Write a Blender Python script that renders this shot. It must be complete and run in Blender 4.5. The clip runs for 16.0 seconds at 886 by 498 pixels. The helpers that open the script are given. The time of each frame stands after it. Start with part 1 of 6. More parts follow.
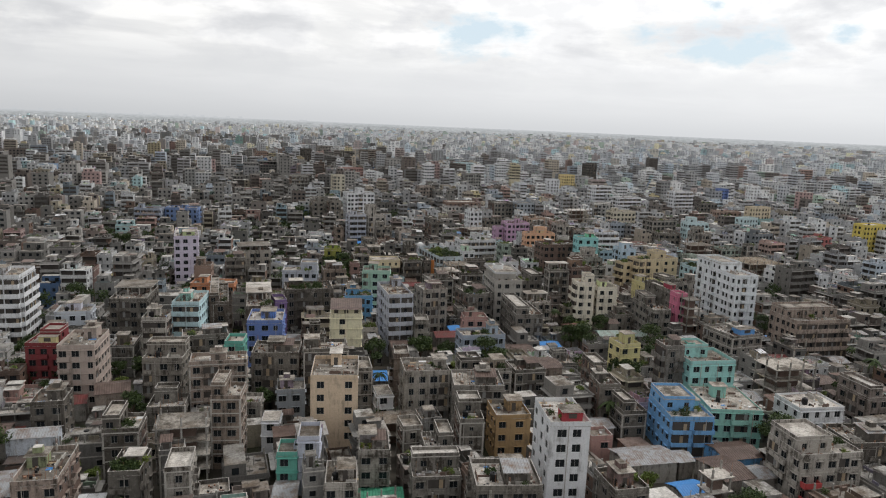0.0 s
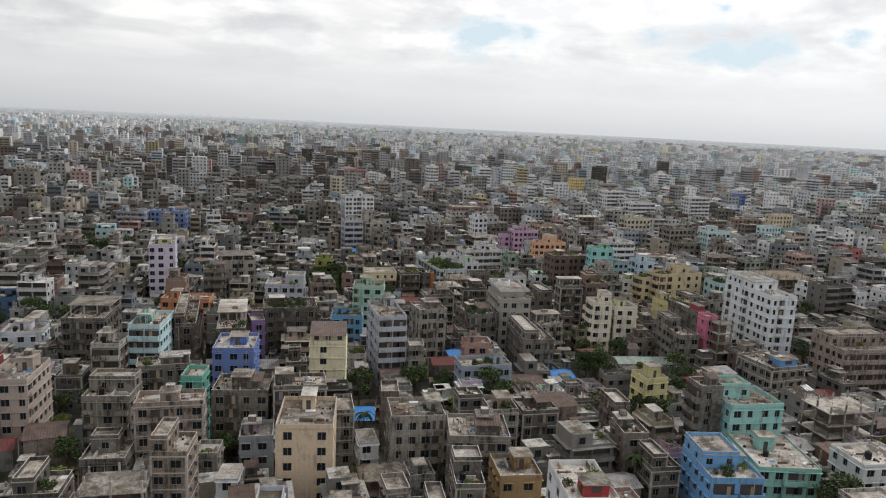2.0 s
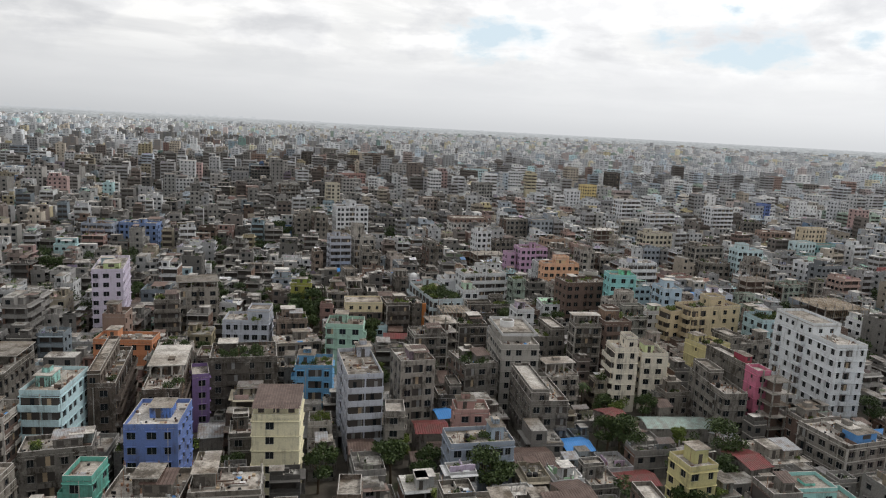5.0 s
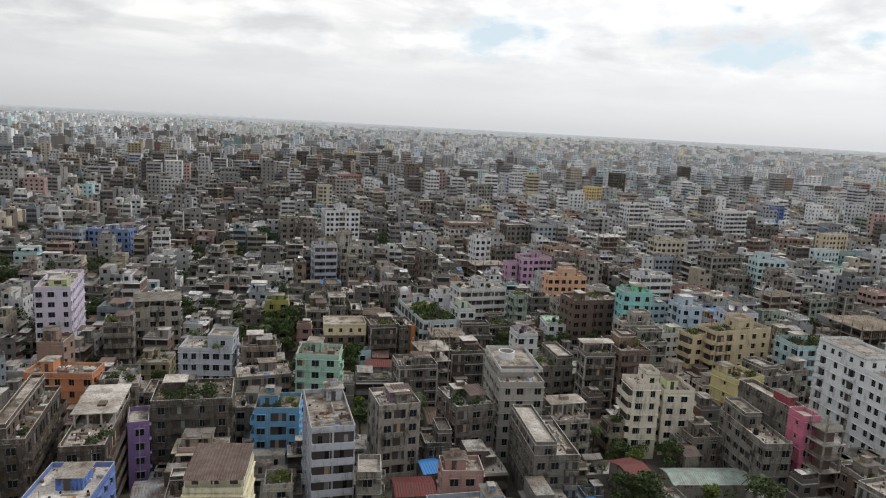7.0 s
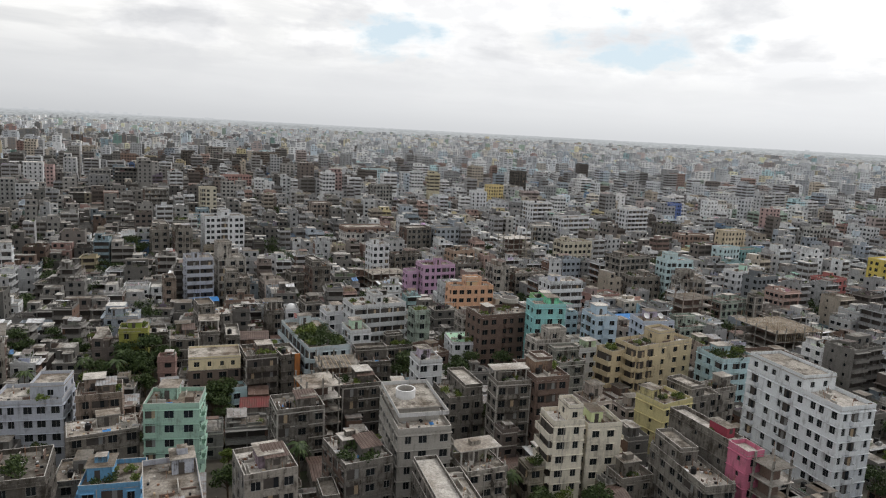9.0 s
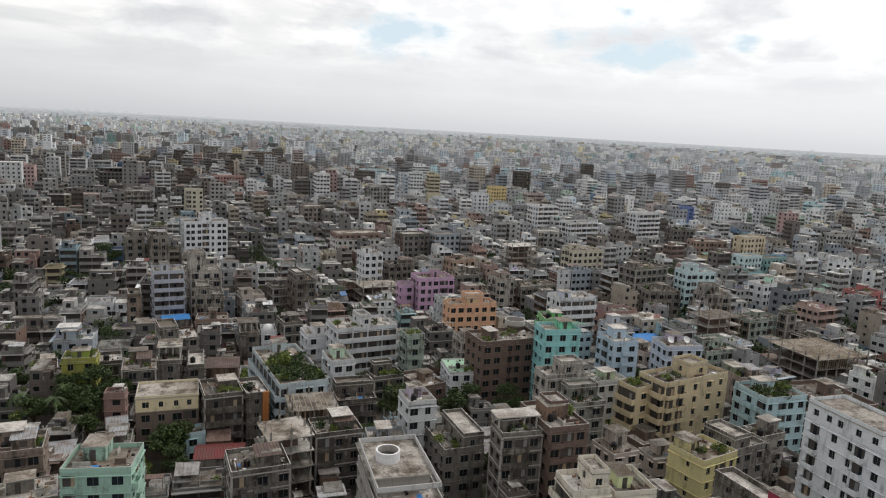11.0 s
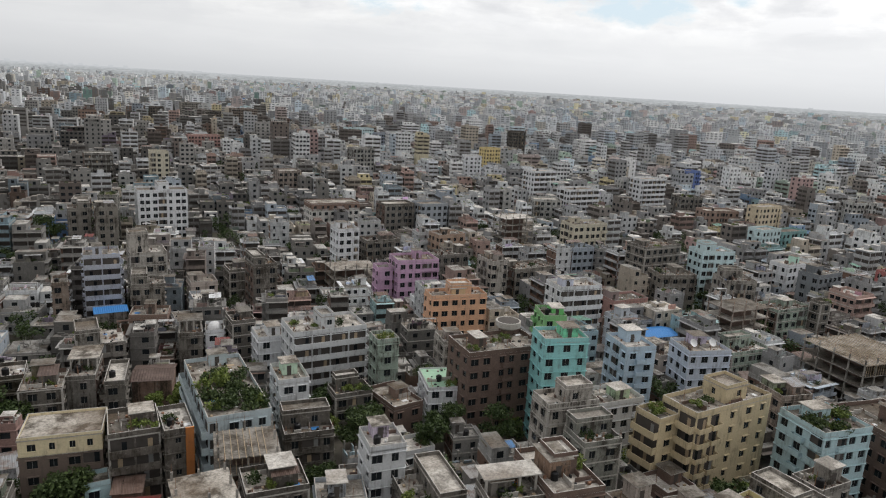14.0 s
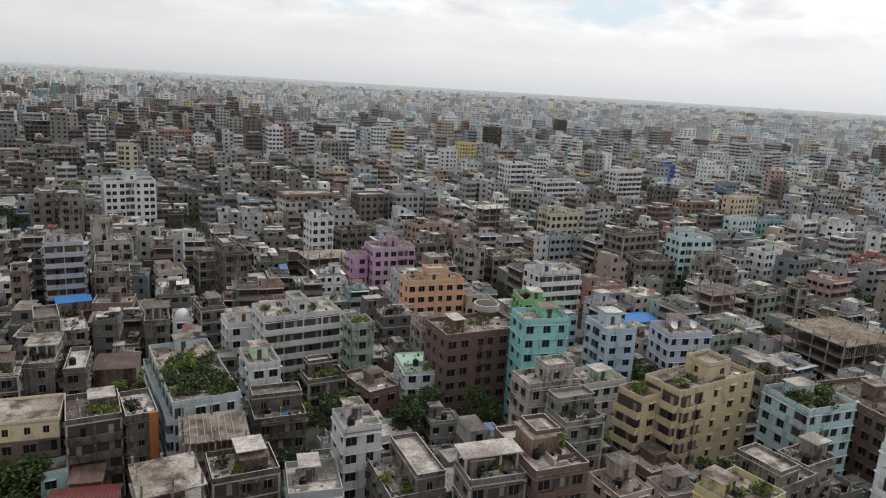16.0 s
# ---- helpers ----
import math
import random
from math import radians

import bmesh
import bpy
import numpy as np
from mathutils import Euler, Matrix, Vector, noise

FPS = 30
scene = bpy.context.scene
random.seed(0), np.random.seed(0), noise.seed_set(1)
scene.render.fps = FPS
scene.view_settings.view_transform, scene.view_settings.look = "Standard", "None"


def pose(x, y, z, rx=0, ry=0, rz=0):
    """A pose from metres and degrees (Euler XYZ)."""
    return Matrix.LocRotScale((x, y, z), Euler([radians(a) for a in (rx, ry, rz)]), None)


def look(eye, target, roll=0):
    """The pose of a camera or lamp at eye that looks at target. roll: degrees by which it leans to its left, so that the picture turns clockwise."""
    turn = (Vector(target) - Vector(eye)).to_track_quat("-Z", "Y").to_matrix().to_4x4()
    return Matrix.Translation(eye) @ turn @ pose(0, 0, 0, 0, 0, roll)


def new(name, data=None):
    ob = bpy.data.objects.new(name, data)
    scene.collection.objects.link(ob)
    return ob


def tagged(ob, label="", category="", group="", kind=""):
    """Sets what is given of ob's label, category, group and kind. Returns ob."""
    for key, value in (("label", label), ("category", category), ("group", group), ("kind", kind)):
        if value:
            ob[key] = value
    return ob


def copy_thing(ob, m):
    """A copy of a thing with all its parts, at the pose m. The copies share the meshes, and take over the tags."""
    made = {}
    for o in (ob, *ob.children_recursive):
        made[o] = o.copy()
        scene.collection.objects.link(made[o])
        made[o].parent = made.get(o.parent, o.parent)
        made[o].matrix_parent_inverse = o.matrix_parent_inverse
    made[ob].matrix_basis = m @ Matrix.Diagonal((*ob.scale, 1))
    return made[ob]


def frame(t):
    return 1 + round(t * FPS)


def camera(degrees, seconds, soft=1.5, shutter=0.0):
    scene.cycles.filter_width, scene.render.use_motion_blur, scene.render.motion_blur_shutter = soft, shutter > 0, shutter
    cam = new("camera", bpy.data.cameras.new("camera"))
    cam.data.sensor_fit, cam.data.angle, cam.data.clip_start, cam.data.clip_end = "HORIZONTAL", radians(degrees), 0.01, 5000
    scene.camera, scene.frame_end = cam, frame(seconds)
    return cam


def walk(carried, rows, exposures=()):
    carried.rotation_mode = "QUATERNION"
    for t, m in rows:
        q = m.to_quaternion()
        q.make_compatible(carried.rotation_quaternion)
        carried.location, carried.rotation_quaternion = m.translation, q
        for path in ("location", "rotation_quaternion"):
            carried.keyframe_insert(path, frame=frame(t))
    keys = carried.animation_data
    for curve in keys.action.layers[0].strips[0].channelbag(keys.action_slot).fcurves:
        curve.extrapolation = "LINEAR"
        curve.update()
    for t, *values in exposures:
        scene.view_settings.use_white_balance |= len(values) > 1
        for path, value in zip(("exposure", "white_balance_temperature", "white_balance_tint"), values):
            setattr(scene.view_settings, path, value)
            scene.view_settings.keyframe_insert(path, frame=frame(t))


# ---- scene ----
cam = camera(64.7, 16.0, soft=1.15)
METRES, EYE, TILT, LEAN, TURN = 202.0, 76.0, 0.0, 0.0, -15.1
ROWS = [
    (0.0, 0.0, 0.0, 0.0, 0.42, -10.14, -2.33),
    (0.5, 0.0016, 0.0349, -0.0029, 0.51, -10.11, -2.42),
    (1.0, 0.0036, 0.0699, -0.0036, 0.66, -10.1, -2.61),
    (1.5, 0.0062, 0.1046, -0.0041, 0.85, -10.06, -2.83),
    (2.0, 0.0096, 0.1396, -0.0032, 0.99, -10.06, -2.76),
    (2.5, 0.013, 0.1744, -0.0014, 1.1, -10.05, -2.73),
    (3.0, 0.0164, 0.209, 0.0012, 1.25, -10.03, -2.75),
    (3.5, 0.0199, 0.2438, 0.0033, 1.39, -10.01, -2.77),
    (4.0, 0.023, 0.2788, 0.0047, 1.51, -9.98, -2.82),
    (6.5, 0.0388, 0.4575, 0.0067, 1.85, -10.08, -3.12),
    (7.0, 0.0411, 0.4934, 0.0059, 1.84, -10.07, -3.05),
    (7.1, 0.0419, 0.5005, 0.0057, 1.83, -10.04, -3.03),
    (7.2, 0.0427, 0.5076, 0.0055, 1.42, -9.98, -3.0),
    (7.3, 0.0435, 0.5147, 0.0053, 0.28, -9.91, -2.95),
    (7.4, 0.0443, 0.5219, 0.0051, -1.85, -9.84, -2.91),
    (7.5, 0.0452, 0.529, 0.0048, -4.29, -9.78, -2.87),
    (7.6, 0.0457, 0.5362, 0.0045, -5.55, -9.76, -2.88),
    (7.7, 0.0462, 0.5433, 0.0042, -6.0, -9.74, -2.9),
    (7.8, 0.0465, 0.5504, 0.0038, -6.17, -9.73, -2.91),
    (8.0, 0.0472, 0.5647, 0.0032, -6.29, -9.73, -2.93),
    (8.5, 0.0518, 0.6002, 0.0018, -6.22, -9.76, -2.97),
    (9.0, 0.0571, 0.6358, 0.0017, -6.22, -9.8, -3.02),
    (11.5, 0.0868, 0.8103, -0.0003, -5.96, -9.86, -3.11),
    (12.0, 0.0931, 0.8445, -0.0005, -5.89, -9.88, -3.11),
    (12.2, 0.0958, 0.858, -0.0006, -5.87, -9.9, -3.12),
    (12.3, 0.0972, 0.8647, -0.0006, -5.83, -10.27, -3.13),
    (12.4, 0.0986, 0.8715, -0.0007, -5.66, -13.33, -3.14),
    (12.5, 0.1, 0.8782, -0.0007, -5.64, -13.41, -3.15),
    (13.0, 0.1067, 0.9106, 0.0006, -5.69, -13.41, -3.18),
    (13.5, 0.1133, 0.937, 0.0032, -6.07, -13.37, -3.27),
    (14.0, 0.1169, 0.954, 0.0041, -6.52, -13.32, -3.34),
    (14.5, 0.1189, 0.9647, 0.0006, -7.06, -13.26, -3.35),
    (15.0, 0.1196, 0.97, -0.0064, -7.67, -13.22, -3.4),
    (15.5, 0.1203, 0.9708, -0.0146, -8.14, -13.17, -3.48),
    (16.0, 0.1208, 0.9706, -0.0229, -8.49, -13.14, -3.4),
]
walk(cam, [(t, pose(0, 0, EYE, TILT, LEAN, TURN) @ pose(METRES * x, METRES * y, METRES * z, 90 + pitch, roll, yaw)) for t, x, y, z, yaw, pitch, roll in ROWS])

# ---- world and light ----
SUN_EL, SUN_AZ = radians(52), radians(72)      # azimuth clockwise from +y
world = bpy.data.worlds.new("sky")
scene.world = world
world.use_nodes = True
wt = world.node_tree
wt.nodes.clear()


def node(tree, kind, inputs=None, **attrs):
    n = tree.nodes.new(kind)
    if "operation" in attrs:
        n.operation = attrs["operation"]
    if "use_clamp" in attrs:
        n.use_clamp = attrs["use_clamp"]
    if "data_type" in attrs:
        n.data_type, n.blend_type = attrs["data_type"], attrs["blend_type"]
    if "wave_type" in attrs:
        n.wave_type, n.bands_direction = attrs["wave_type"], attrs["bands_direction"]
    if "attribute" in attrs:
        n.attribute_type, n.attribute_name = "GEOMETRY", attrs["attribute"]
    if "sky_type" in attrs:
        n.sky_type, n.sun_disc, n.sun_elevation, n.sun_rotation = "NISHITA", False, attrs["sun_elevation"], attrs["sun_rotation"]
        n.air_density, n.dust_density = attrs["air_density"], attrs["dust_density"]
    for k, v in (inputs or {}).items():
        if hasattr(v, "is_output"):
            tree.links.new(v, n.inputs[k])
        else:
            n.inputs[k].default_value = v
    return n


def mathn(tree, op, a, b=0.0, c=0.0, clamp=False):
    return node(tree, "ShaderNodeMath", {0: a, 1: b, 2: c}, operation=op, use_clamp=clamp).outputs[0]


def ramp(tree, fac, *stops, mode="LINEAR"):
    n = node(tree, "ShaderNodeValToRGB", {"Fac": fac})
    n.color_ramp.interpolation = mode
    e = n.color_ramp.elements
    while len(e) < len(stops):
        e.new(0.5)
    for el, (p, col) in zip(e, stops):
        el.position = p
        el.color = (*col, 1) if len(col) == 3 else (col[0],) * 3 + (1,)
    return n.outputs["Color"]


def mixc(tree, fac, a, b, blend="MIX"):
    n = node(tree, "ShaderNodeMix", {"Factor": fac}, data_type="RGBA", blend_type=blend)
    for i, v in ((6, a), (7, b)):
        if hasattr(v, "is_output"):
            tree.links.new(v, n.inputs[i])
        else:
            n.inputs[i].default_value = (*v, 1)
    return n.outputs[2]


def build_world():
    t = wt
    co = node(t, "ShaderNodeTexCoord").outputs["Generated"]
    sep = node(t, "ShaderNodeSeparateXYZ", {0: co})
    zz = mathn(t, "ADD", mathn(t, "MAXIMUM", sep.outputs[2], 0.0), 0.09)
    px = mathn(t, "DIVIDE", sep.outputs[0], zz)
    py = mathn(t, "DIVIDE", sep.outputs[1], zz)
    plane = node(t, "ShaderNodeCombineXYZ", {0: px, 1: py, 2: 0.0}).outputs[0]
    big = node(t, "ShaderNodeTexNoise", {"Vector": plane, "Scale": 0.9, "Detail": 8.0, "Roughness": 0.55, "Distortion": 0.3})
    fine = node(t, "ShaderNodeTexNoise", {"Vector": plane, "Scale": 2.3, "Detail": 8.0, "Roughness": 0.6})
    sky = node(t, "ShaderNodeTexSky", sky_type="NISHITA", sun_disc=False, sun_elevation=SUN_EL, sun_rotation=SUN_AZ,
               air_density=1.0, dust_density=2.0)
    # openings in the cloud cover, low over the way ahead
    mask = None
    for az, el, ra, re in ((19.0, 7.3, 9.0, 3.0), (37.0, 7.3, 9.5, 3.2)):
        d = Vector((math.sin(radians(az)) * math.cos(radians(el)), math.cos(radians(az)) * math.cos(radians(el)), math.sin(radians(el))))
        side = Vector((math.cos(radians(az)), -math.sin(radians(az)), 0))
        u = node(t, "ShaderNodeVectorMath", {0: co, 1: side}, operation="DOT_PRODUCT").outputs["Value"]
        v = mathn(t, "SUBTRACT", sep.outputs[2], d.z)
        ahead = mathn(t, "GREATER_THAN", node(t, "ShaderNodeVectorMath", {0: co, 1: d}, operation="DOT_PRODUCT").outputs["Value"], 0.0)
        uu = mathn(t, "POWER", mathn(t, "DIVIDE", mathn(t, "ABSOLUTE", u), math.sin(radians(ra))), 2.0)
        vv = mathn(t, "POWER", mathn(t, "DIVIDE", mathn(t, "ABSOLUTE", v), math.sin(radians(re))), 2.0)
        m = mathn(t, "MULTIPLY", mathn(t, "SUBTRACT", 1.0, mathn(t, "ADD", uu, vv), clamp=True), ahead)
        mask = m if mask is None else mathn(t, "MAXIMUM", mask, m)
    puff = node(t, "ShaderNodeTexNoise", {"Vector": node(t, "ShaderNodeMapping", {"Vector": co, "Scale": (8.5, 8.5, 17.0)}).outputs[0], "Scale": 1.0, "Detail": 9.0, "Roughness": 0.58})
    hole = mathn(t, "SUBTRACT", mathn(t, "ADD", mathn(t, "MULTIPLY", mask, 0.42), mathn(t, "MULTIPLY", puff.outputs[0], 2.6)), 1.585)
    hole = mathn(t, "MULTIPLY", mathn(t, "MULTIPLY", hole, 3.6, clamp=True), mathn(t, "MULTIPLY", mask, 2.5, clamp=True))
    toward = node(t, "ShaderNodeVectorMath", {0: co, 1: (math.sin(SUN_AZ), math.cos(SUN_AZ), 0.25)}, operation="DOT_PRODUCT").outputs["Value"]
    lift = mathn(t, "ADD", 0.80, mathn(t, "MULTIPLY", toward, 0.20))
    cloud = ramp(t, big.outputs[0], (0.32, (0.78, 0.79, 0.81)), (0.45, (0.88, 0.885, 0.895)), (0.55, (1.05, 1.05, 1.05)))
    cloud2 = ramp(t, puff.outputs[0], (0.40, (0.84, 0.845, 0.86)), (0.48, (0.95, 0.95, 0.955)), (0.54, (1.05, 1.045, 1.03)))
    cloud = mixc(t, 0.85, cloud, cloud2, "MULTIPLY")
    haze = ramp(t, mathn(t, "MULTIPLY", sep.outputs[2], 6.0, clamp=True), (0.0, (1, 1, 1)), (0.38, (0.88,) * 3), (0.62, (0.15,) * 3), (0.9, (0, 0, 0)))
    cloud = mixc(t, haze, cloud, (0.775, 0.785, 0.80))
    low = ramp(t, mathn(t, "MULTIPLY", sep.outputs[2], 22.0, clamp=True), (0.0, (0.75,) * 3), (0.5, (0.3,) * 3), (1.0, (0, 0, 0)))
    cloud = mixc(t, low, cloud, (0.60, 0.615, 0.635))
    cloud = mixc(t, 1.0, cloud, lift, "MULTIPLY")
    bg1 = node(t, "ShaderNodeBackground", {"Color": cloud, "Strength": CLOUD})
    skyc = mixc(t, 0.85, sky.outputs[0], (7.4, 8.7, 9.6))
    bg2 = node(t, "ShaderNodeBackground", {"Color": skyc, "Strength": 0.1})
    mx = node(t, "ShaderNodeMixShader", {0: hole, 1: bg1.outputs[0], 2: bg2.outputs[0]})
    out = node(t, "ShaderNodeOutputWorld")
    t.links.new(mx.outputs[0], out.inputs[0])


CLOUD = 1.12
build_world()
lamp = new("sun", bpy.data.lights.new("sun", "SUN"))
lamp.data.energy, lamp.data.angle, lamp.data.color = 1.5, radians(11), (1.0, 0.97, 0.935)
lamp.matrix_world = look((0, 0, 300), (-300 * math.sin(SUN_AZ) / math.tan(SUN_EL), -300 * math.cos(SUN_AZ) / math.tan(SUN_EL), 0))

# ---- materials ----
MATS = {}


def material(name, rough=0.85):
    m = bpy.data.materials.new(name)
    m.use_nodes = True
    t = m.node_tree
    b = t.nodes["Principled BSDF"]
    b.inputs["Roughness"].default_value = rough
    b.inputs["Specular IOR Level"].default_value = 0.25
    MATS[name] = m
    return m, t, b


def wpos(t):
    return node(t, "ShaderNodeNewGeometry").outputs["Position"]


def scaled(t, v, s):
    return node(t, "ShaderNodeMapping", {"Vector": v, "Scale": s}).outputs[0]


def noise_at(t, v, scale, detail=4.0, rough=0.6):
    return node(t, "ShaderNodeTexNoise", {"Vector": v, "Scale": scale, "Detail": detail, "Roughness": rough}).outputs[0]


def bump(t, b, h, strength=0.4, dist=0.05):
    n = node(t, "ShaderNodeBump", {"Height": h, "Strength": strength, "Distance": dist})
    t.links.new(n.outputs[0], b.inputs["Normal"])


def weathered(name, colour_of, grime, dirt=(0.042, 0.034, 0.026), grain=0.7):
    """Rendered or painted wall: streaks run down, patches of mildew, fine grain."""
    m, t, b = material(name)
    p = wpos(t)
    col = colour_of(t)
    streak = noise_at(t, scaled(t, p, (1.5, 1.5, 0.17)), 1.0, 6.0, 0.66)
    patch = noise_at(t, p, 0.22, 7.0, 0.74)
    fine = noise_at(t, p, 3.0, 6.0, 0.75)
    g = mathn(t, "ADD", mathn(t, "MULTIPLY", streak, 0.5), mathn(t, "MULTIPLY", patch, 0.65))
    g = mathn(t, "ADD", g, mathn(t, "MULTIPLY", fine, 0.25))
    g = mathn(t, "MULTIPLY", mathn(t, "SUBTRACT", g, 0.715 - 0.03 * grime), 8.0, clamp=True)
    g = mathn(t, "MULTIPLY", g, 0.5 + 0.35 * grime, clamp=True)
    col = mixc(t, g, col, dirt)
    pale = mathn(t, "MULTIPLY", mathn(t, "SUBTRACT", noise_at(t, p, 0.55, 7.0, 0.75), 0.54), 6.0, clamp=True)
    col = mixc(t, mathn(t, "MULTIPLY", pale, 0.55 * grime), col, (0.44, 0.41, 0.37))
    col = mixc(t, grain, col, ramp(t, fine, (0.32, (0.45,)), (0.62, (1.0,))), "MULTIPLY")
    t.links.new(col, b.inputs["Base Color"])
    bump(t, b, fine, 0.3, 0.03)
    return m


def object_colour(t):
    return node(t, "ShaderNodeObjectInfo").outputs["Color"]


weathered("paint", object_colour, 0.1, (0.07, 0.062, 0.052), 0.4)
weathered("concrete", object_colour, 1.25)
PALETTE = [((0.30, 0.29, 0.275), 22), ((0.235, 0.225, 0.21), 22), ((0.40, 0.385, 0.365), 16), ((0.17, 0.16, 0.15), 10), ((0.24, 0.20, 0.18), 9),
           ((0.46, 0.455, 0.44), 9), ((0.64, 0.645, 0.65), 9), ((0.44, 0.39, 0.30), 5), ((0.52, 0.45, 0.30), 2), ((0.25, 0.295, 0.33), 3),
           ((0.18, 0.125, 0.10), 4), ((0.34, 0.46, 0.52), 2), ((0.24, 0.38, 0.34), 2), ((0.40, 0.26, 0.23), 2), ((0.36, 0.31, 0.38), 1),
           ((0.14, 0.24, 0.44), 1)]


def district_paint(t):
    return node(t, "ShaderNodeAttribute", attribute="paint").outputs["Color"]


# dirt grows paler on farther walls: haze is mixed into its colour
weathered("far_wall", district_paint, 0.35, (0.08, 0.076, 0.07))
weathered("hazed_wall", district_paint, 0.1, (0.20, 0.205, 0.215))


def roof_mat(name, base, spread, tint):
    m, t, b = material(name, 0.9)
    p = wpos(t)
    blot = noise_at(t, p, 0.28, 6.0, 0.68)
    fine = noise_at(t, p, 2.2, 5.0, 0.7)
    r = tint(t)
    col = mixc(t, r, tuple(c * (1 - spread) for c in base), tuple(c * (1 + spread) for c in base))
    big = noise_at(t, p, 0.09, 3.0, 0.6)
    clean = mathn(t, "MULTIPLY", mathn(t, "SUBTRACT", r, 0.66), 4.0, clamp=True)
    soil = mathn(t, "MULTIPLY", ramp(t, blot, (0.44, (0.0,)), (0.60, (0.9,))), mathn(t, "SUBTRACT", 1.0, mathn(t, "MULTIPLY", clean, 0.6)))
    col = mixc(t, mathn(t, "MULTIPLY", clean, 0.6), col, (0.60, 0.58, 0.55))
    col = mixc(t, soil, col, (0.058, 0.046, 0.034))
    col = mixc(t, ramp(t, big, (0.46, (0.0,)), (0.66, (0.6,))), col, (0.13, 0.092, 0.06))
    col = mixc(t, 0.75, col, ramp(t, fine, (0.34, (0.35,)), (0.6, (1.0,))), "MULTIPLY")
    t.links.new(col, b.inputs["Base Color"])
    bump(t, b, fine, 0.3, 0.04)
    return m


roof_mat("roof", (0.41, 0.375, 0.33), 0.6, lambda t: node(t, "ShaderNodeObjectInfo").outputs["Random"])
# the two roofs below are lightened for haze, the first most
roof_mat("hazed_roof", (0.62, 0.62, 0.62), 0.35, lambda t: node(t, "ShaderNodeAttribute", attribute="paint").outputs["Alpha"])
roof_mat("far_roof", (0.54, 0.52, 0.485), 0.6, lambda t: node(t, "ShaderNodeAttribute", attribute="paint").outputs["Alpha"])


def plain(name, colour, rough=0.6, metal=0.0, vary=0.25, scale=1.5):
    m, t, b = material(name, rough)
    b.inputs["Metallic"].default_value = metal
    n = noise_at(t, wpos(t), scale, 5.0, 0.65)
    col = mixc(t, n, tuple(c * (1 - vary) for c in colour), tuple(min(1, c * (1 + vary)) for c in colour))
    t.links.new(col, b.inputs["Base Color"])
    bump(t, b, n, 0.2, 0.02)
    return m


plain("glass", (0.018, 0.021, 0.024), 0.2, 0.0, 0.5, 0.4)
# dark colour painted in for the shade inside openings
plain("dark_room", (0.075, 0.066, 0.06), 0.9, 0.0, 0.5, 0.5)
plain("frame", (0.22, 0.22, 0.215), 0.5)
plain("tank", (0.012, 0.012, 0.013), 0.4)
plain("slab", (0.38, 0.36, 0.33), 0.9, 0.0, 0.5)
plain("coping", (0.38, 0.36, 0.335), 0.9, 0.0, 0.65, 0.9)
# window glass of far houses, lightened because haze is painted into it
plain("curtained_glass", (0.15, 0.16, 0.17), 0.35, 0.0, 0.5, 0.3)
plain("whitewash", (0.62, 0.62, 0.62), 0.8)
plain("steel", (0.25, 0.14, 0.09), 0.7)
plain("wood", (0.36, 0.28, 0.19), 0.85, 0.0, 0.4)
plain("tarp", (0.05, 0.20, 0.48), 0.5)
plain("green_coating", (0.30, 0.46, 0.33), 0.7, 0.0, 0.3, 0.6)
plain("bark", (0.10, 0.075, 0.05), 0.9)


def brick_mat():
    m, t, b = material("brick", 0.9)
    p = wpos(t)
    n = noise_at(t, p, 0.6, 5.0)
    f = noise_at(t, scaled(t, p, (3.0, 3.0, 11.0)), 1.0, 2.0)
    col = mixc(t, n, (0.10, 0.07, 0.056), (0.215, 0.152, 0.128))
    col = mixc(t, 0.6, col, ramp(t, f, (0.35, (0.55,)), (0.6, (1.0,))), "MULTIPLY")
    t.links.new(col, b.inputs["Base Color"])
    bump(t, b, f, 0.5, 0.03)


brick_mat()


def tin_mat(name, a, c, rust):
    m, t, b = material(name, 0.55)
    tc = node(t, "ShaderNodeTexCoord").outputs["Object"]
    w = node(t, "ShaderNodeTexWave", {"Vector": tc, "Scale": 1.1, "Distortion": 0.0}, wave_type="BANDS", bands_direction="X").outputs[1]
    n = noise_at(t, wpos(t), 0.5, 6.0, 0.7)
    col = mixc(t, ramp(t, n, (0.5 - rust * 0.3, (0.0,)), (0.72 - rust * 0.25, (1.0,))), a, c)
    col = mixc(t, 0.45, col, ramp(t, w, (0.0, (0.55,)), (0.6, (1.0,))), "MULTIPLY")
    t.links.new(col, b.inputs["Base Color"])
    bump(t, b, w, 0.6, 0.06)


def far_tin_mat():
    m, t, b = material("far_tin", 0.6)
    p = wpos(t)
    w = node(t, "ShaderNodeTexWave", {"Vector": p, "Scale": 1.3, "Distortion": 0.4}, wave_type="BANDS", bands_direction="X").outputs[1]
    n = noise_at(t, p, 0.6, 6.0, 0.7)
    col = mixc(t, ramp(t, n, (0.46, (0.0,)), (0.66, (0.8,))), node(t, "ShaderNodeAttribute", attribute="paint").outputs["Color"], (0.085, 0.05, 0.035))
    col = mixc(t, 0.4, col, ramp(t, w, (0.0, (0.5,)), (0.6, (1.0,))), "MULTIPLY")
    t.links.new(col, b.inputs["Base Color"])
    bump(t, b, w, 0.5, 0.05)


far_tin_mat()
tin_mat("tin_rust", (0.15, 0.105, 0.088), (0.08, 0.052, 0.042), 0.6)
tin_mat("tin_grey", (0.30, 0.31, 0.32), (0.16, 0.10, 0.07), 0.2)


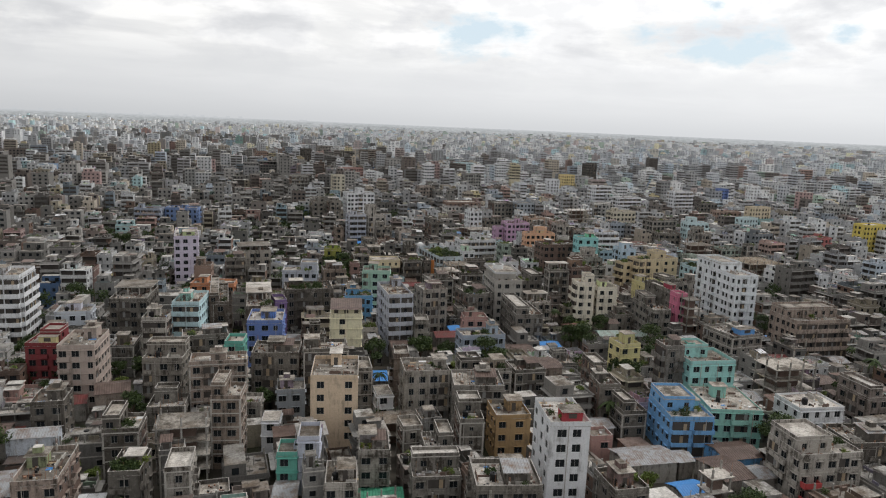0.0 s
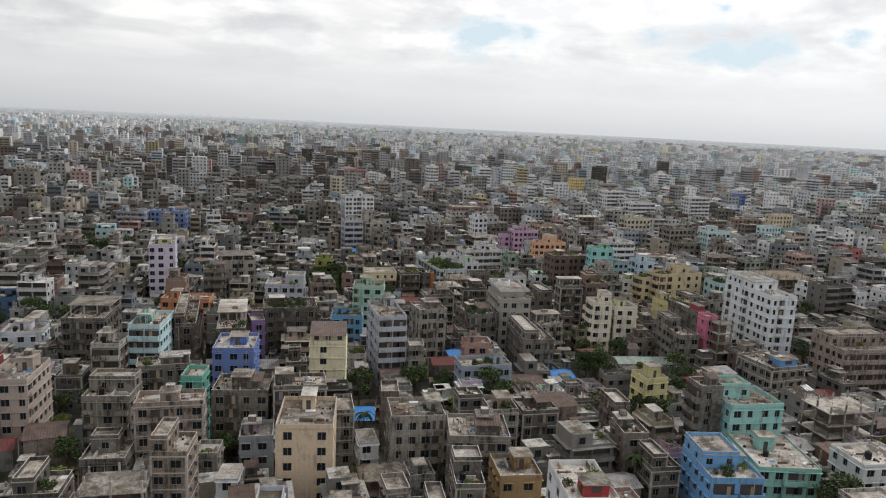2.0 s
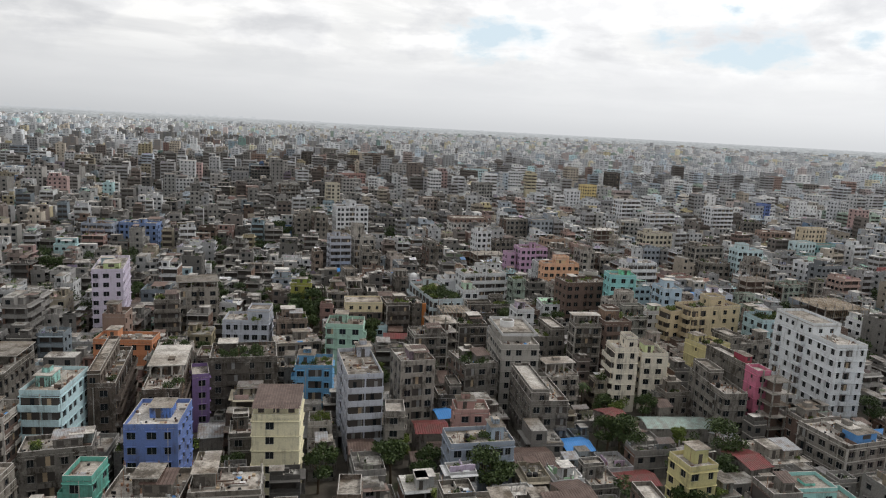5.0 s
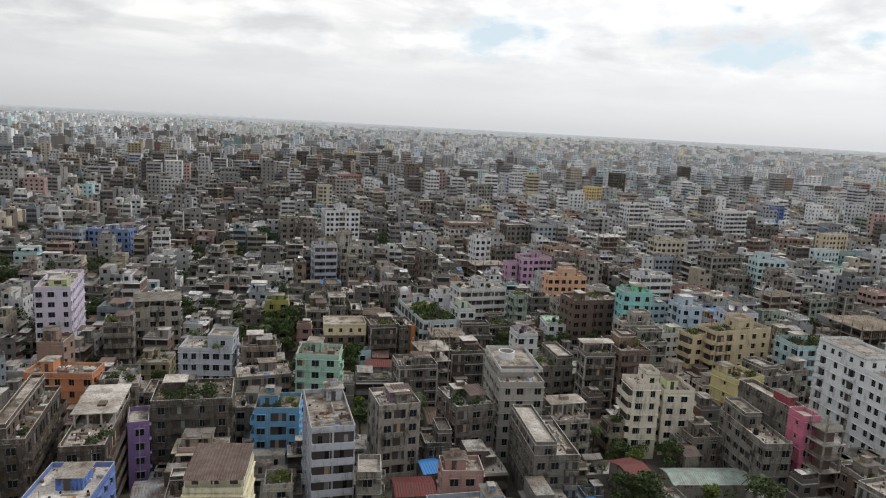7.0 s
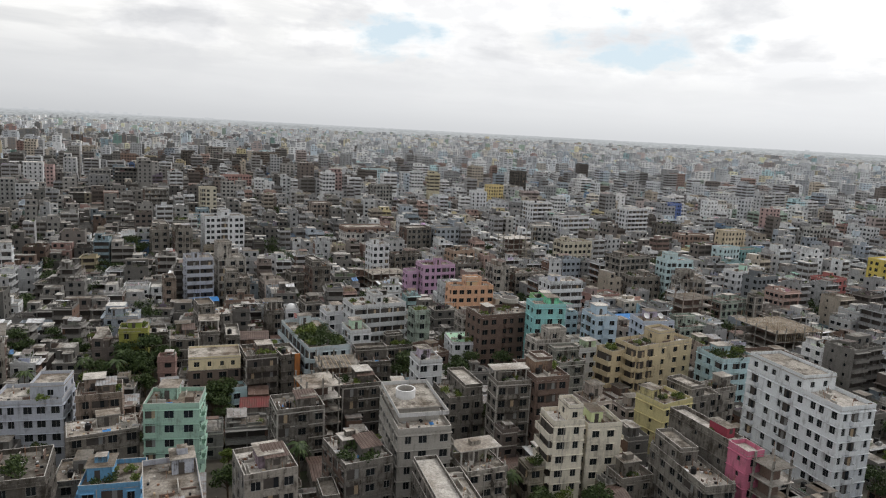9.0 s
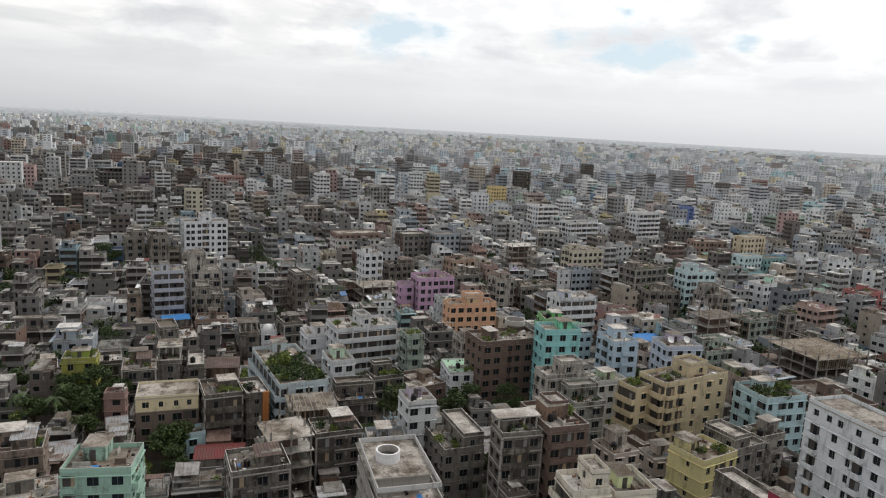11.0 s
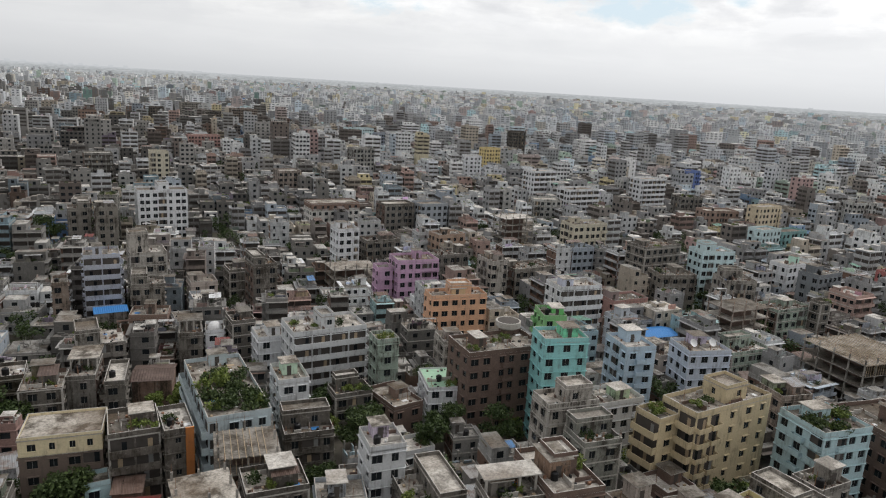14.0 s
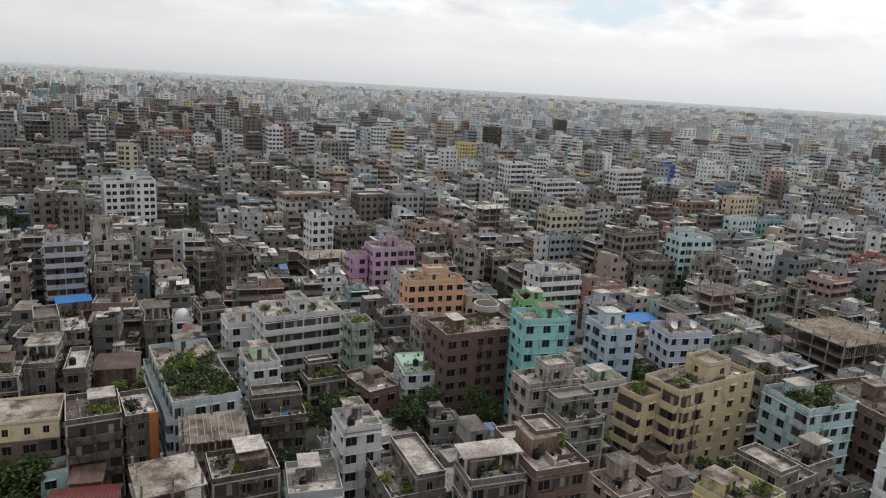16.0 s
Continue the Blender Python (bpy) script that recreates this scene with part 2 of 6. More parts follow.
tin_mat("tin_red", (0.17, 0.035, 0.035), (0.10, 0.05, 0.04), 0.35)
tin_mat("tin_green", (0.30, 0.40, 0.36), (0.22, 0.22, 0.20), 0.4)
tin_mat("tin_green2", (0.06, 0.28, 0.17), (0.05, 0.18, 0.12), 0.2)


def leaf_mat(name, a, c):
    m, t, b = material(name, 0.6)
    r = node(t, "ShaderNodeNewGeometry").outputs["Random Per Island"]
    o = node(t, "ShaderNodeObjectInfo").outputs["Random"]
    col = mixc(t, r, a, c)
    col = mixc(t, 0.5, col, ramp(t, o, (0.0, (0.55, 0.7, 0.5)), (1.0, (1.0, 1.0, 0.9))), "MULTIPLY")
    t.links.new(col, b.inputs["Base Color"])


leaf_mat("leaf", (0.022, 0.036, 0.013), (0.066, 0.094, 0.029))
leaf_mat("leaf_light", (0.07, 0.10, 0.02), (0.18, 0.21, 0.055))


def ground_mat():
    m, t, b = material("earth", 0.95)
    p = wpos(t)
    n = noise_at(t, p, 0.05, 6.0, 0.7)
    f = noise_at(t, p, 0.7, 5.0, 0.7)
    col = ramp(t, n, (0.35, (0.055, 0.05, 0.042)), (0.5, (0.10, 0.088, 0.072)), (0.62, (0.05, 0.06, 0.032)))
    col = mixc(t, 0.6, col, ramp(t, f, (0.3, (0.5,)), (0.7, (1.0,))), "MULTIPLY")
    t.links.new(col, b.inputs["Base Color"])


ground_mat()

# ---- geometry helper ----


class Geo:
    """Collects boxes, quads and drums into one mesh."""

    def __init__(self):
        self.v, self.f, self.m, self.names, self.c = [], [], [], [], []
        self.ink = None

    def dab(self, n=1):
        if self.ink:
            self.c += [self.ink] * n

    def slot(self, mat):
        if mat not in self.names:
            self.names.append(mat)
        return self.names.index(mat)

    def quad(self, a, b, c, d, mat):
        n = len(self.v)
        self.v += [a, b, c, d]
        self.f.append((n, n + 1, n + 2, n + 3))
        self.m.append(self.slot(mat))
        self.dab()

    def box(self, x0, y0, z0, x1, y1, z1, mat, top=None, bottom=True):
        n = len(self.v)
        self.v += [(x0, y0, z0), (x1, y0, z0), (x1, y1, z0), (x0, y1, z0), (x0, y0, z1), (x1, y0, z1), (x1, y1, z1), (x0, y1, z1)]
        fs = [(4, 5, 6, 7), (0, 1, 5, 4), (1, 2, 6, 5), (2, 3, 7, 6), (3, 0, 4, 7)] + ([(3, 2, 1, 0)] if bottom else [])
        s = self.slot(mat)
        ts = self.slot(top) if top else s
        for i, f in enumerate(fs):
            self.f.append(tuple(n + k for k in f))
            self.m.append(ts if i == 0 else s)
        self.dab(len(fs))

    def rotbox(self, cx, cy, yaw, w, d, z0, z1, mat, top=None, bottom=False):
        n = len(self.v)
        c, s_ = math.cos(yaw), math.sin(yaw)
        for z in (z0, z1):
            for ux, uy in ((0, 0), (w, 0), (w, d), (0, d)):
                self.v.append((cx + ux * c - uy * s_, cy + ux * s_ + uy * c, z))
        fs = [(4, 5, 6, 7), (0, 1, 5, 4), (1, 2, 6, 5), (2, 3, 7, 6), (3, 0, 4, 7)]
        s = self.slot(mat)
        ts = self.slot(top) if top else s
        for i, f in enumerate(fs):
            self.f.append(tuple(n + k for k in f))
            self.m.append(ts if i == 0 else s)
        self.dab(len(fs))

    def drum(self, x, y, z0, r, h, mat, seg=12, r2=None, dome=0.0):
        n = len(self.v)
        r2 = r if r2 is None else r2
        rings = [(z0, r), (z0 + h, r2)] + ([(z0 + h + dome * 0.7, r2 * 0.6)] if dome else [])
        for z, q in rings:
            for k in range(seg):
                a = math.tau * k / seg
                self.v.append((x + q * math.cos(a), y + q * math.sin(a), z))
        s = self.slot(mat)
        for j in range(len(rings) - 1):
            for k in range(seg):
                k2 = (k + 1) % seg
                self.f.append((n + j * seg + k, n + j * seg + k2, n + (j + 1) * seg + k2, n + (j + 1) * seg + k))
                self.m.append(s)
        j = len(rings) - 1
        self.f.append(tuple(n + j * seg + k for k in range(seg)))
        self.m.append(s)

    def weld(self):
        """Share the corners that coincide."""
        seen, to, pts = {}, [], []
        for p in self.v:
            k = (round(p[0], 3), round(p[1], 3), round(p[2], 3))
            if k not in seen:
                seen[k] = len(pts)
                pts.append(p)
            to.append(seen[k])
        self.v, self.f = pts, [tuple(to[i] for i in f) for f in self.f]
        return self

    def mesh(self, name):
        me = bpy.data.meshes.new(name)
        me.from_pydata(self.v, [], self.f)
        for nm in self.names:
            me.materials.append(MATS[nm])
        me.polygons.foreach_set("material_index", self.m)
        if self.c:
            at = me.attributes.new("paint", "FLOAT_COLOR", "FACE")
            at.data.foreach_set("color", np.array(self.c, dtype=np.float32).ravel())
        me.update()
        return me

    def put(self, name, parent=None, colour=None):
        ob = new(name, self.mesh(name))
        if parent is not None:
            ob.parent = parent
        if colour:
            ob.color = (*colour, 1)
        return ob


FLOOR = 3.1
TAKEN = {}      # footprints by 40 m cell: centre x, centre y, cos, sin, half w, half d


def register(x, y, yaw, w, d):
    c, s = math.cos(yaw), math.sin(yaw)
    cx, cy = x + (w * c - d * s) / 2, y + (w * s + d * c) / 2
    r = math.hypot(w, d) / 2
    for i in range(int((cx - r) // 40), int((cx + r) // 40) + 1):
        for j in range(int((cy - r) // 40), int((cy + r) // 40) + 1):
            TAKEN.setdefault((i, j), []).append((cx, cy, c, s, w / 2, d / 2))


def is_free(x, y, yaw, w, d, gap=0.4):
    c, s = math.cos(yaw), math.sin(yaw)
    cx, cy, hw, hd = x + (w * c - d * s) / 2, y + (w * s + d * c) / 2, w / 2 + gap, d / 2 + gap
    r = math.hypot(hw, hd)
    for i in range(int((cx - r) // 40), int((cx + r) // 40) + 1):
        for j in range(int((cy - r) // 40), int((cy + r) // 40) + 1):
            for ox, oy, oc, os_, ohw, ohd in TAKEN.get((i, j), ()):
                dx, dy = ox - cx, oy - cy
                if dx * dx + dy * dy > (hw + hd + ohw + ohd) ** 2:
                    continue
                apart = False
                for ax, ay in ((c, s), (-s, c), (oc, os_), (-os_, oc)):
                    ra = hw * abs(ax * c + ay * s) + hd * abs(-ax * s + ay * c)
                    rb = ohw * abs(ax * oc + ay * os_) + ohd * abs(-ax * os_ + ay * oc)
                    if abs(dx * ax + dy * ay) > ra + rb:
                        apart = True
                        break
                if not apart:
                    return False
    return True


def side_point(side, w, d, u, off, z):
    """A point on a side of a w x d plan: u along it from its left as seen from outside, off outwards."""
    if side == 0:
        return (u, -off, z)
    if side == 1:
        return (w + off, u, z)
    if side == 2:
        return (w - u, d + off, z)
    return (-off, d - u, z)


def side_box(g, side, w, d, u0, u1, o0, o1, z0, z1, mat, top=None):
    a, b = side_point(side, w, d, u0, o0, z0), side_point(side, w, d, u1, o1, z1)
    g.box(min(a[0], b[0]), min(a[1], b[1]), z0, max(a[0], b[0]), max(a[1], b[1]), z1, mat, top)


def facade(g, side, w, d, z0, floors, holes, mat, reveal=0.22):
    """One wall with true openings. holes: (u0, u1, lower, upper) repeated on each floor. Returns the openings."""
    length = w if side % 2 == 0 else d
    h = floors * FLOOR
    us = [0.0]
    for a, b, _, _ in holes:
        us += [a, b]
    us.append(length)
    made = []

    def q(ua, ub, za, zb):
        g.quad(side_point(side, w, d, ua, 0, za), side_point(side, w, d, ub, 0, za), side_point(side, w, d, ub, 0, zb), side_point(side, w, d, ua, 0, zb), mat)

    for i in range(0, len(us) - 1, 2):
        q(us[i], us[i + 1], z0, z0 + h)
    for a, b, lo, hi in holes:
        zprev = z0
        for k in range(floors):
            zl, zh = z0 + k * FLOOR + lo, z0 + k * FLOOR + hi
            q(a, b, zprev, zl)
            p = [side_point(side, w, d, u, o, z) for u, o, z in
                 ((a, 0, zl), (b, 0, zl), (b, 0, zh), (a, 0, zh), (a, -reveal, zl), (b, -reveal, zl), (b, -reveal, zh), (a, -reveal, zh))]
            for e in ((0, 1, 5, 4), (1, 2, 6, 5), (2, 3, 7, 6), (3, 0, 4, 7)):
                g.quad(*(p[j] for j in e), mat)
            made.append((side, a, b, zl, zh))
            zprev = zh
        q(a, b, zprev, z0 + h)
    return made


def window_holes(length, rng, wide=1.5, lo=0.85, hi=2.35, bay=2.8, edge=0.7, pier=0.5):
    n = max(1, int((length - edge) / bay))
    step = length / n
    out = []
    for i in range(n):
        ww = wide * rng.choice((0.75, 1.0, 1.0, 1.1))
        ww = min(ww, step - pier)
        c = step * (i + 0.5) + rng.uniform(-0.5, 0.5) * min(0.3 * step, step - ww - 0.35)
        out.append((c - ww / 2, c + ww / 2, lo, hi))
    return out


WINDOW_MESH = {}


def window_mesh(wd, ht):
    key = (round(wd, 1), round(ht, 1))
    if key not in WINDOW_MESH:
        g = Geo()
        a, b = key
        g.quad((0, 0, 0), (a, 0, 0), (a, 0, b), (0, 0, b), "glass")
        for x0, z0, x1, z1 in ((0, 0, a, 0.06), (0, b - 0.06, a, b), (0, 0.06, 0.06, b - 0.06), (a - 0.06, 0.06, a, b - 0.06), (a / 2 - 0.03, 0.06, a / 2 + 0.03, b - 0.06)):
            g.box(x0, -0.05, z0, x1, 0.0, z1, "frame", bottom=False)
        WINDOW_MESH[key] = g.mesh("window")
    return WINDOW_MESH[key]


def put_windows(parent, w, d, openings, single, reveal=0.2):
    if single:
        for side, a, b, zl, zh in openings:
            me = window_mesh(b - a, zh - zl)
            ob = new("window", me)
            ob.parent = parent
            p = side_point(side, w, d, a, -reveal, zl)
            ob.matrix_basis = Matrix.Translation(p) @ Matrix.Rotation(math.pi / 2 * side, 4, "Z") @ Matrix.Diagonal(((b - a) / round(b - a, 1), 1, (zh - zl) / round(zh - zl, 1), 1))
    else:
        g = Geo()
        for side, a, b, zl, zh in openings:
            m = (a + b) / 2
            for u0, u1 in ((a, m - 0.03), (m + 0.03, b)):
                g.quad(*(side_point(side, w, d, u, -reveal, z) for u, z in ((u0, zl), (u1, zl), (u1, zh), (u0, zh))), "glass")
            g.quad(*(side_point(side, w, d, u, -reveal, z) for u, z in ((m - 0.03, zl), (m + 0.03, zl), (m + 0.03, zh), (m - 0.03, zh))), "frame")
        if g.f:
            tagged(g.put("window_set", parent), kind="stuff")


def parapet(parent, w, d, z, colour, mat, h=0.9, t=0.14, name="parapet"):
    g = Geo()
    g.box(0, 0, z, w, t, z + h, mat, "coping")
    g.box(0, d - t, z, w, d, z + h, mat, "coping")
    g.box(0, t, z, t, d - t, z + h, mat, "coping")
    g.box(w - t, t, z, w, d - t, z + h, mat, "coping")
    return g.put(name, parent, colour)


def stair_house(parent, x, y, z, w, d, h, colour, mat, cap=True):
    g = Geo()
    g.box(x, y, z, x + w, y + d, z + h, mat)
    ob = g.put("stair_house", parent, colour)
    s = Geo()
    o = 0.35 if cap else 0.05
    s.box(x - o, y - o, z + h, x + w + o, y + d + o, z + h + 0.14, "slab", "roof")
    s.put("stair_roof", ob)
    dd = Geo()
    # the doorway's shade, painted as a dark panel on the wall
    dd.box(x + w * 0.3, y - 0.04, z, x + w * 0.3 + 0.9, y, z + 2.0, "dark_room")
    dd.put("door", ob)
    return ob


def roof_slab(parent, w, d, z, over=0.0):
    g = Geo()
    g.box(-over, -over, z - 0.15, w + over, d + over, z + 0.004, "slab", "roof", bottom=True)
    return g.put("roof", parent)




def upper_storey(root, rng, x0, y0, w, d, z, floors, colour, mat, single, rail=0.9):
    """A set-back block on a roof, with its own windows, slab and parapet."""
    g, op = Geo(), []
    for side in range(4):
        length = w if side % 2 == 0 else d
        op += facade(g, side, w, d, 0.0, floors, window_holes(length, rng, 1.2, 0.9, 2.2, 3.0), mat)
    h = floors * FLOOR
    ob = g.weld().put("upper_storey", root, colour)
    ob.location = (x0, y0, z)
    put_windows(ob, w, d, op, False)
    roof_slab(ob, w, d, h, 0.15)
    if rail:
        parapet(ob, w, d, h, colour, mat, rail)
    return ob



def colour_word(c):
    r, g, b = c
    hi, lo = max(c), min(c)
    if hi - lo < 0.09:
        return "white-painted" if hi > 0.58 else "pale grey rendered" if hi > 0.44 else "grey weathered concrete" if hi > 0.27 else "dark stained concrete"
    if b >= g and b > r:
        return "blue-painted" if b > 0.45 and r < 0.3 else "pale blue painted"
    if g >= r and g >= b:
        return "turquoise-painted" if b > 0.3 else "green-painted"
    if b > g:
        return "pink-painted"
    return "orange-painted" if r - b > 0.35 and g < 0.38 else "cream yellow painted" if r > 0.45 else "brown plastered"


def building(x, y, w, d, floors, yaw, colour, sides="wwww", mat="paint", single=True, stair=(0.3, 0.5), cap=True, rail=0.9, stubs=0, seed=0,
             bay=2.6, wide=1.65, ledge=True, label="", balconies=(), upper=()):
    """A house with its front left corner at x, y. sides: front, right, back, left: w windows, b balcony bands, o open, n blank."""
    rng = random.Random(seed * 7919 + int(x * 13 + y * 7))
    yaw = radians(yaw)
    register(x, y, yaw, w, d)
    root = new("apartment_building")
    root.matrix_basis = Matrix.Translation((x, y, 0)) @ Matrix.Rotation(yaw, 4, "Z")
    h = floors * FLOOR
    n = int(floors)
    base = h - n * FLOOR
    tagged(root, label or "%s apartment building of %d storeys" % (colour_word(colour), n), "building", "apartment buildings")
    g, op, recess, deep = Geo(), [], set(), set()
    for side in range(4):
        k = sides[side]
        length = w if side % 2 == 0 else d
        if k == "n":
            holes = []
        elif k == "b":
            holes = window_holes(length, rng, 9.0, 0.1, 2.75, 3.6, 0.3, 0.35)
        elif k == "s":
            holes = window_holes(length, rng, 0.8, 1.2, 2.2, 4.2)
        else:
            holes = window_holes(length, rng, wide, 0.75, 2.4, bay)
            mine = [(u0, u1) for bs, u0, u1 in balconies if bs == side]
            for u0, u1 in mine:
                holes = sorted([o for o in holes if o[1] < u0 - 0.1 or o[0] > u1 + 0.1] + [(u0 + 0.2, u1 - 0.2, 0.06, 2.65)])
                deep.add((side, round(u0 + 0.2, 3)))
            if not mine and len(holes) > 2 and side != 2 and rng.random() < (0.75 if mat == "concrete" else 0.35):
                i = rng.randrange(len(holes))
                lo = holes[i - 1][1] + 0.4 if i else 0.3
                hi = holes[i + 1][0] - 0.4 if i + 1 < len(holes) else length - 0.3
                mid = (holes[i][0] + holes[i][1]) / 2
                half = min(1.7, mid - lo, hi - mid)
                if half > 0.5:
                    holes[i] = (mid - half, mid + half, 0.75, 2.7)
                    recess.add((side, round(mid - half, 3)))
        sheet = "brick" if mat == "concrete" and side in (1, 3) and rng.random() < 0.22 else mat
        op += facade(g, side, w, d, base, n, holes, sheet, 0.22)
        if base > 0.02:
            g.quad(*(side_point(side, w, d, u, 0, z) for u, z in ((0, 0), (length, 0), (length, base), (0, base))), mat)
    g.weld().put("wall", root, colour)
    hoods = rng.random() < 0.5
    g = Geo()
    if ledge and hoods:
        for side, p, q, zl, zh in op:
            if sides[side] in "ws" and (side, round(p, 3)) not in recess | deep:
                side_box(g, side, w, d, p - 0.15, q + 0.15, 0.002, 0.42, zh + 0.06, zh + 0.14, mat)
    elif ledge:
        for k in range(1, n + 1):
            for side in range(4):
                if sides[side] != "n":
                    side_box(g, side, w, d, 0, w if side % 2 == 0 else d, 0.002, 0.28, base + k * FLOOR - 0.62, base + k * FLOOR - 0.52, mat)
    if g.f:
        tagged(g.put("sunshade", root, tuple(c * 0.95 for c in colour)), kind="stuff")
    if mat == "concrete" and rng.random() < 0.6:
        g = Geo()
        tone = rng.choice(("slab", "slab", mat))
        for side in (0, 1, 3):
            length = w if side % 2 == 0 else d
            if sides[side] == "n":
                continue
            for k in range(1, n + 1):
                side_box(g, side, w, d, 0, length, 0.002, 0.07, base + k * FLOOR - 0.24, base + k * FLOOR - 0.006, tone)
            for u in (0.0, length - 0.28):
                side_box(g, side, w, d, u, u + 0.28, 0.003, 0.085, 0, h - 0.01, tone)
        tagged(g.put("concrete_frame", root, colour), kind="stuff")
    bands = [o for o in op if sides[o[0]] == "b" or (o[0], round(o[1], 3)) in recess | deep]
    put_windows(root, w, d, [o for o in op if o not in bands], single)
    if bands:
        e = Geo()
        for side, p, q, zl, zh in bands:
            # balcony shade painted as a dark sheet close behind the hole
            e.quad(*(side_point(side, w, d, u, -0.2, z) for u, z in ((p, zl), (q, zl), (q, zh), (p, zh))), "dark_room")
            m = p + (q - p) * rng.choice((0.3, 0.5, 0.65))
            e.quad(*(side_point(side, w, d, u, -0.16, z) for u, z in ((m, zl), (m + 0.8, zl), (m + 0.8, zl + 2.0), (m, zl + 2.0))), rng.choice(("wood", "glass", "frame")))
        tagged(e.put("balcony_back", root), kind="stuff")
    roof_slab(root, w, d, h)
    if rail:
        parapet(root, w, d, h, colour, mat, rail)
    for side in range(4):
        if sides[side] == "b":
            length = w if side % 2 == 0 else d
            for k in range(1, n):
                e = Geo()
                side_box(e, side, w, d, 0.1, length - 0.1, 0.0, 1.1, base + k * FLOOR - 0.3, base + k * FLOOR, mat)
                side_box(e, side, w, d, 0.1, length - 0.1, 1.0, 1.12, base + k * FLOOR + 0.003, base + k * FLOOR + 1.15, mat)
                side_box(e, side, w, d, 0.1, 0.22, 0.0, 1.0, base + k * FLOOR + 0.003, base + k * FLOOR + 1.15, mat)
                side_box(e, side, w, d, length - 0.22, length - 0.1, 0.0, 1.0, base + k * FLOOR + 0.003, base + k * FLOOR + 1.15, mat)
                e.put("balcony", root, colour)
    for side, u0 in sorted(recess):
        u1 = next(o[2] for o in op if o[0] == side and round(o[1], 3) == u0)
        e = Geo()
        for k in range(1, n):
            side_box(e, side, w, d, u0 - 0.1, u1 + 0.1, 0.003, 0.7, base + k * FLOOR - 0.1, base + k * FLOOR + 0.02, mat)
            side_box(e, side, w, d, u0 - 0.1, u1 + 0.1, 0.62, 0.7, base + k * FLOOR + 0.022, base + k * FLOOR + 0.8, mat)
        if e.f:
            tagged(e.put("balcony_bay", root, colour), kind="stuff")
    if not balconies and n > 2 and rng.random() < 0.5:
        side = rng.choice((0, 0, 3, 1))
        length = w if side % 2 == 0 else d
        if sides[side] == "w" and length > 5:
            u = rng.choice((0.2, length - 3.0, length / 2 - 1.4))
            balconies = ((side, u, u + 2.8),)
    for side, u0, u1 in balconies:
        for k in range(1, n):
            e = Geo()
            side_box(e, side, w, d, u0, u1, 0.0, 1.0, base + k * FLOOR - 0.12, base + k * FLOOR, mat)
            side_box(e, side, w, d, u0, u1, 0.9, 1.0, base + k * FLOOR + 0.003, base + k * FLOOR + 0.9, mat)
            side_box(e, side, w, d, u0, u0 + 0.1, 0.0, 0.9, base + k * FLOOR + 0.003, base + k * FLOOR + 0.9, mat)
            side_box(e, side, w, d, u1 - 0.1, u1, 0.0, 0.9, base + k * FLOOR + 0.003, base + k * FLOOR + 0.9, mat)
            e.put("balcony", root, colour)
    for ux0, uy0, ux1, uy1, uf in upper:
        upper_storey(root, rng, ux0 * w + 0.15, uy0 * d + 0.15, (ux1 - ux0) * w - 0.3, (uy1 - uy0) * d - 0.3, h + 0.004, uf, colour, mat, single, 0.7)
    if single and d > 6:
        for i in range(rng.choice((1, 1, 2))):
            side = rng.choice((0, 0, 1, 3))
            u = rng.uniform(0.15, 0.85) * (w if side % 2 == 0 else d)
            e = Geo()
            side_box(e, side, w, d, u - 0.06, u + 0.06, 0.002, 0.12, 0, h, "slab")
            e.put("drain_pipe", root)
    if stair:
        sw, sd = min(rng.uniform(2.4, 4.4), w * 0.5), min(rng.uniform(2.6, 5.0), d * 0.5)
        sh = rng.choice((2.2, 2.4, 2.6, 3.0))
        sx, sy = 0.15 + stair[0] * (w - sw - 0.3), 0.15 + stair[1] * (d - sd - 0.3)
        tone = colour if rng.random() < 0.6 else tuple(min(0.8, c * rng.uniform(0.75, 1.25)) for c in colour)
        stair_house(root, sx, sy, h + 0.004, sw, sd, sh, tone, rng.choice((mat, mat, "concrete")), cap)
        if single and rng.random() < 0.5:
            e = Geo()
            e.box(sx + sw * 0.25, sy + sd * 0.3, h + sh + 0.144, sx + sw * 0.75, sy + sd * 0.75, h + sh + 1.2, "concrete", "roof")
            e.put("roof_cistern", root, tone)
    if stubs:
        for i in range(stubs):
            for j in range(2):
                cx = 0.3 + (w - 0.6) * i / max(1, stubs - 1)
                cy = 0.3 if j == 0 else d - 0.3
                e = Geo()
                e.box(cx - 0.16, cy - 0.16, h + 0.004, cx + 0.16, cy + 0.16, h + 1.4, "slab")
                for ox in (-0.1, 0.1):
                    for oy in (-0.1, 0.1):
                        e.box(cx + ox - 0.02, cy + oy - 0.02, h + 1.4, cx + ox + 0.02, cy + oy + 0.02, h + 2.2 + 0.3 * rng.random(), "steel")
                e.put("column_stub", root)
    return root


# ---- other kinds of things ----


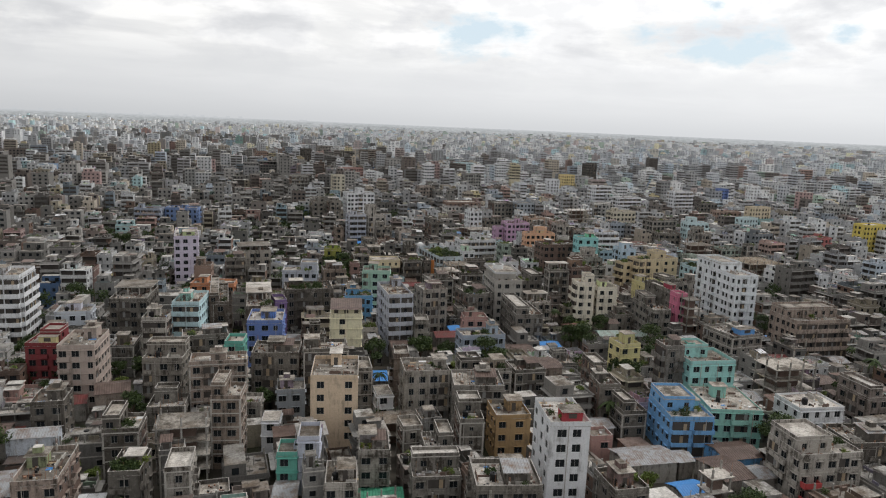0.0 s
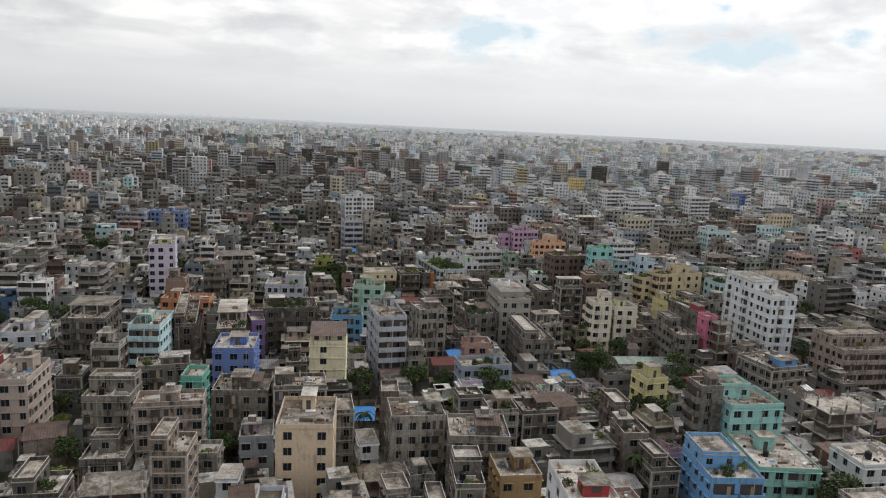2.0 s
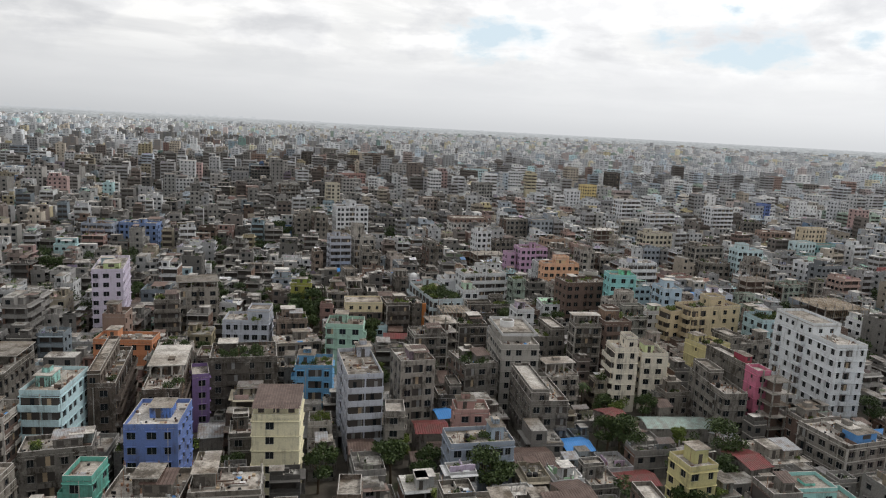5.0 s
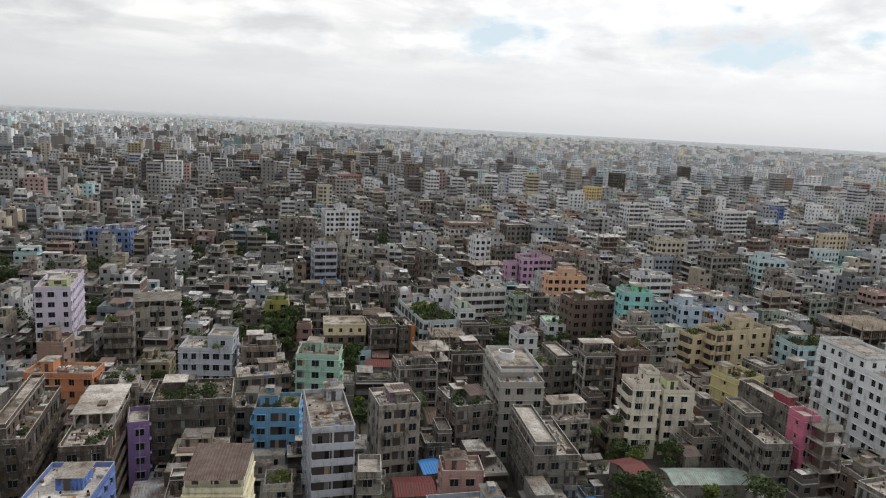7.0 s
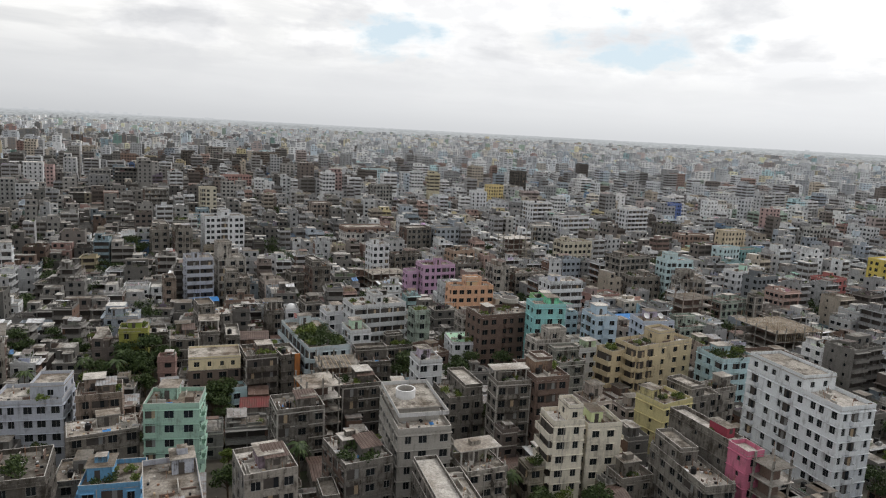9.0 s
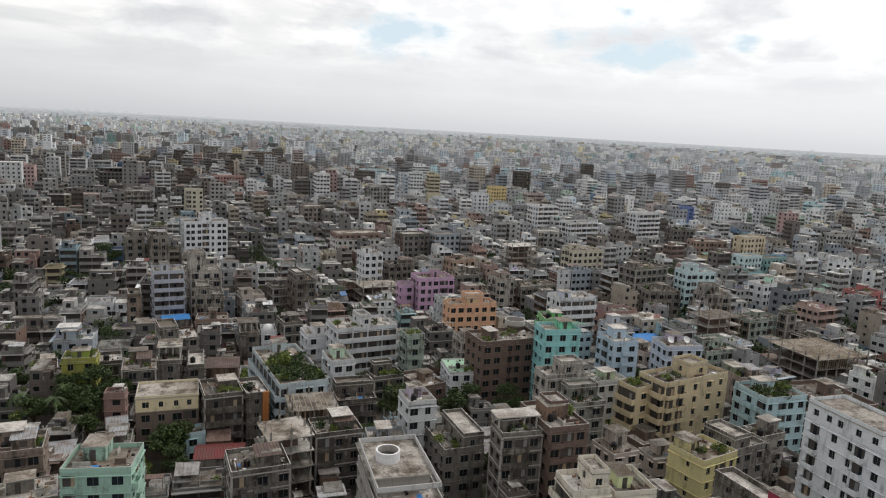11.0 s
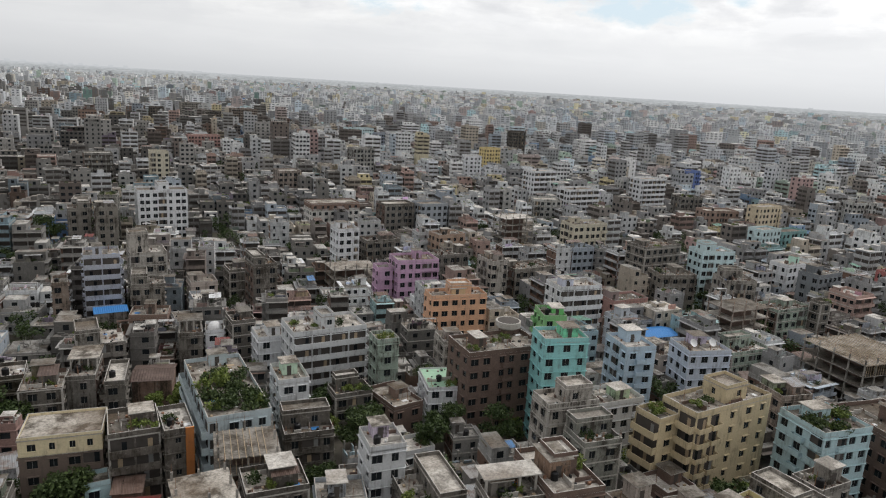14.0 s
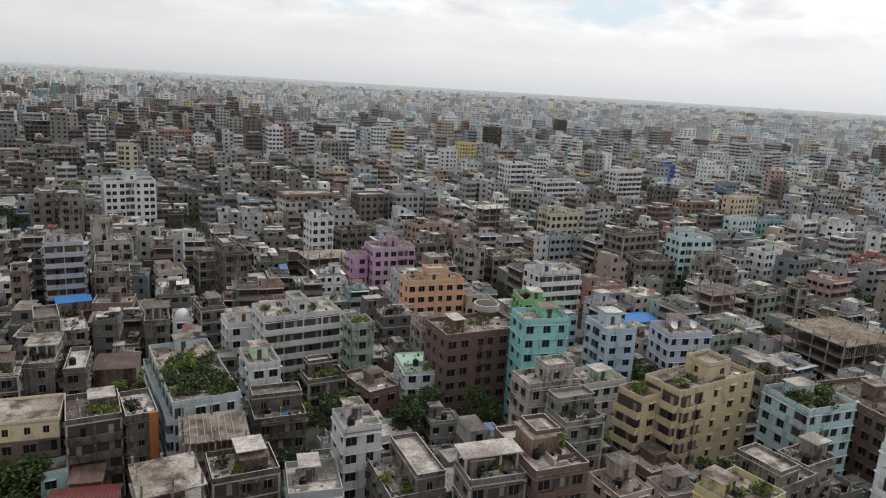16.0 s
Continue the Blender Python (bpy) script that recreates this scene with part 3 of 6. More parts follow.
def frame_building(x, y, w, d, floors, yaw, colour=(0.34, 0.32, 0.29), seed=0, stubs=True, wood=False, label=""):
    """An unfinished house: floor slabs on columns, open sides."""
    rng = random.Random(seed + int(x * 3 + y))
    a = radians(yaw)
    register(x, y, a, w, d)
    root = tagged(new("unfinished_building"), label or "unfinished concrete frame building with open floors and bare columns", "building", "apartment buildings")
    root.matrix_basis = Matrix.Translation((x, y, 0)) @ Matrix.Rotation(a, 4, "Z")
    nx, ny = max(2, round(w / 4.5) + 1), max(2, round(d / 4.5) + 1)
    for k in range(1, floors + 1):
        g = Geo()
        g.box(-0.4, -0.4, k * FLOOR - 0.2, w + 0.4, d + 0.4, k * FLOOR, "concrete", "roof")
        g.put("floor_slab", root, colour)
    for i in range(nx):
        for j in range(ny):
            if 0 < i < nx - 1 and 0 < j < ny - 1:
                continue
            cx, cy = 0.2 + (w - 0.4) * i / (nx - 1), 0.2 + (d - 0.4) * j / (ny - 1)
            g = Geo()
            top = floors * FLOOR
            g.box(cx - 0.17, cy - 0.17, 0, cx + 0.17, cy + 0.17, top + (0.8 + rng.random() * 1.2 if stubs else -0.203), "concrete")
            g.put("column", root, colour)
            if stubs:
                e = Geo()
                e.box(cx - 0.03, cy - 0.03, top + 0.8, cx + 0.03, cy + 0.03, top + 2.8, "steel")
                e.put("rebar", root)
    if wood:
        top = floors * FLOOR
        for i in range(int(w / 1.1)):
            px = 0.1 + i * 1.1
            e = Geo()
            e.box(px, -0.9, top + 0.004, px + 0.1, d + 0.5, top + 0.12, "wood")
            e.put("plank", root)
        for i in range(int(w / 0.9)):
            px = 0.3 + i * 0.9
            e = Geo()
            limb(e, (px, -0.3, 0 if floors < 2 else (floors - 1) * FLOOR), (px + rng.uniform(-0.2, 0.2), -0.3, top - 0.2), 0.06, 0.05, "wood", 5)
            e.put("bamboo_prop", root)
    g = Geo()
    g.box(w * 0.25, d * 0.3, 0.0, w * 0.75, d * 0.85, floors * FLOOR - 0.21, "brick")
    g.put("core_wall", root)
    return root


SHEETS = {"tin_rust": "rusty brown corrugated sheet", "tin_grey": "grey corrugated sheet", "tin_red": "dull red corrugated sheet", "tin_green": "pale green corrugated sheet",
          "tin_green2": "green corrugated sheet", "tarp": "blue plastic tarpaulin"}


def shed(x, y, w, d, h, yaw, tin="tin_rust", colour=(0.3, 0.27, 0.24), rise=0.9, label=""):
    """Low walls under a corrugated sheet roof, one slope or two."""
    a = radians(yaw)
    register(x, y, a, w, d)
    root = tagged(new("tin_shed"), label or ("low shed under a %s roof" % SHEETS[tin]), "shed", "sheds between the houses")
    root.matrix_basis = Matrix.Translation((x, y, 0)) @ Matrix.Rotation(a, 4, "Z")
    g = Geo()
    g.box(0, 0, 0, w, d, h, "concrete", bottom=False)
    g.put("wall", root, colour)
    o, m = 0.4, d / 2
    for y0, y1, z0, z1 in ((-o, m, h - 0.1, h + rise), (m, d + o, h + rise, h - 0.1)):
        g = Geo()
        n = max(6, int(w / 0.5))
        for i in range(n):
            xa, xb = -o + (w + 2 * o) * i / n, -o + (w + 2 * o) * (i + 1) / n
            xm = (xa + xb) / 2
            g.quad((xa, y0, z0), (xm, y0, z0 + 0.07), (xm, y1, z1 + 0.07), (xa, y1, z1), tin)
            g.quad((xm, y0, z0 + 0.07), (xb, y0, z0), (xb, y1, z1), (xm, y1, z1 + 0.07), tin)
        g.put("roof_sheet", root)
    return root


def leaf_blob(g, rng, cx, cy, cz, rx, ry, rz, count, size, mat):
    for _ in range(count):
        while True:
            p = Vector((rng.uniform(-1, 1), rng.uniform(-1, 1), rng.uniform(-1, 1)))
            if 0.25 < p.length < 1:
                break
        p = p * (0.72 + 0.28 * rng.random())
        c = Vector((cx + p.x * rx, cy + p.y * ry, cz + p.z * rz))
        u = Vector((rng.gauss(0, 1), rng.gauss(0, 1), rng.gauss(0, 0.6))).normalized()
        v = u.cross(Vector((rng.gauss(0, 1), rng.gauss(0, 1), rng.gauss(0, 1)))).normalized()
        s = size * rng.uniform(0.6, 1.3)
        g.quad(tuple(c - u * s), tuple(c + v * s * 0.55), tuple(c + u * s), tuple(c - v * s * 0.55), mat)


def limb(g, a, b, r0, r1, mat, seg=6):
    a, b = Vector(a), Vector(b)
    ax = (b - a).normalized()
    u = ax.orthogonal().normalized()
    v = ax.cross(u)
    n = len(g.v)
    for p, r in ((a, r0), (b, r1)):
        for k in range(seg):
            t = math.tau * k / seg
            g.v.append(tuple(p + u * r * math.cos(t) + v * r * math.sin(t)))
    s = g.slot(mat)
    for k in range(seg):
        k2 = (k + 1) % seg
        g.f.append((n + k, n + k2, n + seg + k2, n + seg + k))
        g.m.append(s)


def make_tree(kind, height, spread, leaf, seed):
    rng = random.Random(seed)
    root = tagged(new("tree"), "broad-crowned green tree between the houses", "tree", "trees")
    g = Geo()
    th = height * 0.45
    limb(g, (0, 0, 0), (0.2, 0.1, th), 0.28, 0.18, "bark", 8)
    crown = Geo()
    for i in range(9):
        a = math.tau * i / 9 + rng.uniform(-0.3, 0.3)
        r = spread * rng.uniform(0.25, 0.72)
        z = height * rng.uniform(0.55, 0.9)
        e = (r * math.cos(a), r * math.sin(a), z)
        limb(g, (0.2, 0.1, th * rng.uniform(0.75, 1.0)), e, 0.12, 0.04, "bark")
        q = spread * rng.uniform(0.32, 0.5)
        leaf_blob(crown, rng, e[0], e[1], e[2], q, q, q * 0.7, 170, 0.30, leaf)
    leaf_blob(crown, rng, 0, 0, height * 0.9, spread * 0.45, spread * 0.45, spread * 0.3, 180, 0.30, leaf)
    g.put("trunk", root)
    crown.put("crown", root)
    return root


def make_palm(height, seed):
    rng = random.Random(seed)
    root = tagged(new("palm_tree"), "slender coconut palm with drooping fronds", "tree", "trees")
    g = Geo()
    limb(g, (0, 0, 0), (0.3, 0.2, height), 0.2, 0.13, "bark", 8)
    g.put("trunk", root)
    c = Geo()
    for i in range(15):
        a = math.tau * i / 15 + rng.uniform(-0.2, 0.2)
        ln, up = rng.uniform(2.4, 3.3), rng.uniform(-0.2, 0.9)
        prev = Vector((0.3, 0.2, height))
        for k in range(1, 7):
            f = k / 6
            p = Vector((0.3 + math.cos(a) * ln * f, 0.2 + math.sin(a) * ln * f, height + up * f * 2 - 2.6 * f * f))
            sidev = Vector((-math.sin(a), math.cos(a), 0)) * 0.5 * math.sin(math.pi * (0.15 + 0.8 * f))
            drop = Vector((0, 0, -0.25))
            c.quad(tuple(prev), tuple(p), tuple(p + sidev + drop), tuple(prev + sidev + drop), "leaf")
            c.quad(tuple(p), tuple(prev), tuple(prev - sidev + drop), tuple(p - sidev + drop), "leaf")
            prev = p
    c.put("crown", root)
    return root


def make_bush(seed, leaf):
    rng = random.Random(seed)
    g = Geo()
    for _ in range(6):
        leaf_blob(g, rng, rng.uniform(-0.9, 0.9), rng.uniform(-0.9, 0.9), rng.uniform(0.35, 0.9), 0.6, 0.6, 0.5, 45, 0.17, leaf)
    return tagged(g.put("potted_shrub"), "green potted shrub growing on a flat roof", "plant", "roof gardens")


def make_tank(r, h):
    root = tagged(new("water_tank"), "black plastic water tank standing on a flat roof", "tank", "water tanks")
    g = Geo()
    g.drum(0, 0, 0, r, h, "tank", 14, dome=0.25)
    for k in range(1, 4):
        g.drum(0, 0, h * k / 4, r * 1.03, 0.06, "tank", 14)
    g.put("drum", root)
    g = Geo()
    g.drum(0, 0, h + 0.17, r * 0.3, 0.14, "tank", 10)
    g.put("lid", root)
    return root


STORE = pose(0, -400, 0)
TREES = [make_tree("tree", 9, 4.2, "leaf", 1), make_tree("tree", 8, 3.6, "leaf", 2), make_tree("tree", 11, 4.8, "leaf", 3), make_tree("tree", 7, 3.2, "leaf_light", 4)]
PALM = make_palm(9.5, 5)
BUSHES = [make_bush(1, "leaf_light"), make_bush(2, "leaf_light"), make_bush(3, "leaf")]
TANK = make_tank(0.62, 1.25)
MODELS = [*TREES, PALM, *BUSHES, TANK]
used = set()


def place(model, x, y, z, yaw=0.0, s=1.0):
    m = Matrix.Translation((x, y, z)) @ Matrix.Rotation(yaw, 4, "Z")
    if model in used:
        ob = copy_thing(model, m)
    else:
        used.add(model)
        ob = model
        ob.matrix_basis = m
    ob.scale = (s, s, s)
    return ob


def tree_at(x, y, s=1.0, kind=0, z=0.0):
    if z == 0.0:
        register(x - 1.8 * s, y - 1.8 * s, 0.0, 3.6 * s, 3.6 * s)
    return place(PALM if kind == 9 else TREES[kind % 4], x, y, z, (x * 7 + y * 3) % 6.28, s * 0.95)


def landmark(x, y, w, d, floors, yaw, colour, garden=0, tank=0, cover=0, tin=0, round_top=0, open_top=0, stripe=0, dome=0, hut=None, oriel=None, dish=0, top=None, sheet=None, seed=0, **kw):
    """A house that stands out, with what is on its roof."""
    rng = random.Random(seed)
    mean = sum(colour) / 3
    tone = rng.choice((0.42, 0.53, 0.69, 0.92))
    colour = tuple(0.97 * (c * 0.87 + mean * 0.13) if max(colour) - min(colour) > 0.1 else c * (0.98 if mean > 0.5 else tone) for c in colour)
    if max(colour) - min(colour) <= 0.1 and mean < 0.5:
        colour = (colour[0] * 1.03, colour[1], colour[2] * 0.965)
    far = math.hypot(x - 55, y - 150) > 112
    remote = math.hypot(x - 55, y - 150) > 350
    grey = kw.get("mat") == "concrete"
    if remote:
        kw["ledge"], kw["stair"] = False, kw.get("stair")
    if grey and "stubs" not in kw and w > 6 and not remote:
        kw["stubs"] = rng.choice((0, 0, 0, 3))
    if top:
        kw["stair"] = None
    if "stair" not in kw:
        kw["stair"] = (rng.random(), rng.uniform(0.4, 1.0)) if min(w, d) > 5.5 and not tin and not round_top else None
    if grey and not remote and not (cover or tin or round_top or open_top or dome or kw.get("upper")) and min(w, d) > 5:
        luck = rng.random()
        if luck < 0.3:
            kw["upper"], kw["stair"] = [rng.choice(((0, 0.45, 1, 1, 1), (0.45, 0, 1, 1, 1), (0, 0, 0.5, 1, 1), (0.1, 0.5, 0.75, 1, 1)))], None
        elif luck < 0.5:
            cover = 1
        elif luck < 0.62 and floors > 3:
            open_top = 2
    root = building(x, y, w, d, floors, yaw, colour, single=not far, seed=seed, **kw)
    h = floors * FLOOR + 0.004
    a = radians(yaw)

    def spot(u, v):
        return x + u * math.cos(a) - v * math.sin(a), y + u * math.sin(a) + v * math.cos(a)
    for i in range(garden or (rng.choice((0, 0, 1, 2)) if grey and not remote else 0)):
        px, py = spot(rng.uniform(1.0, w - 1.0), rng.uniform(1.0, max(1.2, d * 0.8 - 1.0)))
        place(BUSHES[2 if garden > 8 and rng.random() < 0.55 else rng.randrange(3)], px, py, h, rng.random() * 6, rng.uniform(0.7, 1.6) * (1.15 if garden > 8 else 1.0))
    for i in range(tank or (1 if rng.random() < 0.3 and d > 7 and not top else 0)):
        px, py = spot(w * 0.3 + i * 1.6, d * 0.35)
        place(TANK, px, py, h, 0, rng.uniform(0.9, 1.2))
    if min(w, d) > 4.5 and not (tin or top or remote):
        rubble(root, rng, w, d, h, int(min(90, w * d * (0.5 if grey else 0.28))))
    if cover:
        roof_room(root, rng, w * 0.45, d * 0.2, h, w * 0.4, d * 0.4, kw.get("mat", "paint"), colour)
    if tin:
        roof_room(root, rng, 0.2, 1.4, h, w - 0.4, d - 1.8, kw.get("mat", "paint"), colour, 2.2)
        for i in range(5):
            e = Geo()
            u = 0.2 + (w - 0.6) * i / 4
            e.box(u, 0.16, h, u + 0.2, 0.36, h + 2.2, "paint")
            e.put("veranda_post", root, colour)
        e = Geo()
        n = int(w / 0.4)
        for i in range(n):
            xa, xm, xb = w * i / n, w * (i + 0.5) / n, w * (i + 1) / n
            e.quad((xa, -0.3, h + 2.2), (xm, -0.3, h + 2.28), (xm, 1.3, h + 2.45), (xa, 1.3, h + 2.37), "tin_rust")
            e.quad((xm, -0.3, h + 2.28), (xb, -0.3, h + 2.2), (xb, 1.3, h + 2.37), (xm, 1.3, h + 2.45), "tin_rust")
        e.put("veranda_roof", root)
    if top:
        upper_storey(root, rng, 0.0, 0.0, w, d, h, 1, top, "paint", True, 0.5)
    if sheet:
        g = Geo()
        g.box(0.2, 0.2, h, w - 0.2, d - 0.2, h + 0.06, sheet)
        g.put("roof_coating", root)
    if stripe:
        g = Geo()
        g.box(w - 1.5, -0.35, 0, w - 0.1, -0.003, h + 0.9, "paint")
        g.put("pilaster", root, (0.42, 0.16, 0.05))
    if round_top:
        g = Geo()
        g.box(w * 0.05, d * 0.3, h, w * 0.9, d * 0.95, h + 3.0, "paint")
        g.put("upper_storey", root, colour)
        g = Geo()
        g.box(-0.5, d * 0.25, h + 3.0, w * 0.95, d, h + 3.2, "slab", "roof")
        g.put("upper_roof", root)
        parapet(root, w * 0.94, d * 0.99, h + 3.204, (0.55, 0.55, 0.55), "paint", 0.8)
        g = Geo()
        cx, cy, n = w * 0.35, d * 0.6, 24
        for k in range(n):
            a0, a1 = math.tau * k / n, math.tau * (k + 1) / n
            ring = lambda r, z: ((cx + r * math.cos(a0), cy + r * math.sin(a0), z), (cx + r * math.cos(a1), cy + r * math.sin(a1), z))
            o0, o1, i0, i1 = ring(2.0, h + 3.204), ring(2.0, h + 4.9), ring(1.7, h + 3.204), ring(1.7, h + 4.9)
            g.quad(o0[0], o0[1], o1[1], o1[0], "whitewash")
            g.quad(o1[0], o1[1], i1[1], i1[0], "whitewash")
            g.quad(i0[1], i0[0], i1[0], i1[1], "slab")
        g.put("round_basin", root)
        g = Geo()
        g.drum(cx, cy, h + 3.21, 1.68, 0.5, "dark_room", 24)
        g.put("water", root)
    if dome:
        g = Geo()
        for k in range(5):
            r0, r1 = 1.9 * math.cos(k * 0.3), 1.9 * math.cos((k + 1) * 0.3)
            g.drum(w / 2, d / 2, h + 1.9 * math.sin(k * 0.3), r0, 1.9 * (math.sin((k + 1) * 0.3) - math.sin(k * 0.3)), "whitewash", 16, r1)
        g.put("dome", root)
    if hut:
        g = Geo()
        g.box(w * 0.35, d * 0.12, h, w * 0.85, d * 0.4, h + 2.2, "paint")
        room = g.put("roof_room", root, hut)
        g = Geo()
        g.box(w * 0.35 - 0.3, d * 0.12 - 0.3, h + 2.2, w * 0.85 + 0.3, d * 0.4 + 0.3, h + 2.32, "slab", "roof")
        g.put("roof", room)
        g = Geo()
        # dark panel on the wall face stands for the shaded window
        g.box(w * 0.5, d * 0.12 - 0.03, h + 0.9, w * 0.7, d * 0.12 - 0.004, h + 1.9, "dark_room")
        g.put("window_opening", room)
    if oriel:
        u0, u1, z0, z1, red = oriel
        for z in (z0, z1):
            g = Geo()
            side_box(g, 0, w, d, u0, u1, 0.004, 1.5, z, z + 0.14, "paint")
            side_box(g, 0, w, d, u0, u1, 1.38, 1.5, z + 0.144, z + 1.2, "paint")
            side_box(g, 0, w, d, u0, u0 + 0.12, 0.004, 1.376, z + 0.144, z + 1.2, "paint")
            side_box(g, 0, w, d, u1 - 0.12, u1, 0.004, 1.376, z + 0.144, z + 1.2, "paint")
            g.put("balcony", root, red)
    for i in range(dish):
        px, py = spot(w * (0.2 + 0.45 * i), d * 0.3)
        thing = tagged(new("satellite_dish"), "white satellite dish on a steel mast on a flat roof", "dish")
        thing.matrix_basis = Matrix.Translation((px, py, h))
        g = Geo()
        g.box(-0.06, -0.06, 0, 0.06, 0.06, 1.6, "steel")
        g.put("mast", thing)
        g = Geo()
        aim = Matrix.Translation((0, -0.1, 1.9)) @ Matrix.Rotation(radians(55), 4, "X")
        rims = [[tuple(aim @ Vector((r * math.cos(math.tau * k / 16), r * math.sin(math.tau * k / 16), 0.3 * r * r))) for k in range(16)] for r in (0.05, 0.45, 0.8, 1.05)]
        for ra, rb in zip(rims, rims[1:]):
            for k in range(16):
                g.quad(ra[k], ra[(k + 1) % 16], rb[(k + 1) % 16], rb[k], "whitewash")
        g.put("reflector", thing)
    if open_top:
        g = Geo()
        y0 = d * 0.4 if open_top == 2 else 0.0
        g.box(-0.3, y0 - 0.3, h + 2.8, w + 0.3, d + 0.3, h + 3.0, "slab", "roof")
        g.put("upper_roof", root)
        for i in range(4):
            for j in (0, 1):
                e = Geo()
                cx, cy = 0.3 + (w - 0.6) * i / 3, y0 + 0.3 + (d - y0 - 0.6) * j
                e.box(cx - 0.17, cy - 0.17, h, cx + 0.17, cy + 0.17, h + 2.8, "slab")
                e.put("column", root)
    return root


def water_tower(x, y, h):
    """A brick shaft with a round concrete basin on it."""
    root = tagged(new("water_tower"), "brown brick water tower with a round concrete basin", "tower")
    root.matrix_basis = Matrix.Translation((x, y, 0))
    register(x - 1.8, y - 1.8, 0.0, 3.6, 3.6)
    g = Geo()
    g.box(-1.6, -1.6, 0, 1.6, 1.6, h - 1.8, "brick")
    g.put("shaft", root)
    g = Geo()
    g.drum(0, 0, h - 1.8, 2.3, 0.5, "slab", 20, 3.0)
    g.drum(0, 0, h - 1.3, 3.0, 1.3, "slab", 20)
    g.put("basin", root)
    g = Geo()
    g.drum(0, 0, h + 0.004, 2.6, 0.02, "dark_room", 20)
    g.put("water", root)
    for k in range(3):
        g = Geo()
        # thin dark panels, the shade of the shaft's windows painted on
        g.box(-0.4, -1.63, 4 + k * 5, 0.4, -1.603, 5.4 + k * 5, "dark_room")
        g.put("window_opening", root)
    return root


def rubble(root, rng, w, d, z, count):
    """Bricks, pots, planks and scrap left about on a roof."""
    g = Geo()
    for _ in range(count):
        u, v = rng.uniform(0.4, w - 0.9), rng.uniform(0.4, d - 0.9)
        kind = rng.random()
        if kind < 0.45:
            a, b, c = rng.uniform(0.15, 0.6), rng.uniform(0.15, 0.6), rng.uniform(0.1, 0.45)
            g.box(u, v, z, u + a, v + b, z + c, rng.choice(("brick", "slab", "wood", "steel", "whitewash", "tank")))
        elif kind < 0.7:
            ln, hh, kind2 = rng.uniform(1.0, 3.2), rng.uniform(0.2, 1.0), rng.choice(("brick", "slab", "slab"))
            if rng.random() < 0.5:
                g.box(u, v, z, min(w - 0.2, u + ln), v + 0.14, z + hh, kind2)
            else:
                g.box(u, v, z, u + 0.14, min(d - 0.2, v + ln), z + hh, kind2)
        elif kind < 0.78:
            g.box(u, v, z + 0.02, u + rng.uniform(0.8, 2.0), v + rng.uniform(0.6, 1.2), z + 0.08, rng.choice(("tin_grey", "tin_rust", "whitewash", "wood", "tarp")))
        elif kind < 0.87:
            g.box(u, v, z, u + 0.07, v + 0.07, z + rng.uniform(1.2, 2.6), "steel")
        else:
            g.drum(u, v, z, rng.uniform(0.15, 0.3), rng.uniform(0.25, 0.5), rng.choice(("brick", "steel", "tank")), 8)
    tagged(g.put("scrap", root), "bricks, pots and scrap left on the roof", kind="stuff")


def roof_room(root, rng, x, y, z, w, d, mat, colour, h=2.2):
    """A light room on a roof under a sloping sheet."""
    g = Geo()
    g.box(x, y, z, x + w, y + d, z + h, mat)
    room = g.put("roof_room", root, colour)
    g = Geo()
    n = max(5, int(w / 0.5))
    tin = rng.choice(("tin_rust", "tin_grey", "tin_rust"))
    for i in range(n):
        xa, xb = x - 0.3 + (w + 0.6) * i / n, x - 0.3 + (w + 0.6) * (i + 1) / n
        xm = (xa + xb) / 2
        y0, y1, z0, z1 = y - 0.35, y + d + 0.35, z + h + 0.03, z + h + 0.6
        g.quad((xa, y0, z0), (xm, y0, z0 + 0.07), (xm, y1, z1 + 0.07), (xa, y1, z1), tin)
        g.quad((xm, y0, z0 + 0.07), (xb, y0, z0), (xb, y1, z1), (xm, y1, z1 + 0.07), tin)
    g.put("roof_sheet", room)
    g = Geo()
    k = max(1, int(w / 2.2))
    for i in range(k):
        u = x + w * (i + 0.5) / k
        # openings are dark panels on the wall, shade put into their colour
        g.box(u - 0.6, y - 0.02, z + 0.7, u + 0.6, y - 0.005, z + 1.8, "dark_room")
    g.put("window_opening", room)


# ---- ground ----
g = Geo()
R = 9000
g.quad((-R, -R, 0), (R, -R, 0), (R, R, 0), (-R, R, 0), "earth")
tagged(g.put("ground"), "dusty dark earth and lanes between the houses", "ground", kind="structure")

# ---- landmark houses ----
landmark(168.9, 213.7, 9.1, 26.0, 8.1, -3.2, (0.72, 0.75, 0.775), stair=None, bay=2.6, wide=1.3, upper=[(0.0,0.38,1.0,1.0,1)], balconies=((3,1.2,3.8),(3,11.0,13.6),(0,2.6,5.0)), garden=2, seed=1)
landmark(163.5, 271.6, 21.7, 8.4, 6.32, 8.2, (0.63, 0.51, 0.31), sides='wwwb', stair=(0.55,0.8), bay=3.6, upper=[(0.45,0.2,0.75,0.9,1)], balconies=((0,0.2,3.4),(0,4.0,6.8)), garden=2, seed=2)
landmark(144.8, 212.9, 4.0, 5.0, 6.16, -1.8, (0.62, 0.16, 0.27), sides='wnns', seed=3)
landmark(145.1, 218.0, 4.0, 16.7, 6.16, 1.5, (0.36, 0.34, 0.31), sides='wwws', hut=(0.34,0.06,0.09), mat='concrete', seed=4)
water_tower(148.5, 319.6, 23.1)
landmark(54.3, 116.5, 8.0, 12.4, 6.32, -8.2, (0.72, 0.73, 0.75), stair=None, bay=3.0, wide=1.7, ledge=False, garden=6, hut=(0.34,0.05,0.06), seed=6)
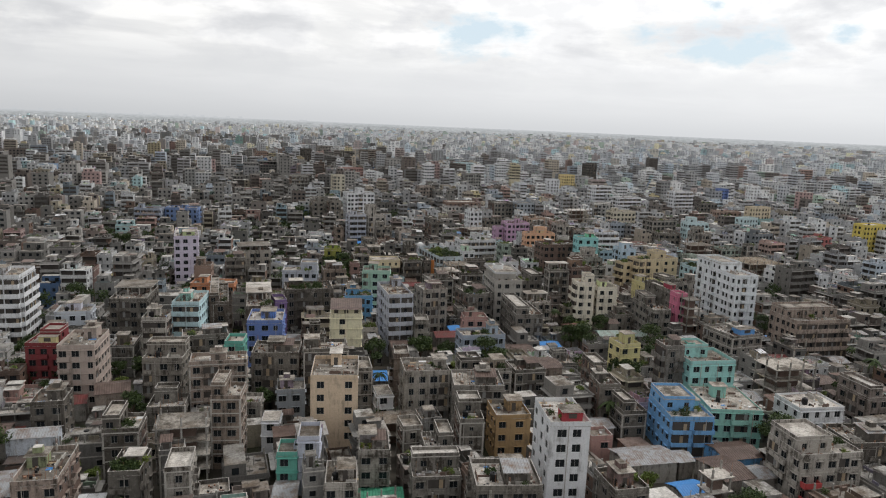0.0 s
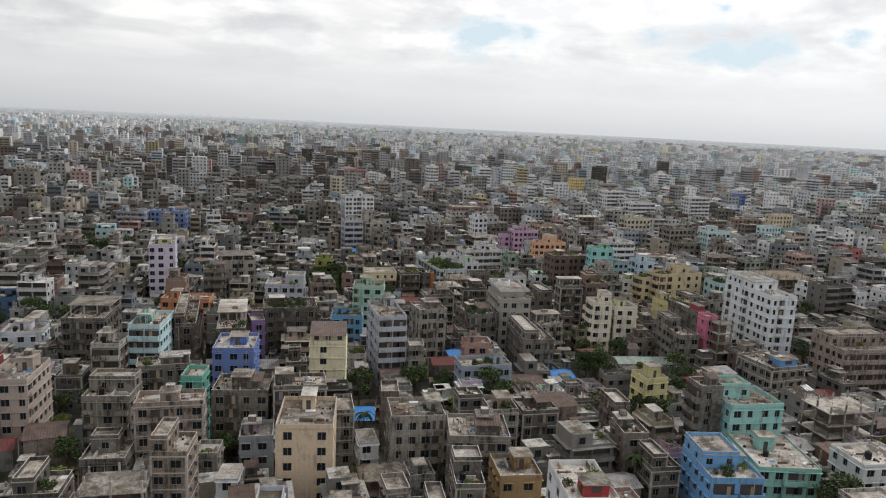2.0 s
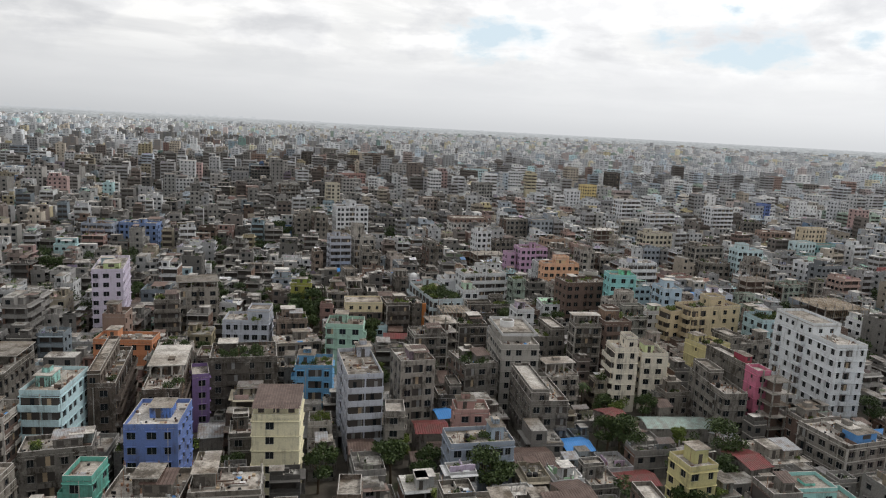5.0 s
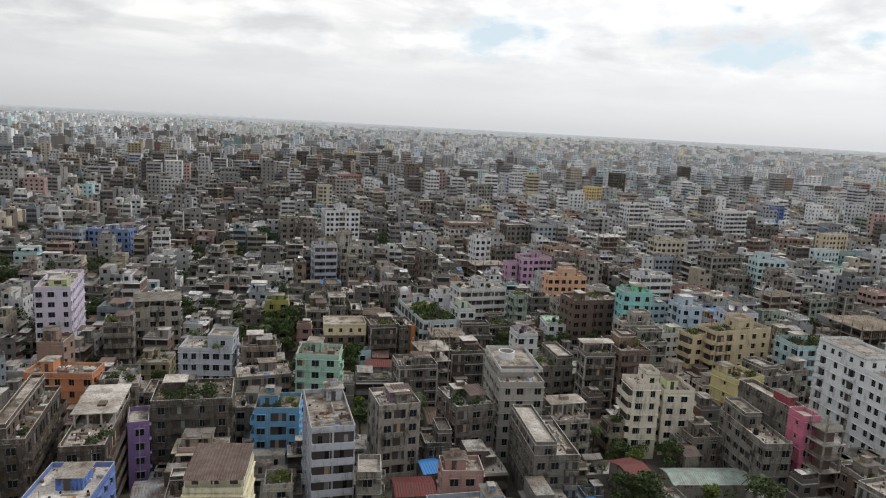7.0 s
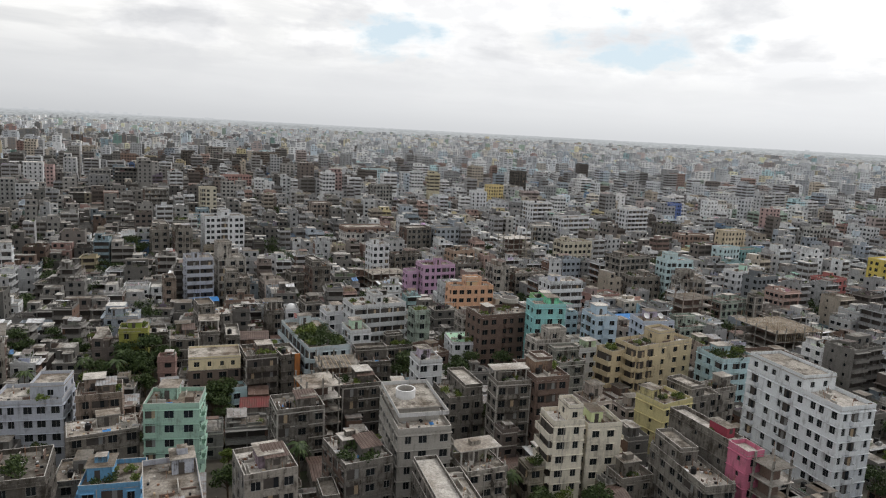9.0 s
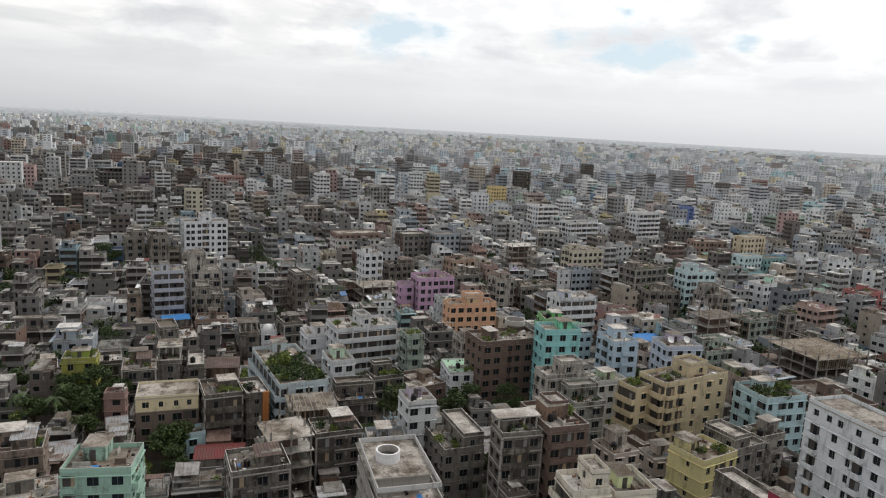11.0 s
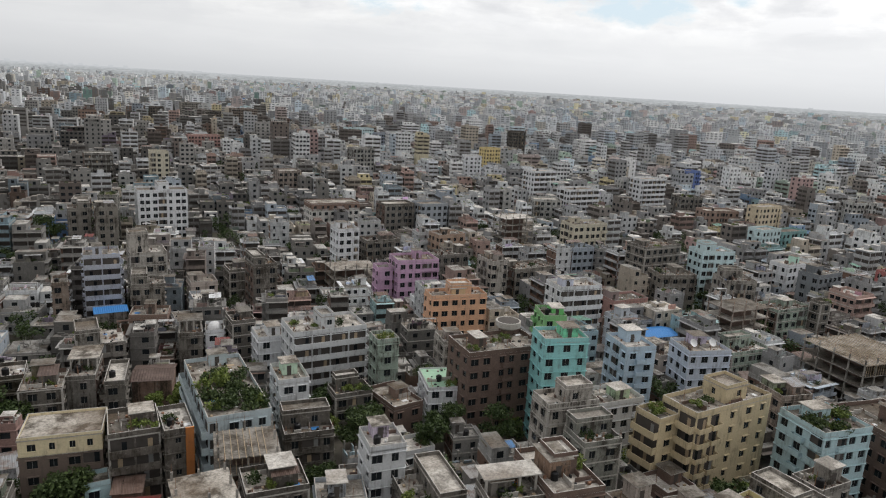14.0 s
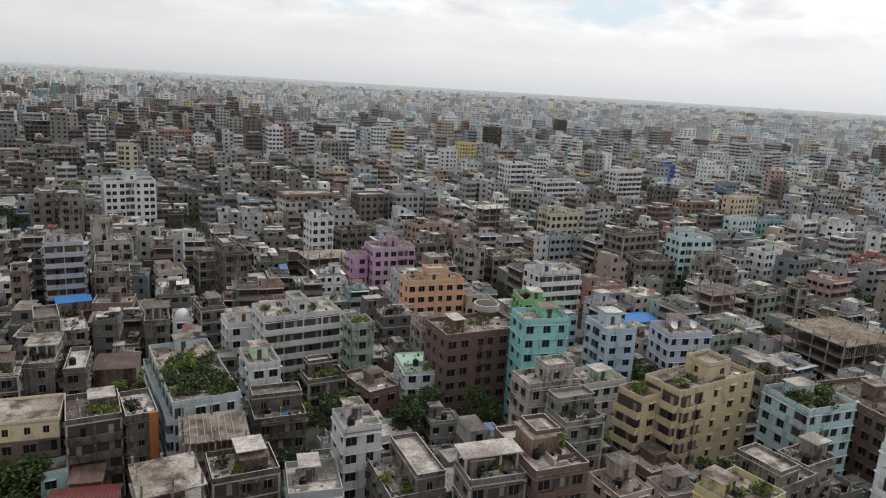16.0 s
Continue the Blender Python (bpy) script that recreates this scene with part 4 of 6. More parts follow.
landmark(92.9, 134.3, 10.5, 14.2, 3.32, -10.7, (0.15, 0.4, 0.74), stair=(0.85,0.7), upper=[(0.0,0.35,0.75,1.0,1)], balconies=((0,0.3,5.0),(0,5.6,10.5)), garden=4, seed=7)
landmark(105.7, 137.1, 12.7, 16.1, 3.42, -14.1, (0.28, 0.58, 0.5), rail=0.4, seed=8)
landmark(110.1, 153.0, 13.0, 11.0, 5.29, -4.6, (0.3, 0.6, 0.57), stair=(0.2,0.9), upper=[(0.0,0.45,0.6,1.0,1)], seed=9)
landmark(104.9, 156.8, 5.4, 6.0, 6.29, -3.7, (0.46, 0.44, 0.41), sides='wwwb', mat='concrete', seed=10)
landmark(106.4, 108.6, 14.3, 10.7, 3.9, -4.1, (0.46, 0.44, 0.41), upper=[(0.0,0.2,0.6,1.0,1)], garden=5, oriel=(0.3,4.2,3.1,6.2,(0.5,0.08,0.08)), stair=None, mat='concrete', seed=11)
landmark(174.6, 188.2, 21.1, 13.8, 4.87, -2.4, (0.36, 0.29, 0.25), sides='bwww', garden=0, mat='concrete', seed=12)
landmark(130.9, 136.2, 12.6, 10.0, 3.0, -4.0, (0.70, 0.71, 0.73), stair=None, rail=0.5, seed=13)
frame_building(139.5, 155.2, 13.2, 9.0, 4, -0.2, (0.36, 0.34, 0.31))
landmark(148.1, 185.5, 12.2, 13.7, 3.74, 5.8, (0.46, 0.44, 0.41), tank=2, hut=(0.12,0.30,0.62), mat='concrete', seed=15)
landmark(11.4, 152.6, 10.7, 13.7, 5.84, -8.5, (0.68, 0.52, 0.36), stair=(0.5,0.95), bay=4.2, ledge=False, seed=16)
landmark(34.8, 160.0, 11.3, 10.0, 4.87, -4.3, (0.36, 0.34, 0.31), ledge=False, garden=2, mat='concrete', seed=17)
landmark(44.9, 151.2, 12.1, 10.9, 4.61, -11.0, (0.46, 0.44, 0.41), cover=1, mat='concrete', seed=18)
landmark(51.8, 139.9, 8.1, 9.0, 3.58, -4.9, (0.42, 0.27, 0.12), seed=19)
landmark(41.8, 134.8, 5.2, 9.0, 4.23, -8.0, (0.36, 0.34, 0.31), sides='swww', mat='concrete', seed=20)
landmark(36.2, 105.6, 11.6, 9.9, 4.55, -9.7, (0.36, 0.34, 0.31), garden=4, tank=1, mat='concrete', seed=21)
landmark(29.0, 123.1, 9.7, 6.0, 2.48, -6.4, (0.46, 0.44, 0.41), rail=0.3, mat='concrete', seed=22)
landmark(19.4, 130.2, 6.2, 9.0, 3.26, -8.0, (0.46, 0.44, 0.41), mat='concrete', seed=23)
landmark(11.9, 122.1, 6.0, 9.0, 2.61, -8.0, (0.46, 0.44, 0.41), tank=1, mat='concrete', seed=24)
landmark(7.6, 134.4, 4.3, 7.0, 3.9, -8.0, (0.5, 0.52, 0.6), seed=25)
landmark(3.5, 134.3, 4.0, 6.0, 2.94, -8.0, (0.12, 0.42, 0.34), seed=26)
landmark(-9.9, 148.8, 6.2, 8.0, 5.19, -8.0, (0.29, 0.235, 0.2), garden=1, mat='concrete', seed=27)
frame_building(-20.5, 143.9, 10.2, 7.3, 4, -1.0, (0.46, 0.44, 0.41))
landmark(-30.9, 146.4, 7.0, 8.0, 3.58, -3.0, (0.27, 0.25, 0.225), garden=5, mat='concrete', seed=29)
landmark(-16.5, 125.5, 4.5, 8.0, 3.9, -2.2, (0.46, 0.44, 0.41), mat='concrete', seed=30)
landmark(-40.4, 122.7, 7.3, 13.2, 4.23, -1.7, (0.36, 0.29, 0.25), mat='concrete', seed=31)
landmark(-26.8, 129.7, 5.6, 9.0, 3.26, -5.9, (0.36, 0.34, 0.31), garden=12, mat='concrete', seed=32)
landmark(-49.5, 166.0, 6.9, 8.0, 3.26, -0.9, (0.27, 0.25, 0.225), mat='concrete', seed=33)
landmark(-59.3, 197.9, 8.7, 9.0, 4.55, -7.5, (0.22, 0.035, 0.04), upper=[(0.3,0.3,0.9,1.0,1)], hut=(0.62, 0.55, 0.30), garden=1, stair=None, seed=34)
landmark(-49.3, 188.4, 8.9, 14.0, 5.19, -3.9, (0.44, 0.37, 0.335), seed=35)
landmark(-81.7, 241.0, 9.3, 14.8, 7.45, -2.2, (0.72, 0.73, 0.75), sides='bbww', seed=36)
landmark(-45.8, 236.0, 11.3, 17.3, 5.19, -4.6, (0.36, 0.34, 0.31), mat='concrete', seed=37)
landmark(-64.0, 243.7, 10.8, 9.0, 3.26, 1.2, (0.58, 0.62, 0.68), seed=38)
landmark(-24.7, 214.6, 7.9, 14.2, 6.48, -7.7, (0.46, 0.64, 0.68), sides='bwww', seed=39)
landmark(-3.1, 202.1, 10.0, 12.7, 5.55, -5.9, (0.13, 0.21, 0.5), stair=(0.6,0.6), seed=40)
landmark(-32.3, 208.7, 6.8, 9.0, 5.52, -6.5, (0.46, 0.44, 0.41), sides='bwww', mat='concrete', seed=41)
landmark(-8.4, 182.1, 4.6, 6.8, 5.68, -8.7, (0.12, 0.42, 0.34), seed=42)
landmark(-16.0, 169.9, 13.3, 6.6, 5.35, -0.3, (0.36, 0.29, 0.25), stair=(0.5,0.3), mat='concrete', seed=43)
landmark(-28.3, 181.5, 9.8, 9.0, 4.55, -8.0, (0.27, 0.25, 0.225), mat='concrete', seed=44)
landmark(-1.7, 177.8, 12.0, 10.0, 5.03, -8.0, (0.27, 0.25, 0.225), mat='concrete', seed=45)
landmark(11.4, 175.7, 11.4, 8.0, 5.35, -2.2, (0.36, 0.34, 0.31), mat='concrete', seed=46)
landmark(35.3, 176.3, 4.0, 7.0, 4.55, -7.9, (0.29, 0.235, 0.2), mat='concrete', seed=47)
landmark(24.5, 170.8, 4.0, 9.0, 4.03, -2.6, (0.46, 0.44, 0.41), mat='concrete', seed=48)
landmark(54.7, 179.0, 5.9, 5.0, 3.58, -0.8, (0.36, 0.34, 0.31), mat='concrete', seed=49)
landmark(60.6, 197.4, 13.9, 8.0, 3.74, -0.5, (0.3, 0.35, 0.43), garden=4, seed=50)
landmark(104.6, 178.9, 6.5, 7.0, 4.16, 4.3, (0.66, 0.58, 0.27), seed=51)
landmark(90.9, 169.8, 4.0, 8.7, 3.58, -4.8, (0.27, 0.25, 0.225), mat='concrete', seed=52)
landmark(20.6, 200.0, 9.2, 11.5, 6.1, -6.5, (0.74, 0.68, 0.46), tin=1, bay=4.6, seed=53)
landmark(41.0, 217.0, 8.2, 18.8, 6.48, 2.1, (0.47, 0.49, 0.55), sides='bwww', stair=(0.9,0.95), ledge=False, seed=54)
landmark(9.3, 241.3, 16.3, 12.0, 5.35, 0.6, (0.27, 0.25, 0.225), bay=3.2, wide=1.5, garden=9, mat='concrete', seed=55)
landmark(-3.5, 223.8, 7.8, 24.6, 5.03, 0.3, (0.29, 0.235, 0.2), sides='wbww', mat='concrete', seed=56)
landmark(-14.7, 224.6, 5.7, 25.7, 5.5, 2.2, (0.29, 0.235, 0.2), sides='wbww', mat='concrete', seed=57)
landmark(-24.7, 273.5, 16.0, 8.0, 3.9, -8.0, (0.58, 0.23, 0.1), seed=58)
landmark(-23.9, 281.5, 6.3, 8.0, 5.52, -3.8, (0.27, 0.18, 0.14), sides='nwwn', seed=59)
landmark(-34.5, 315.8, 9.7, 24.2, 7.45, 5.1, (0.58, 0.52, 0.64), hut=(0.46, 0.54, 0.28), garden=2, seed=60)
landmark(-7.7, 317.5, 13.6, 11.0, 5.19, 8.0, (0.36, 0.34, 0.31), open_top=1, mat='concrete', seed=61)
landmark(-12.8, 301.3, 7.8, 9.0, 5.19, 5.6, (0.36, 0.34, 0.31), sides='bwww', mat='concrete', seed=62)
landmark(9.6, 282.6, 13.9, 10.0, 4.71, -7.9, (0.46, 0.49, 0.56), upper=[(0.5,0.2,1.0,1.0,1)], garden=2, stair=None, seed=63)
landmark(25.4, 268.3, 13.3, 8.0, 3.81, 7.2, (0.27, 0.25, 0.225), rail=0.2, mat='concrete', seed=64)
landmark(25.9, 280.4, 9.1, 8.0, 4.87, 2.1, (0.29, 0.235, 0.2), mat='concrete', seed=65)
landmark(39.6, 265.8, 10.8, 9.0, 5.75, -11.0, (0.36, 0.56, 0.45), seed=66)
landmark(30.2, 242.6, 9.6, 9.0, 4.39, -6.1, (0.13, 0.37, 0.62), garden=5, seed=67)
landmark(55.7, 230.4, 9.0, 10.0, 5.84, 5.6, (0.36, 0.34, 0.31), ledge=False, mat='concrete', seed=68)
landmark(66.0, 264.8, 10.4, 9.0, 4.55, 2.5, (0.46, 0.44, 0.41), mat='concrete', seed=69)
landmark(83.5, 278.4, 9.8, 8.0, 4.23, 1.7, (0.27, 0.25, 0.225), garden=5, mat='concrete', seed=70)
landmark(84.7, 238.7, 10.5, 17.2, 6.16, -4.9, (0.50, 0.49, 0.465), round_top=1, mat='paint', seed=71)
landmark(74.0, 236.2, 9.6, 12.0, 4.71, 7.6, (0.46, 0.44, 0.41), garden=9, cover=1, mat='concrete', seed=72)
landmark(49.5, 214.4, 4.4, 7.0, 3.9, -7.5, (0.46, 0.44, 0.41), mat='concrete', seed=73)
landmark(85.0, 215.9, 9.5, 19.1, 3.97, -4.3, (0.46, 0.44, 0.41), stair=(0.4,0.55), mat='concrete', seed=74)
landmark(96.8, 232.9, 8.5, 8.0, 3.94, 2.0, (0.36, 0.34, 0.31), rail=0.3, mat='concrete', seed=75)
landmark(117.3, 236.5, 6.8, 7.2, 5.84, -6.4, (0.74, 0.68, 0.56), sides='wwwb', upper=[(0.5,0.1,1.0,0.9,1)], stair=None, seed=76)
landmark(126.2, 237.5, 7.9, 9.0, 5.19, -8.0, (0.74, 0.68, 0.56), seed=77)
landmark(150.7, 243.6, 10.2, 8.4, 5.0, 11.3, (0.66, 0.58, 0.27), sides='wwws', garden=4, seed=78)
landmark(136.1, 213.3, 6.5, 18.9, 4.23, -6.6, (0.46, 0.44, 0.41), mat='concrete', seed=79)
frame_building(146.2, 208.1, 4.8, 4.6, 6, 0.5, (0.36, 0.34, 0.31))
landmark(183.9, 261.0, 11.7, 10.8, 5.84, -2.6, (0.46, 0.64, 0.68), garden=16, tank=1, seed=81)
landmark(157.9, 274.7, 5.0, 6.0, 5.68, 10.6, (0.63, 0.51, 0.31), sides='wwwb', garden=3, seed=82)
landmark(147.1, 300.1, 10.0, 7.6, 8.04, -8.6, (0.27, 0.62, 0.62), stair=(0.8,0.7), seed=83)
landmark(165.6, 331.9, 6.3, 9.1, 5.84, -13.8, (0.25, 0.55, 0.22), seed=84)
landmark(174.5, 307.8, 8.0, 10.1, 5.68, -5.9, (0.45, 0.58, 0.7), seed=85)
landmark(192.2, 306.2, 11.6, 9.4, 5.03, -9.6, (0.53, 0.59, 0.7), dish=2, seed=86)
landmark(141.9, 353.0, 16.6, 6.8, 5.94, -2.9, (0.74, 0.42, 0.25), stair=(0.5,0.3), ledge=True, upper=[(0.35,0.2,0.75,0.9,1)], seed=87)
landmark(145.0, 392.2, 14.4, 10.0, 5.9, 0.6, (0.56, 0.35, 0.52), stair=(0.6,0.6), seed=88)
landmark(139.2, 396.0, 5.2, 6.1, 4.9, 0.6, (0.56, 0.35, 0.52), seed=89)
landmark(100.5, 334.5, 18.2, 11.0, 5.68, 6.0, (0.6, 0.61, 0.62), sides='bwww', upper=[(0.4,0.2,0.6,0.8,1)], garden=3, stair=None, seed=90)
landmark(79.3, 299.4, 11.4, 28.2, 5.19, 6.2, (0.47, 0.55, 0.58), sides='wwwb', garden=40, seed=91)
landmark(93.5, 311.1, 6.2, 9.0, 5.35, 3.1, (0.6, 0.61, 0.62), seed=92)
frame_building(80.0, 287.5, 9.8, 9.0, 5, -2.3, (0.36, 0.34, 0.31), wood=True)
landmark(63.2, 300.4, 8.3, 10.0, 4.71, 4.3, (0.27, 0.25, 0.225), sides='bwww', garden=2, mat='concrete', seed=94)
landmark(72.1, 299.3, 5.0, 10.0, 4.71, 7.1, (0.27, 0.25, 0.225), sides='swww', stripe=1, mat='concrete', seed=95)
landmark(49.2, 303.6, 12.9, 9.3, 3.71, -2.1, (0.24, 0.19, 0.165), top=(0.70, 0.60, 0.40), rail=0.0, seed=96)
frame_building(73.9, 274.2, 8.3, 9.0, 5, 6.9, (0.36, 0.34, 0.31))
landmark(31.3, 333.5, 7.7, 6.6, 4.55, -2.4, (0.30, 0.30, 0.05), garden=3, seed=98)
landmark(93.7, 274.4, 8.0, 9.0, 3.6, -8.0, (0.46, 0.5, 0.54), seed=99)
landmark(103.3, 279.2, 6.2, 7.3, 5.69, 0.0, (0.6, 0.61, 0.62), seed=100)
landmark(107.2, 267.7, 8.7, 12.6, 3.81, -0.4, (0.36, 0.34, 0.31), garden=5, mat='concrete', seed=101)
landmark(115.0, 258.4, 8.5, 6.0, 6.0, -4.5, (0.36, 0.34, 0.31), tank=2, mat='concrete', seed=102)
landmark(123.7, 255.8, 8.6, 13.0, 6.42, -2.0, (0.27, 0.18, 0.14), stair=(0.35,0.6), upper=[(0.3,0.4,0.8,0.8,1)], garden=2, mat='brick', seed=103)
landmark(140.7, 258.0, 6.6, 7.6, 3.81, 2.7, (0.5, 0.43, 0.38), rail=0.2, seed=104)
landmark(172.8, 251.5, 7.9, 5.7, 4.55, 5.8, (0.46, 0.44, 0.41), tank=1, mat='concrete', seed=105)
landmark(137.4, 281.0, 10.7, 6.4, 6.48, -1.8, (0.46, 0.44, 0.41), upper=[(0.35,0.1,0.9,0.8,1)], garden=1, stair=None, mat='concrete', seed=106)
landmark(139.9, 272.3, 7.8, 7.1, 5.35, -1.3, (0.44, 0.46, 0.42), garden=2, mat='concrete', seed=107)
landmark(156.2, 291.2, 11.7, 8.0, 4.23, 2.2, (0.6, 0.61, 0.62), seed=108)
landmark(133.3, 307.6, 18.7, 11.0, 6.48, 2.1, (0.3, 0.24, 0.21), garden=3, mat='brick', seed=109)
landmark(126.6, 313.2, 10.4, 11.0, 3.5, -8.0, (0.72, 0.73, 0.75), stair=None, sheet='green_coating', garden=2, rail=0.35, seed=110)
landmark(118.6, 327.0, 5.4, 6.0, 5.52, 2.6, (0.36, 0.46, 0.4), garden=3, mat='concrete', seed=112)
frame_building(240.4, 295.2, 21.2, 19.4, 4, -1.4, (0.36, 0.34, 0.31), wood=True)
landmark(199.6, 256.5, 13.5, 16.9, 5.19, -4.8, (0.27, 0.18, 0.14), mat='brick', seed=114)
landmark(182.6, 351.7, 14.5, 8.9, 6.16, -0.1, (0.72, 0.73, 0.75), sides='bwww', seed=115)
landmark(242.7, 348.2, 10.7, 9.1, 6.16, -14.9, (0.46, 0.44, 0.41), mat='concrete', seed=116)
landmark(258.4, 377.2, 13.9, 9.0, 6.81, -8.0, (0.56, 0.72, 0.75), upper=[(0.1,0.2,0.5,0.8,1)], stair=None, seed=117)
landmark(240.0, 386.6, 18.7, 10.0, 6.81, 8.0, (0.46, 0.44, 0.41), mat='concrete', seed=118)
landmark(232.7, 367.0, 13.5, 10.0, 5.19, -7.0, (0.36, 0.34, 0.31), mat='concrete', seed=119)
frame_building(230.9, 332.1, 15.3, 10.0, 5, 3.5, (0.36, 0.29, 0.25))
landmark(253.9, 336.1, 16.1, 9.0, 3.9, 3.2, (0.36, 0.46, 0.4), mat='concrete', seed=121)
landmark(268.0, 332.6, 4.8, 4.2, 4.87, 4.5, (0.36, 0.34, 0.31), mat='concrete', seed=122)
landmark(286.7, 350.1, 13.9, 8.0, 5.84, 8.0, (0.46, 0.5, 0.54), seed=123)
landmark(294.8, 370.5, 16.2, 8.0, 5.19, 8.0, (0.72, 0.73, 0.75), seed=124)
landmark(235.1, 428.5, 17.2, 10.0, 6.81, 3.3, (0.58, 0.53, 0.41), seed=125)
landmark(333.3, 420.9, 13.7, 8.0, 5.84, 8.0, (0.56, 0.72, 0.75), seed=126)
landmark(349.4, 423.7, 18.8, 8.0, 5.19, 8.0, (0.22, 0.42, 0.42), seed=127)
landmark(372.4, 461.5, 18.8, 8.0, 6.81, 8.0, (0.66, 0.55, 0.38), seed=128)
landmark(137.6, 499.5, 24.0, 12.0, 5.0, 6.6, (0.62, 0.6, 0.57), top=(0.24, 0.16, 0.13), seed=129)
landmark(135.4, 437.0, 8.6, 9.0, 6.3, 7.1, (0.72, 0.73, 0.75), seed=130)
frame_building(127.1, 407.3, 16.0, 11.0, 4, 4.3, (0.36, 0.34, 0.31))
landmark(63.3, 508.4, 20.8, 12.0, 7.45, 8.0, (0.72, 0.73, 0.75), stair=(0.5,0.5), upper=[(0.4,0.2,0.65,0.9,1)], seed=132)
landmark(51.3, 399.3, 9.8, 10.0, 7.0, 5.8, (0.47, 0.49, 0.55), sides='bwww', seed=133)
landmark(63.4, 406.4, 10.7, 9.0, 6.48, 8.0, (0.46, 0.44, 0.41), upper=[(0.0,0.3,0.55,1.0,2)], stair=None, mat='concrete', seed=134)
landmark(64.4, 382.4, 8.6, 8.0, 5.52, 0.4, (0.36, 0.34, 0.31), mat='concrete', seed=135)
landmark(63.8, 374.3, 9.6, 8.0, 3.58, -7.2, (0.27, 0.18, 0.14), seed=136)
landmark(98.6, 394.6, 7.6, 10.0, 5.84, 8.0, (0.36, 0.34, 0.31), mat='concrete', seed=137)
landmark(53.5, 350.7, 10.6, 9.0, 4.15, 8.0, (0.46, 0.44, 0.41), rail=0.15, mat='concrete', seed=138)
landmark(53.0, 334.6, 5.7, 12.0, 3.74, -3.6, (0.46, 0.44, 0.41), mat='concrete', seed=139)
landmark(60.5, 331.4, 4.0, 12.0, 3.58, -2.7, (0.36, 0.34, 0.31), mat='concrete', seed=140)
shed(65.4, 339.9, 8.4, 9.0, 7.8, -6.8, 'tin_rust', (0.27, 0.18, 0.14))
landmark(64.4, 209.0, 7.7, 6.0, 4.55, -6.3, (0.42, 0.24, 0.21), seed=142)
shed(118.3, 217.4, 18.0, 7.0, 3.8, -7.6, 'tin_green', (0.36, 0.34, 0.31))
shed(107.1, 215.7, 5.3, 8.0, 6.8, 8.0, 'tin_red', (0.27, 0.25, 0.225))
landmark(130.3, 229.7, 7.6, 6.0, 2.29, -1.3, (0.27, 0.25, 0.225), mat='concrete', seed=145)
landmark(162.2, 248.0, 10.1, 8.0, 4.55, 8.0, (0.46, 0.44, 0.41), tank=1, mat='concrete', seed=146)
landmark(149.4, 200.1, 7.2, 6.0, 3.58, 0.9, (0.46, 0.44, 0.41), mat='concrete', seed=147)
shed(133.0, 207.0, 5.4, 6.0, 3.8, 0.2, 'tin_grey', (0.36, 0.34, 0.31))
landmark(66.8, 234.5, 6.1, 7.0, 2.29, -1.7, (0.36, 0.34, 0.31), mat='concrete', seed=149)
shed(65.4, 227.1, 4.0, 6.0, 4.8, 8.0, 'tarp', (0.36, 0.34, 0.31))
shed(57.7, 217.3, 7.5, 7.0, 5.8, -2.9, 'tin_red', (0.27, 0.25, 0.225))
shed(8.3, 225.2, 5.3, 8.0, 3.8, 3.3, 'tin_grey', (0.27, 0.25, 0.225))
landmark(32.7, 217.4, 5.0, 5.6, 2.94, -2.3, (0.46, 0.44, 0.41), garden=2, mat='concrete', seed=153)
landmark(-7.6, 272.3, 4.7, 5.6, 3.26, 3.5, (0.46, 0.44, 0.41), mat='concrete', seed=154)
landmark(-1.5, 263.5, 4.5, 6.0, 4.1, 3.9, (0.46, 0.44, 0.41), rail=0.3, mat='concrete', seed=155)
landmark(5.7, 236.6, 4.0, 8.0, 4.55, 8.0, (0.24, 0.15, 0.36), seed=156)
landmark(132.6, 189.4, 10.6, 12.0, 2.16, 1.1, (0.36, 0.34, 0.31), rail=0.3, mat='concrete', seed=157)
shed(126.5, 188.5, 6.1, 9.0, 6.8, 8.0, 'tin_red', (0.27, 0.25, 0.225))
landmark(60.3, 171.7, 6.8, 9.0, 3.26, -2.7, (0.36, 0.34, 0.31), garden=1, mat='concrete', seed=159)
landmark(68.6, 172.2, 8.9, 8.0, 2.94, -1.0, (0.36, 0.34, 0.31), mat='concrete', seed=160)
shed(79.7, 178.4, 6.0, 9.0, 7.8, 4.0, 'tin_rust', (0.29, 0.235, 0.2))
shed(91.9, 207.3, 6.6, 7.0, 3.8, 1.8, 'tarp', (0.36, 0.34, 0.31))
shed(30.6, 186.5, 4.6, 8.0, 3.8, -8.0, 'tarp', (0.36, 0.34, 0.31))
landmark(-20.3, 198.8, 12.2, 7.0, 4.55, 6.1, (0.46, 0.44, 0.41), mat='concrete', seed=164)
landmark(15.4, 215.4, 5.5, 7.0, 2.61, 0.2, (0.36, 0.34, 0.31), mat='concrete', seed=165)
shed(-45.2, 178.9, 4.0, 6.0, 4.8, 6.7, 'tin_red', (0.36, 0.34, 0.31))
shed(-51.8, 156.5, 9.7, 5.0, 6.8, 0.2, 'tin_grey', (0.58, 0.62, 0.68))
landmark(-25.0, 164.1, 8.3, 8.0, 2.61, -4.6, (0.46, 0.44, 0.41), mat='concrete', seed=168)
shed(-38.4, 176.9, 7.5, 8.0, 7.8, 8.0, 'tin_rust', (0.29, 0.235, 0.2))
landmark(-4.2, 163.6, 4.6, 6.0, 2.61, -8.0, (0.46, 0.44, 0.41), mat='concrete', seed=170)
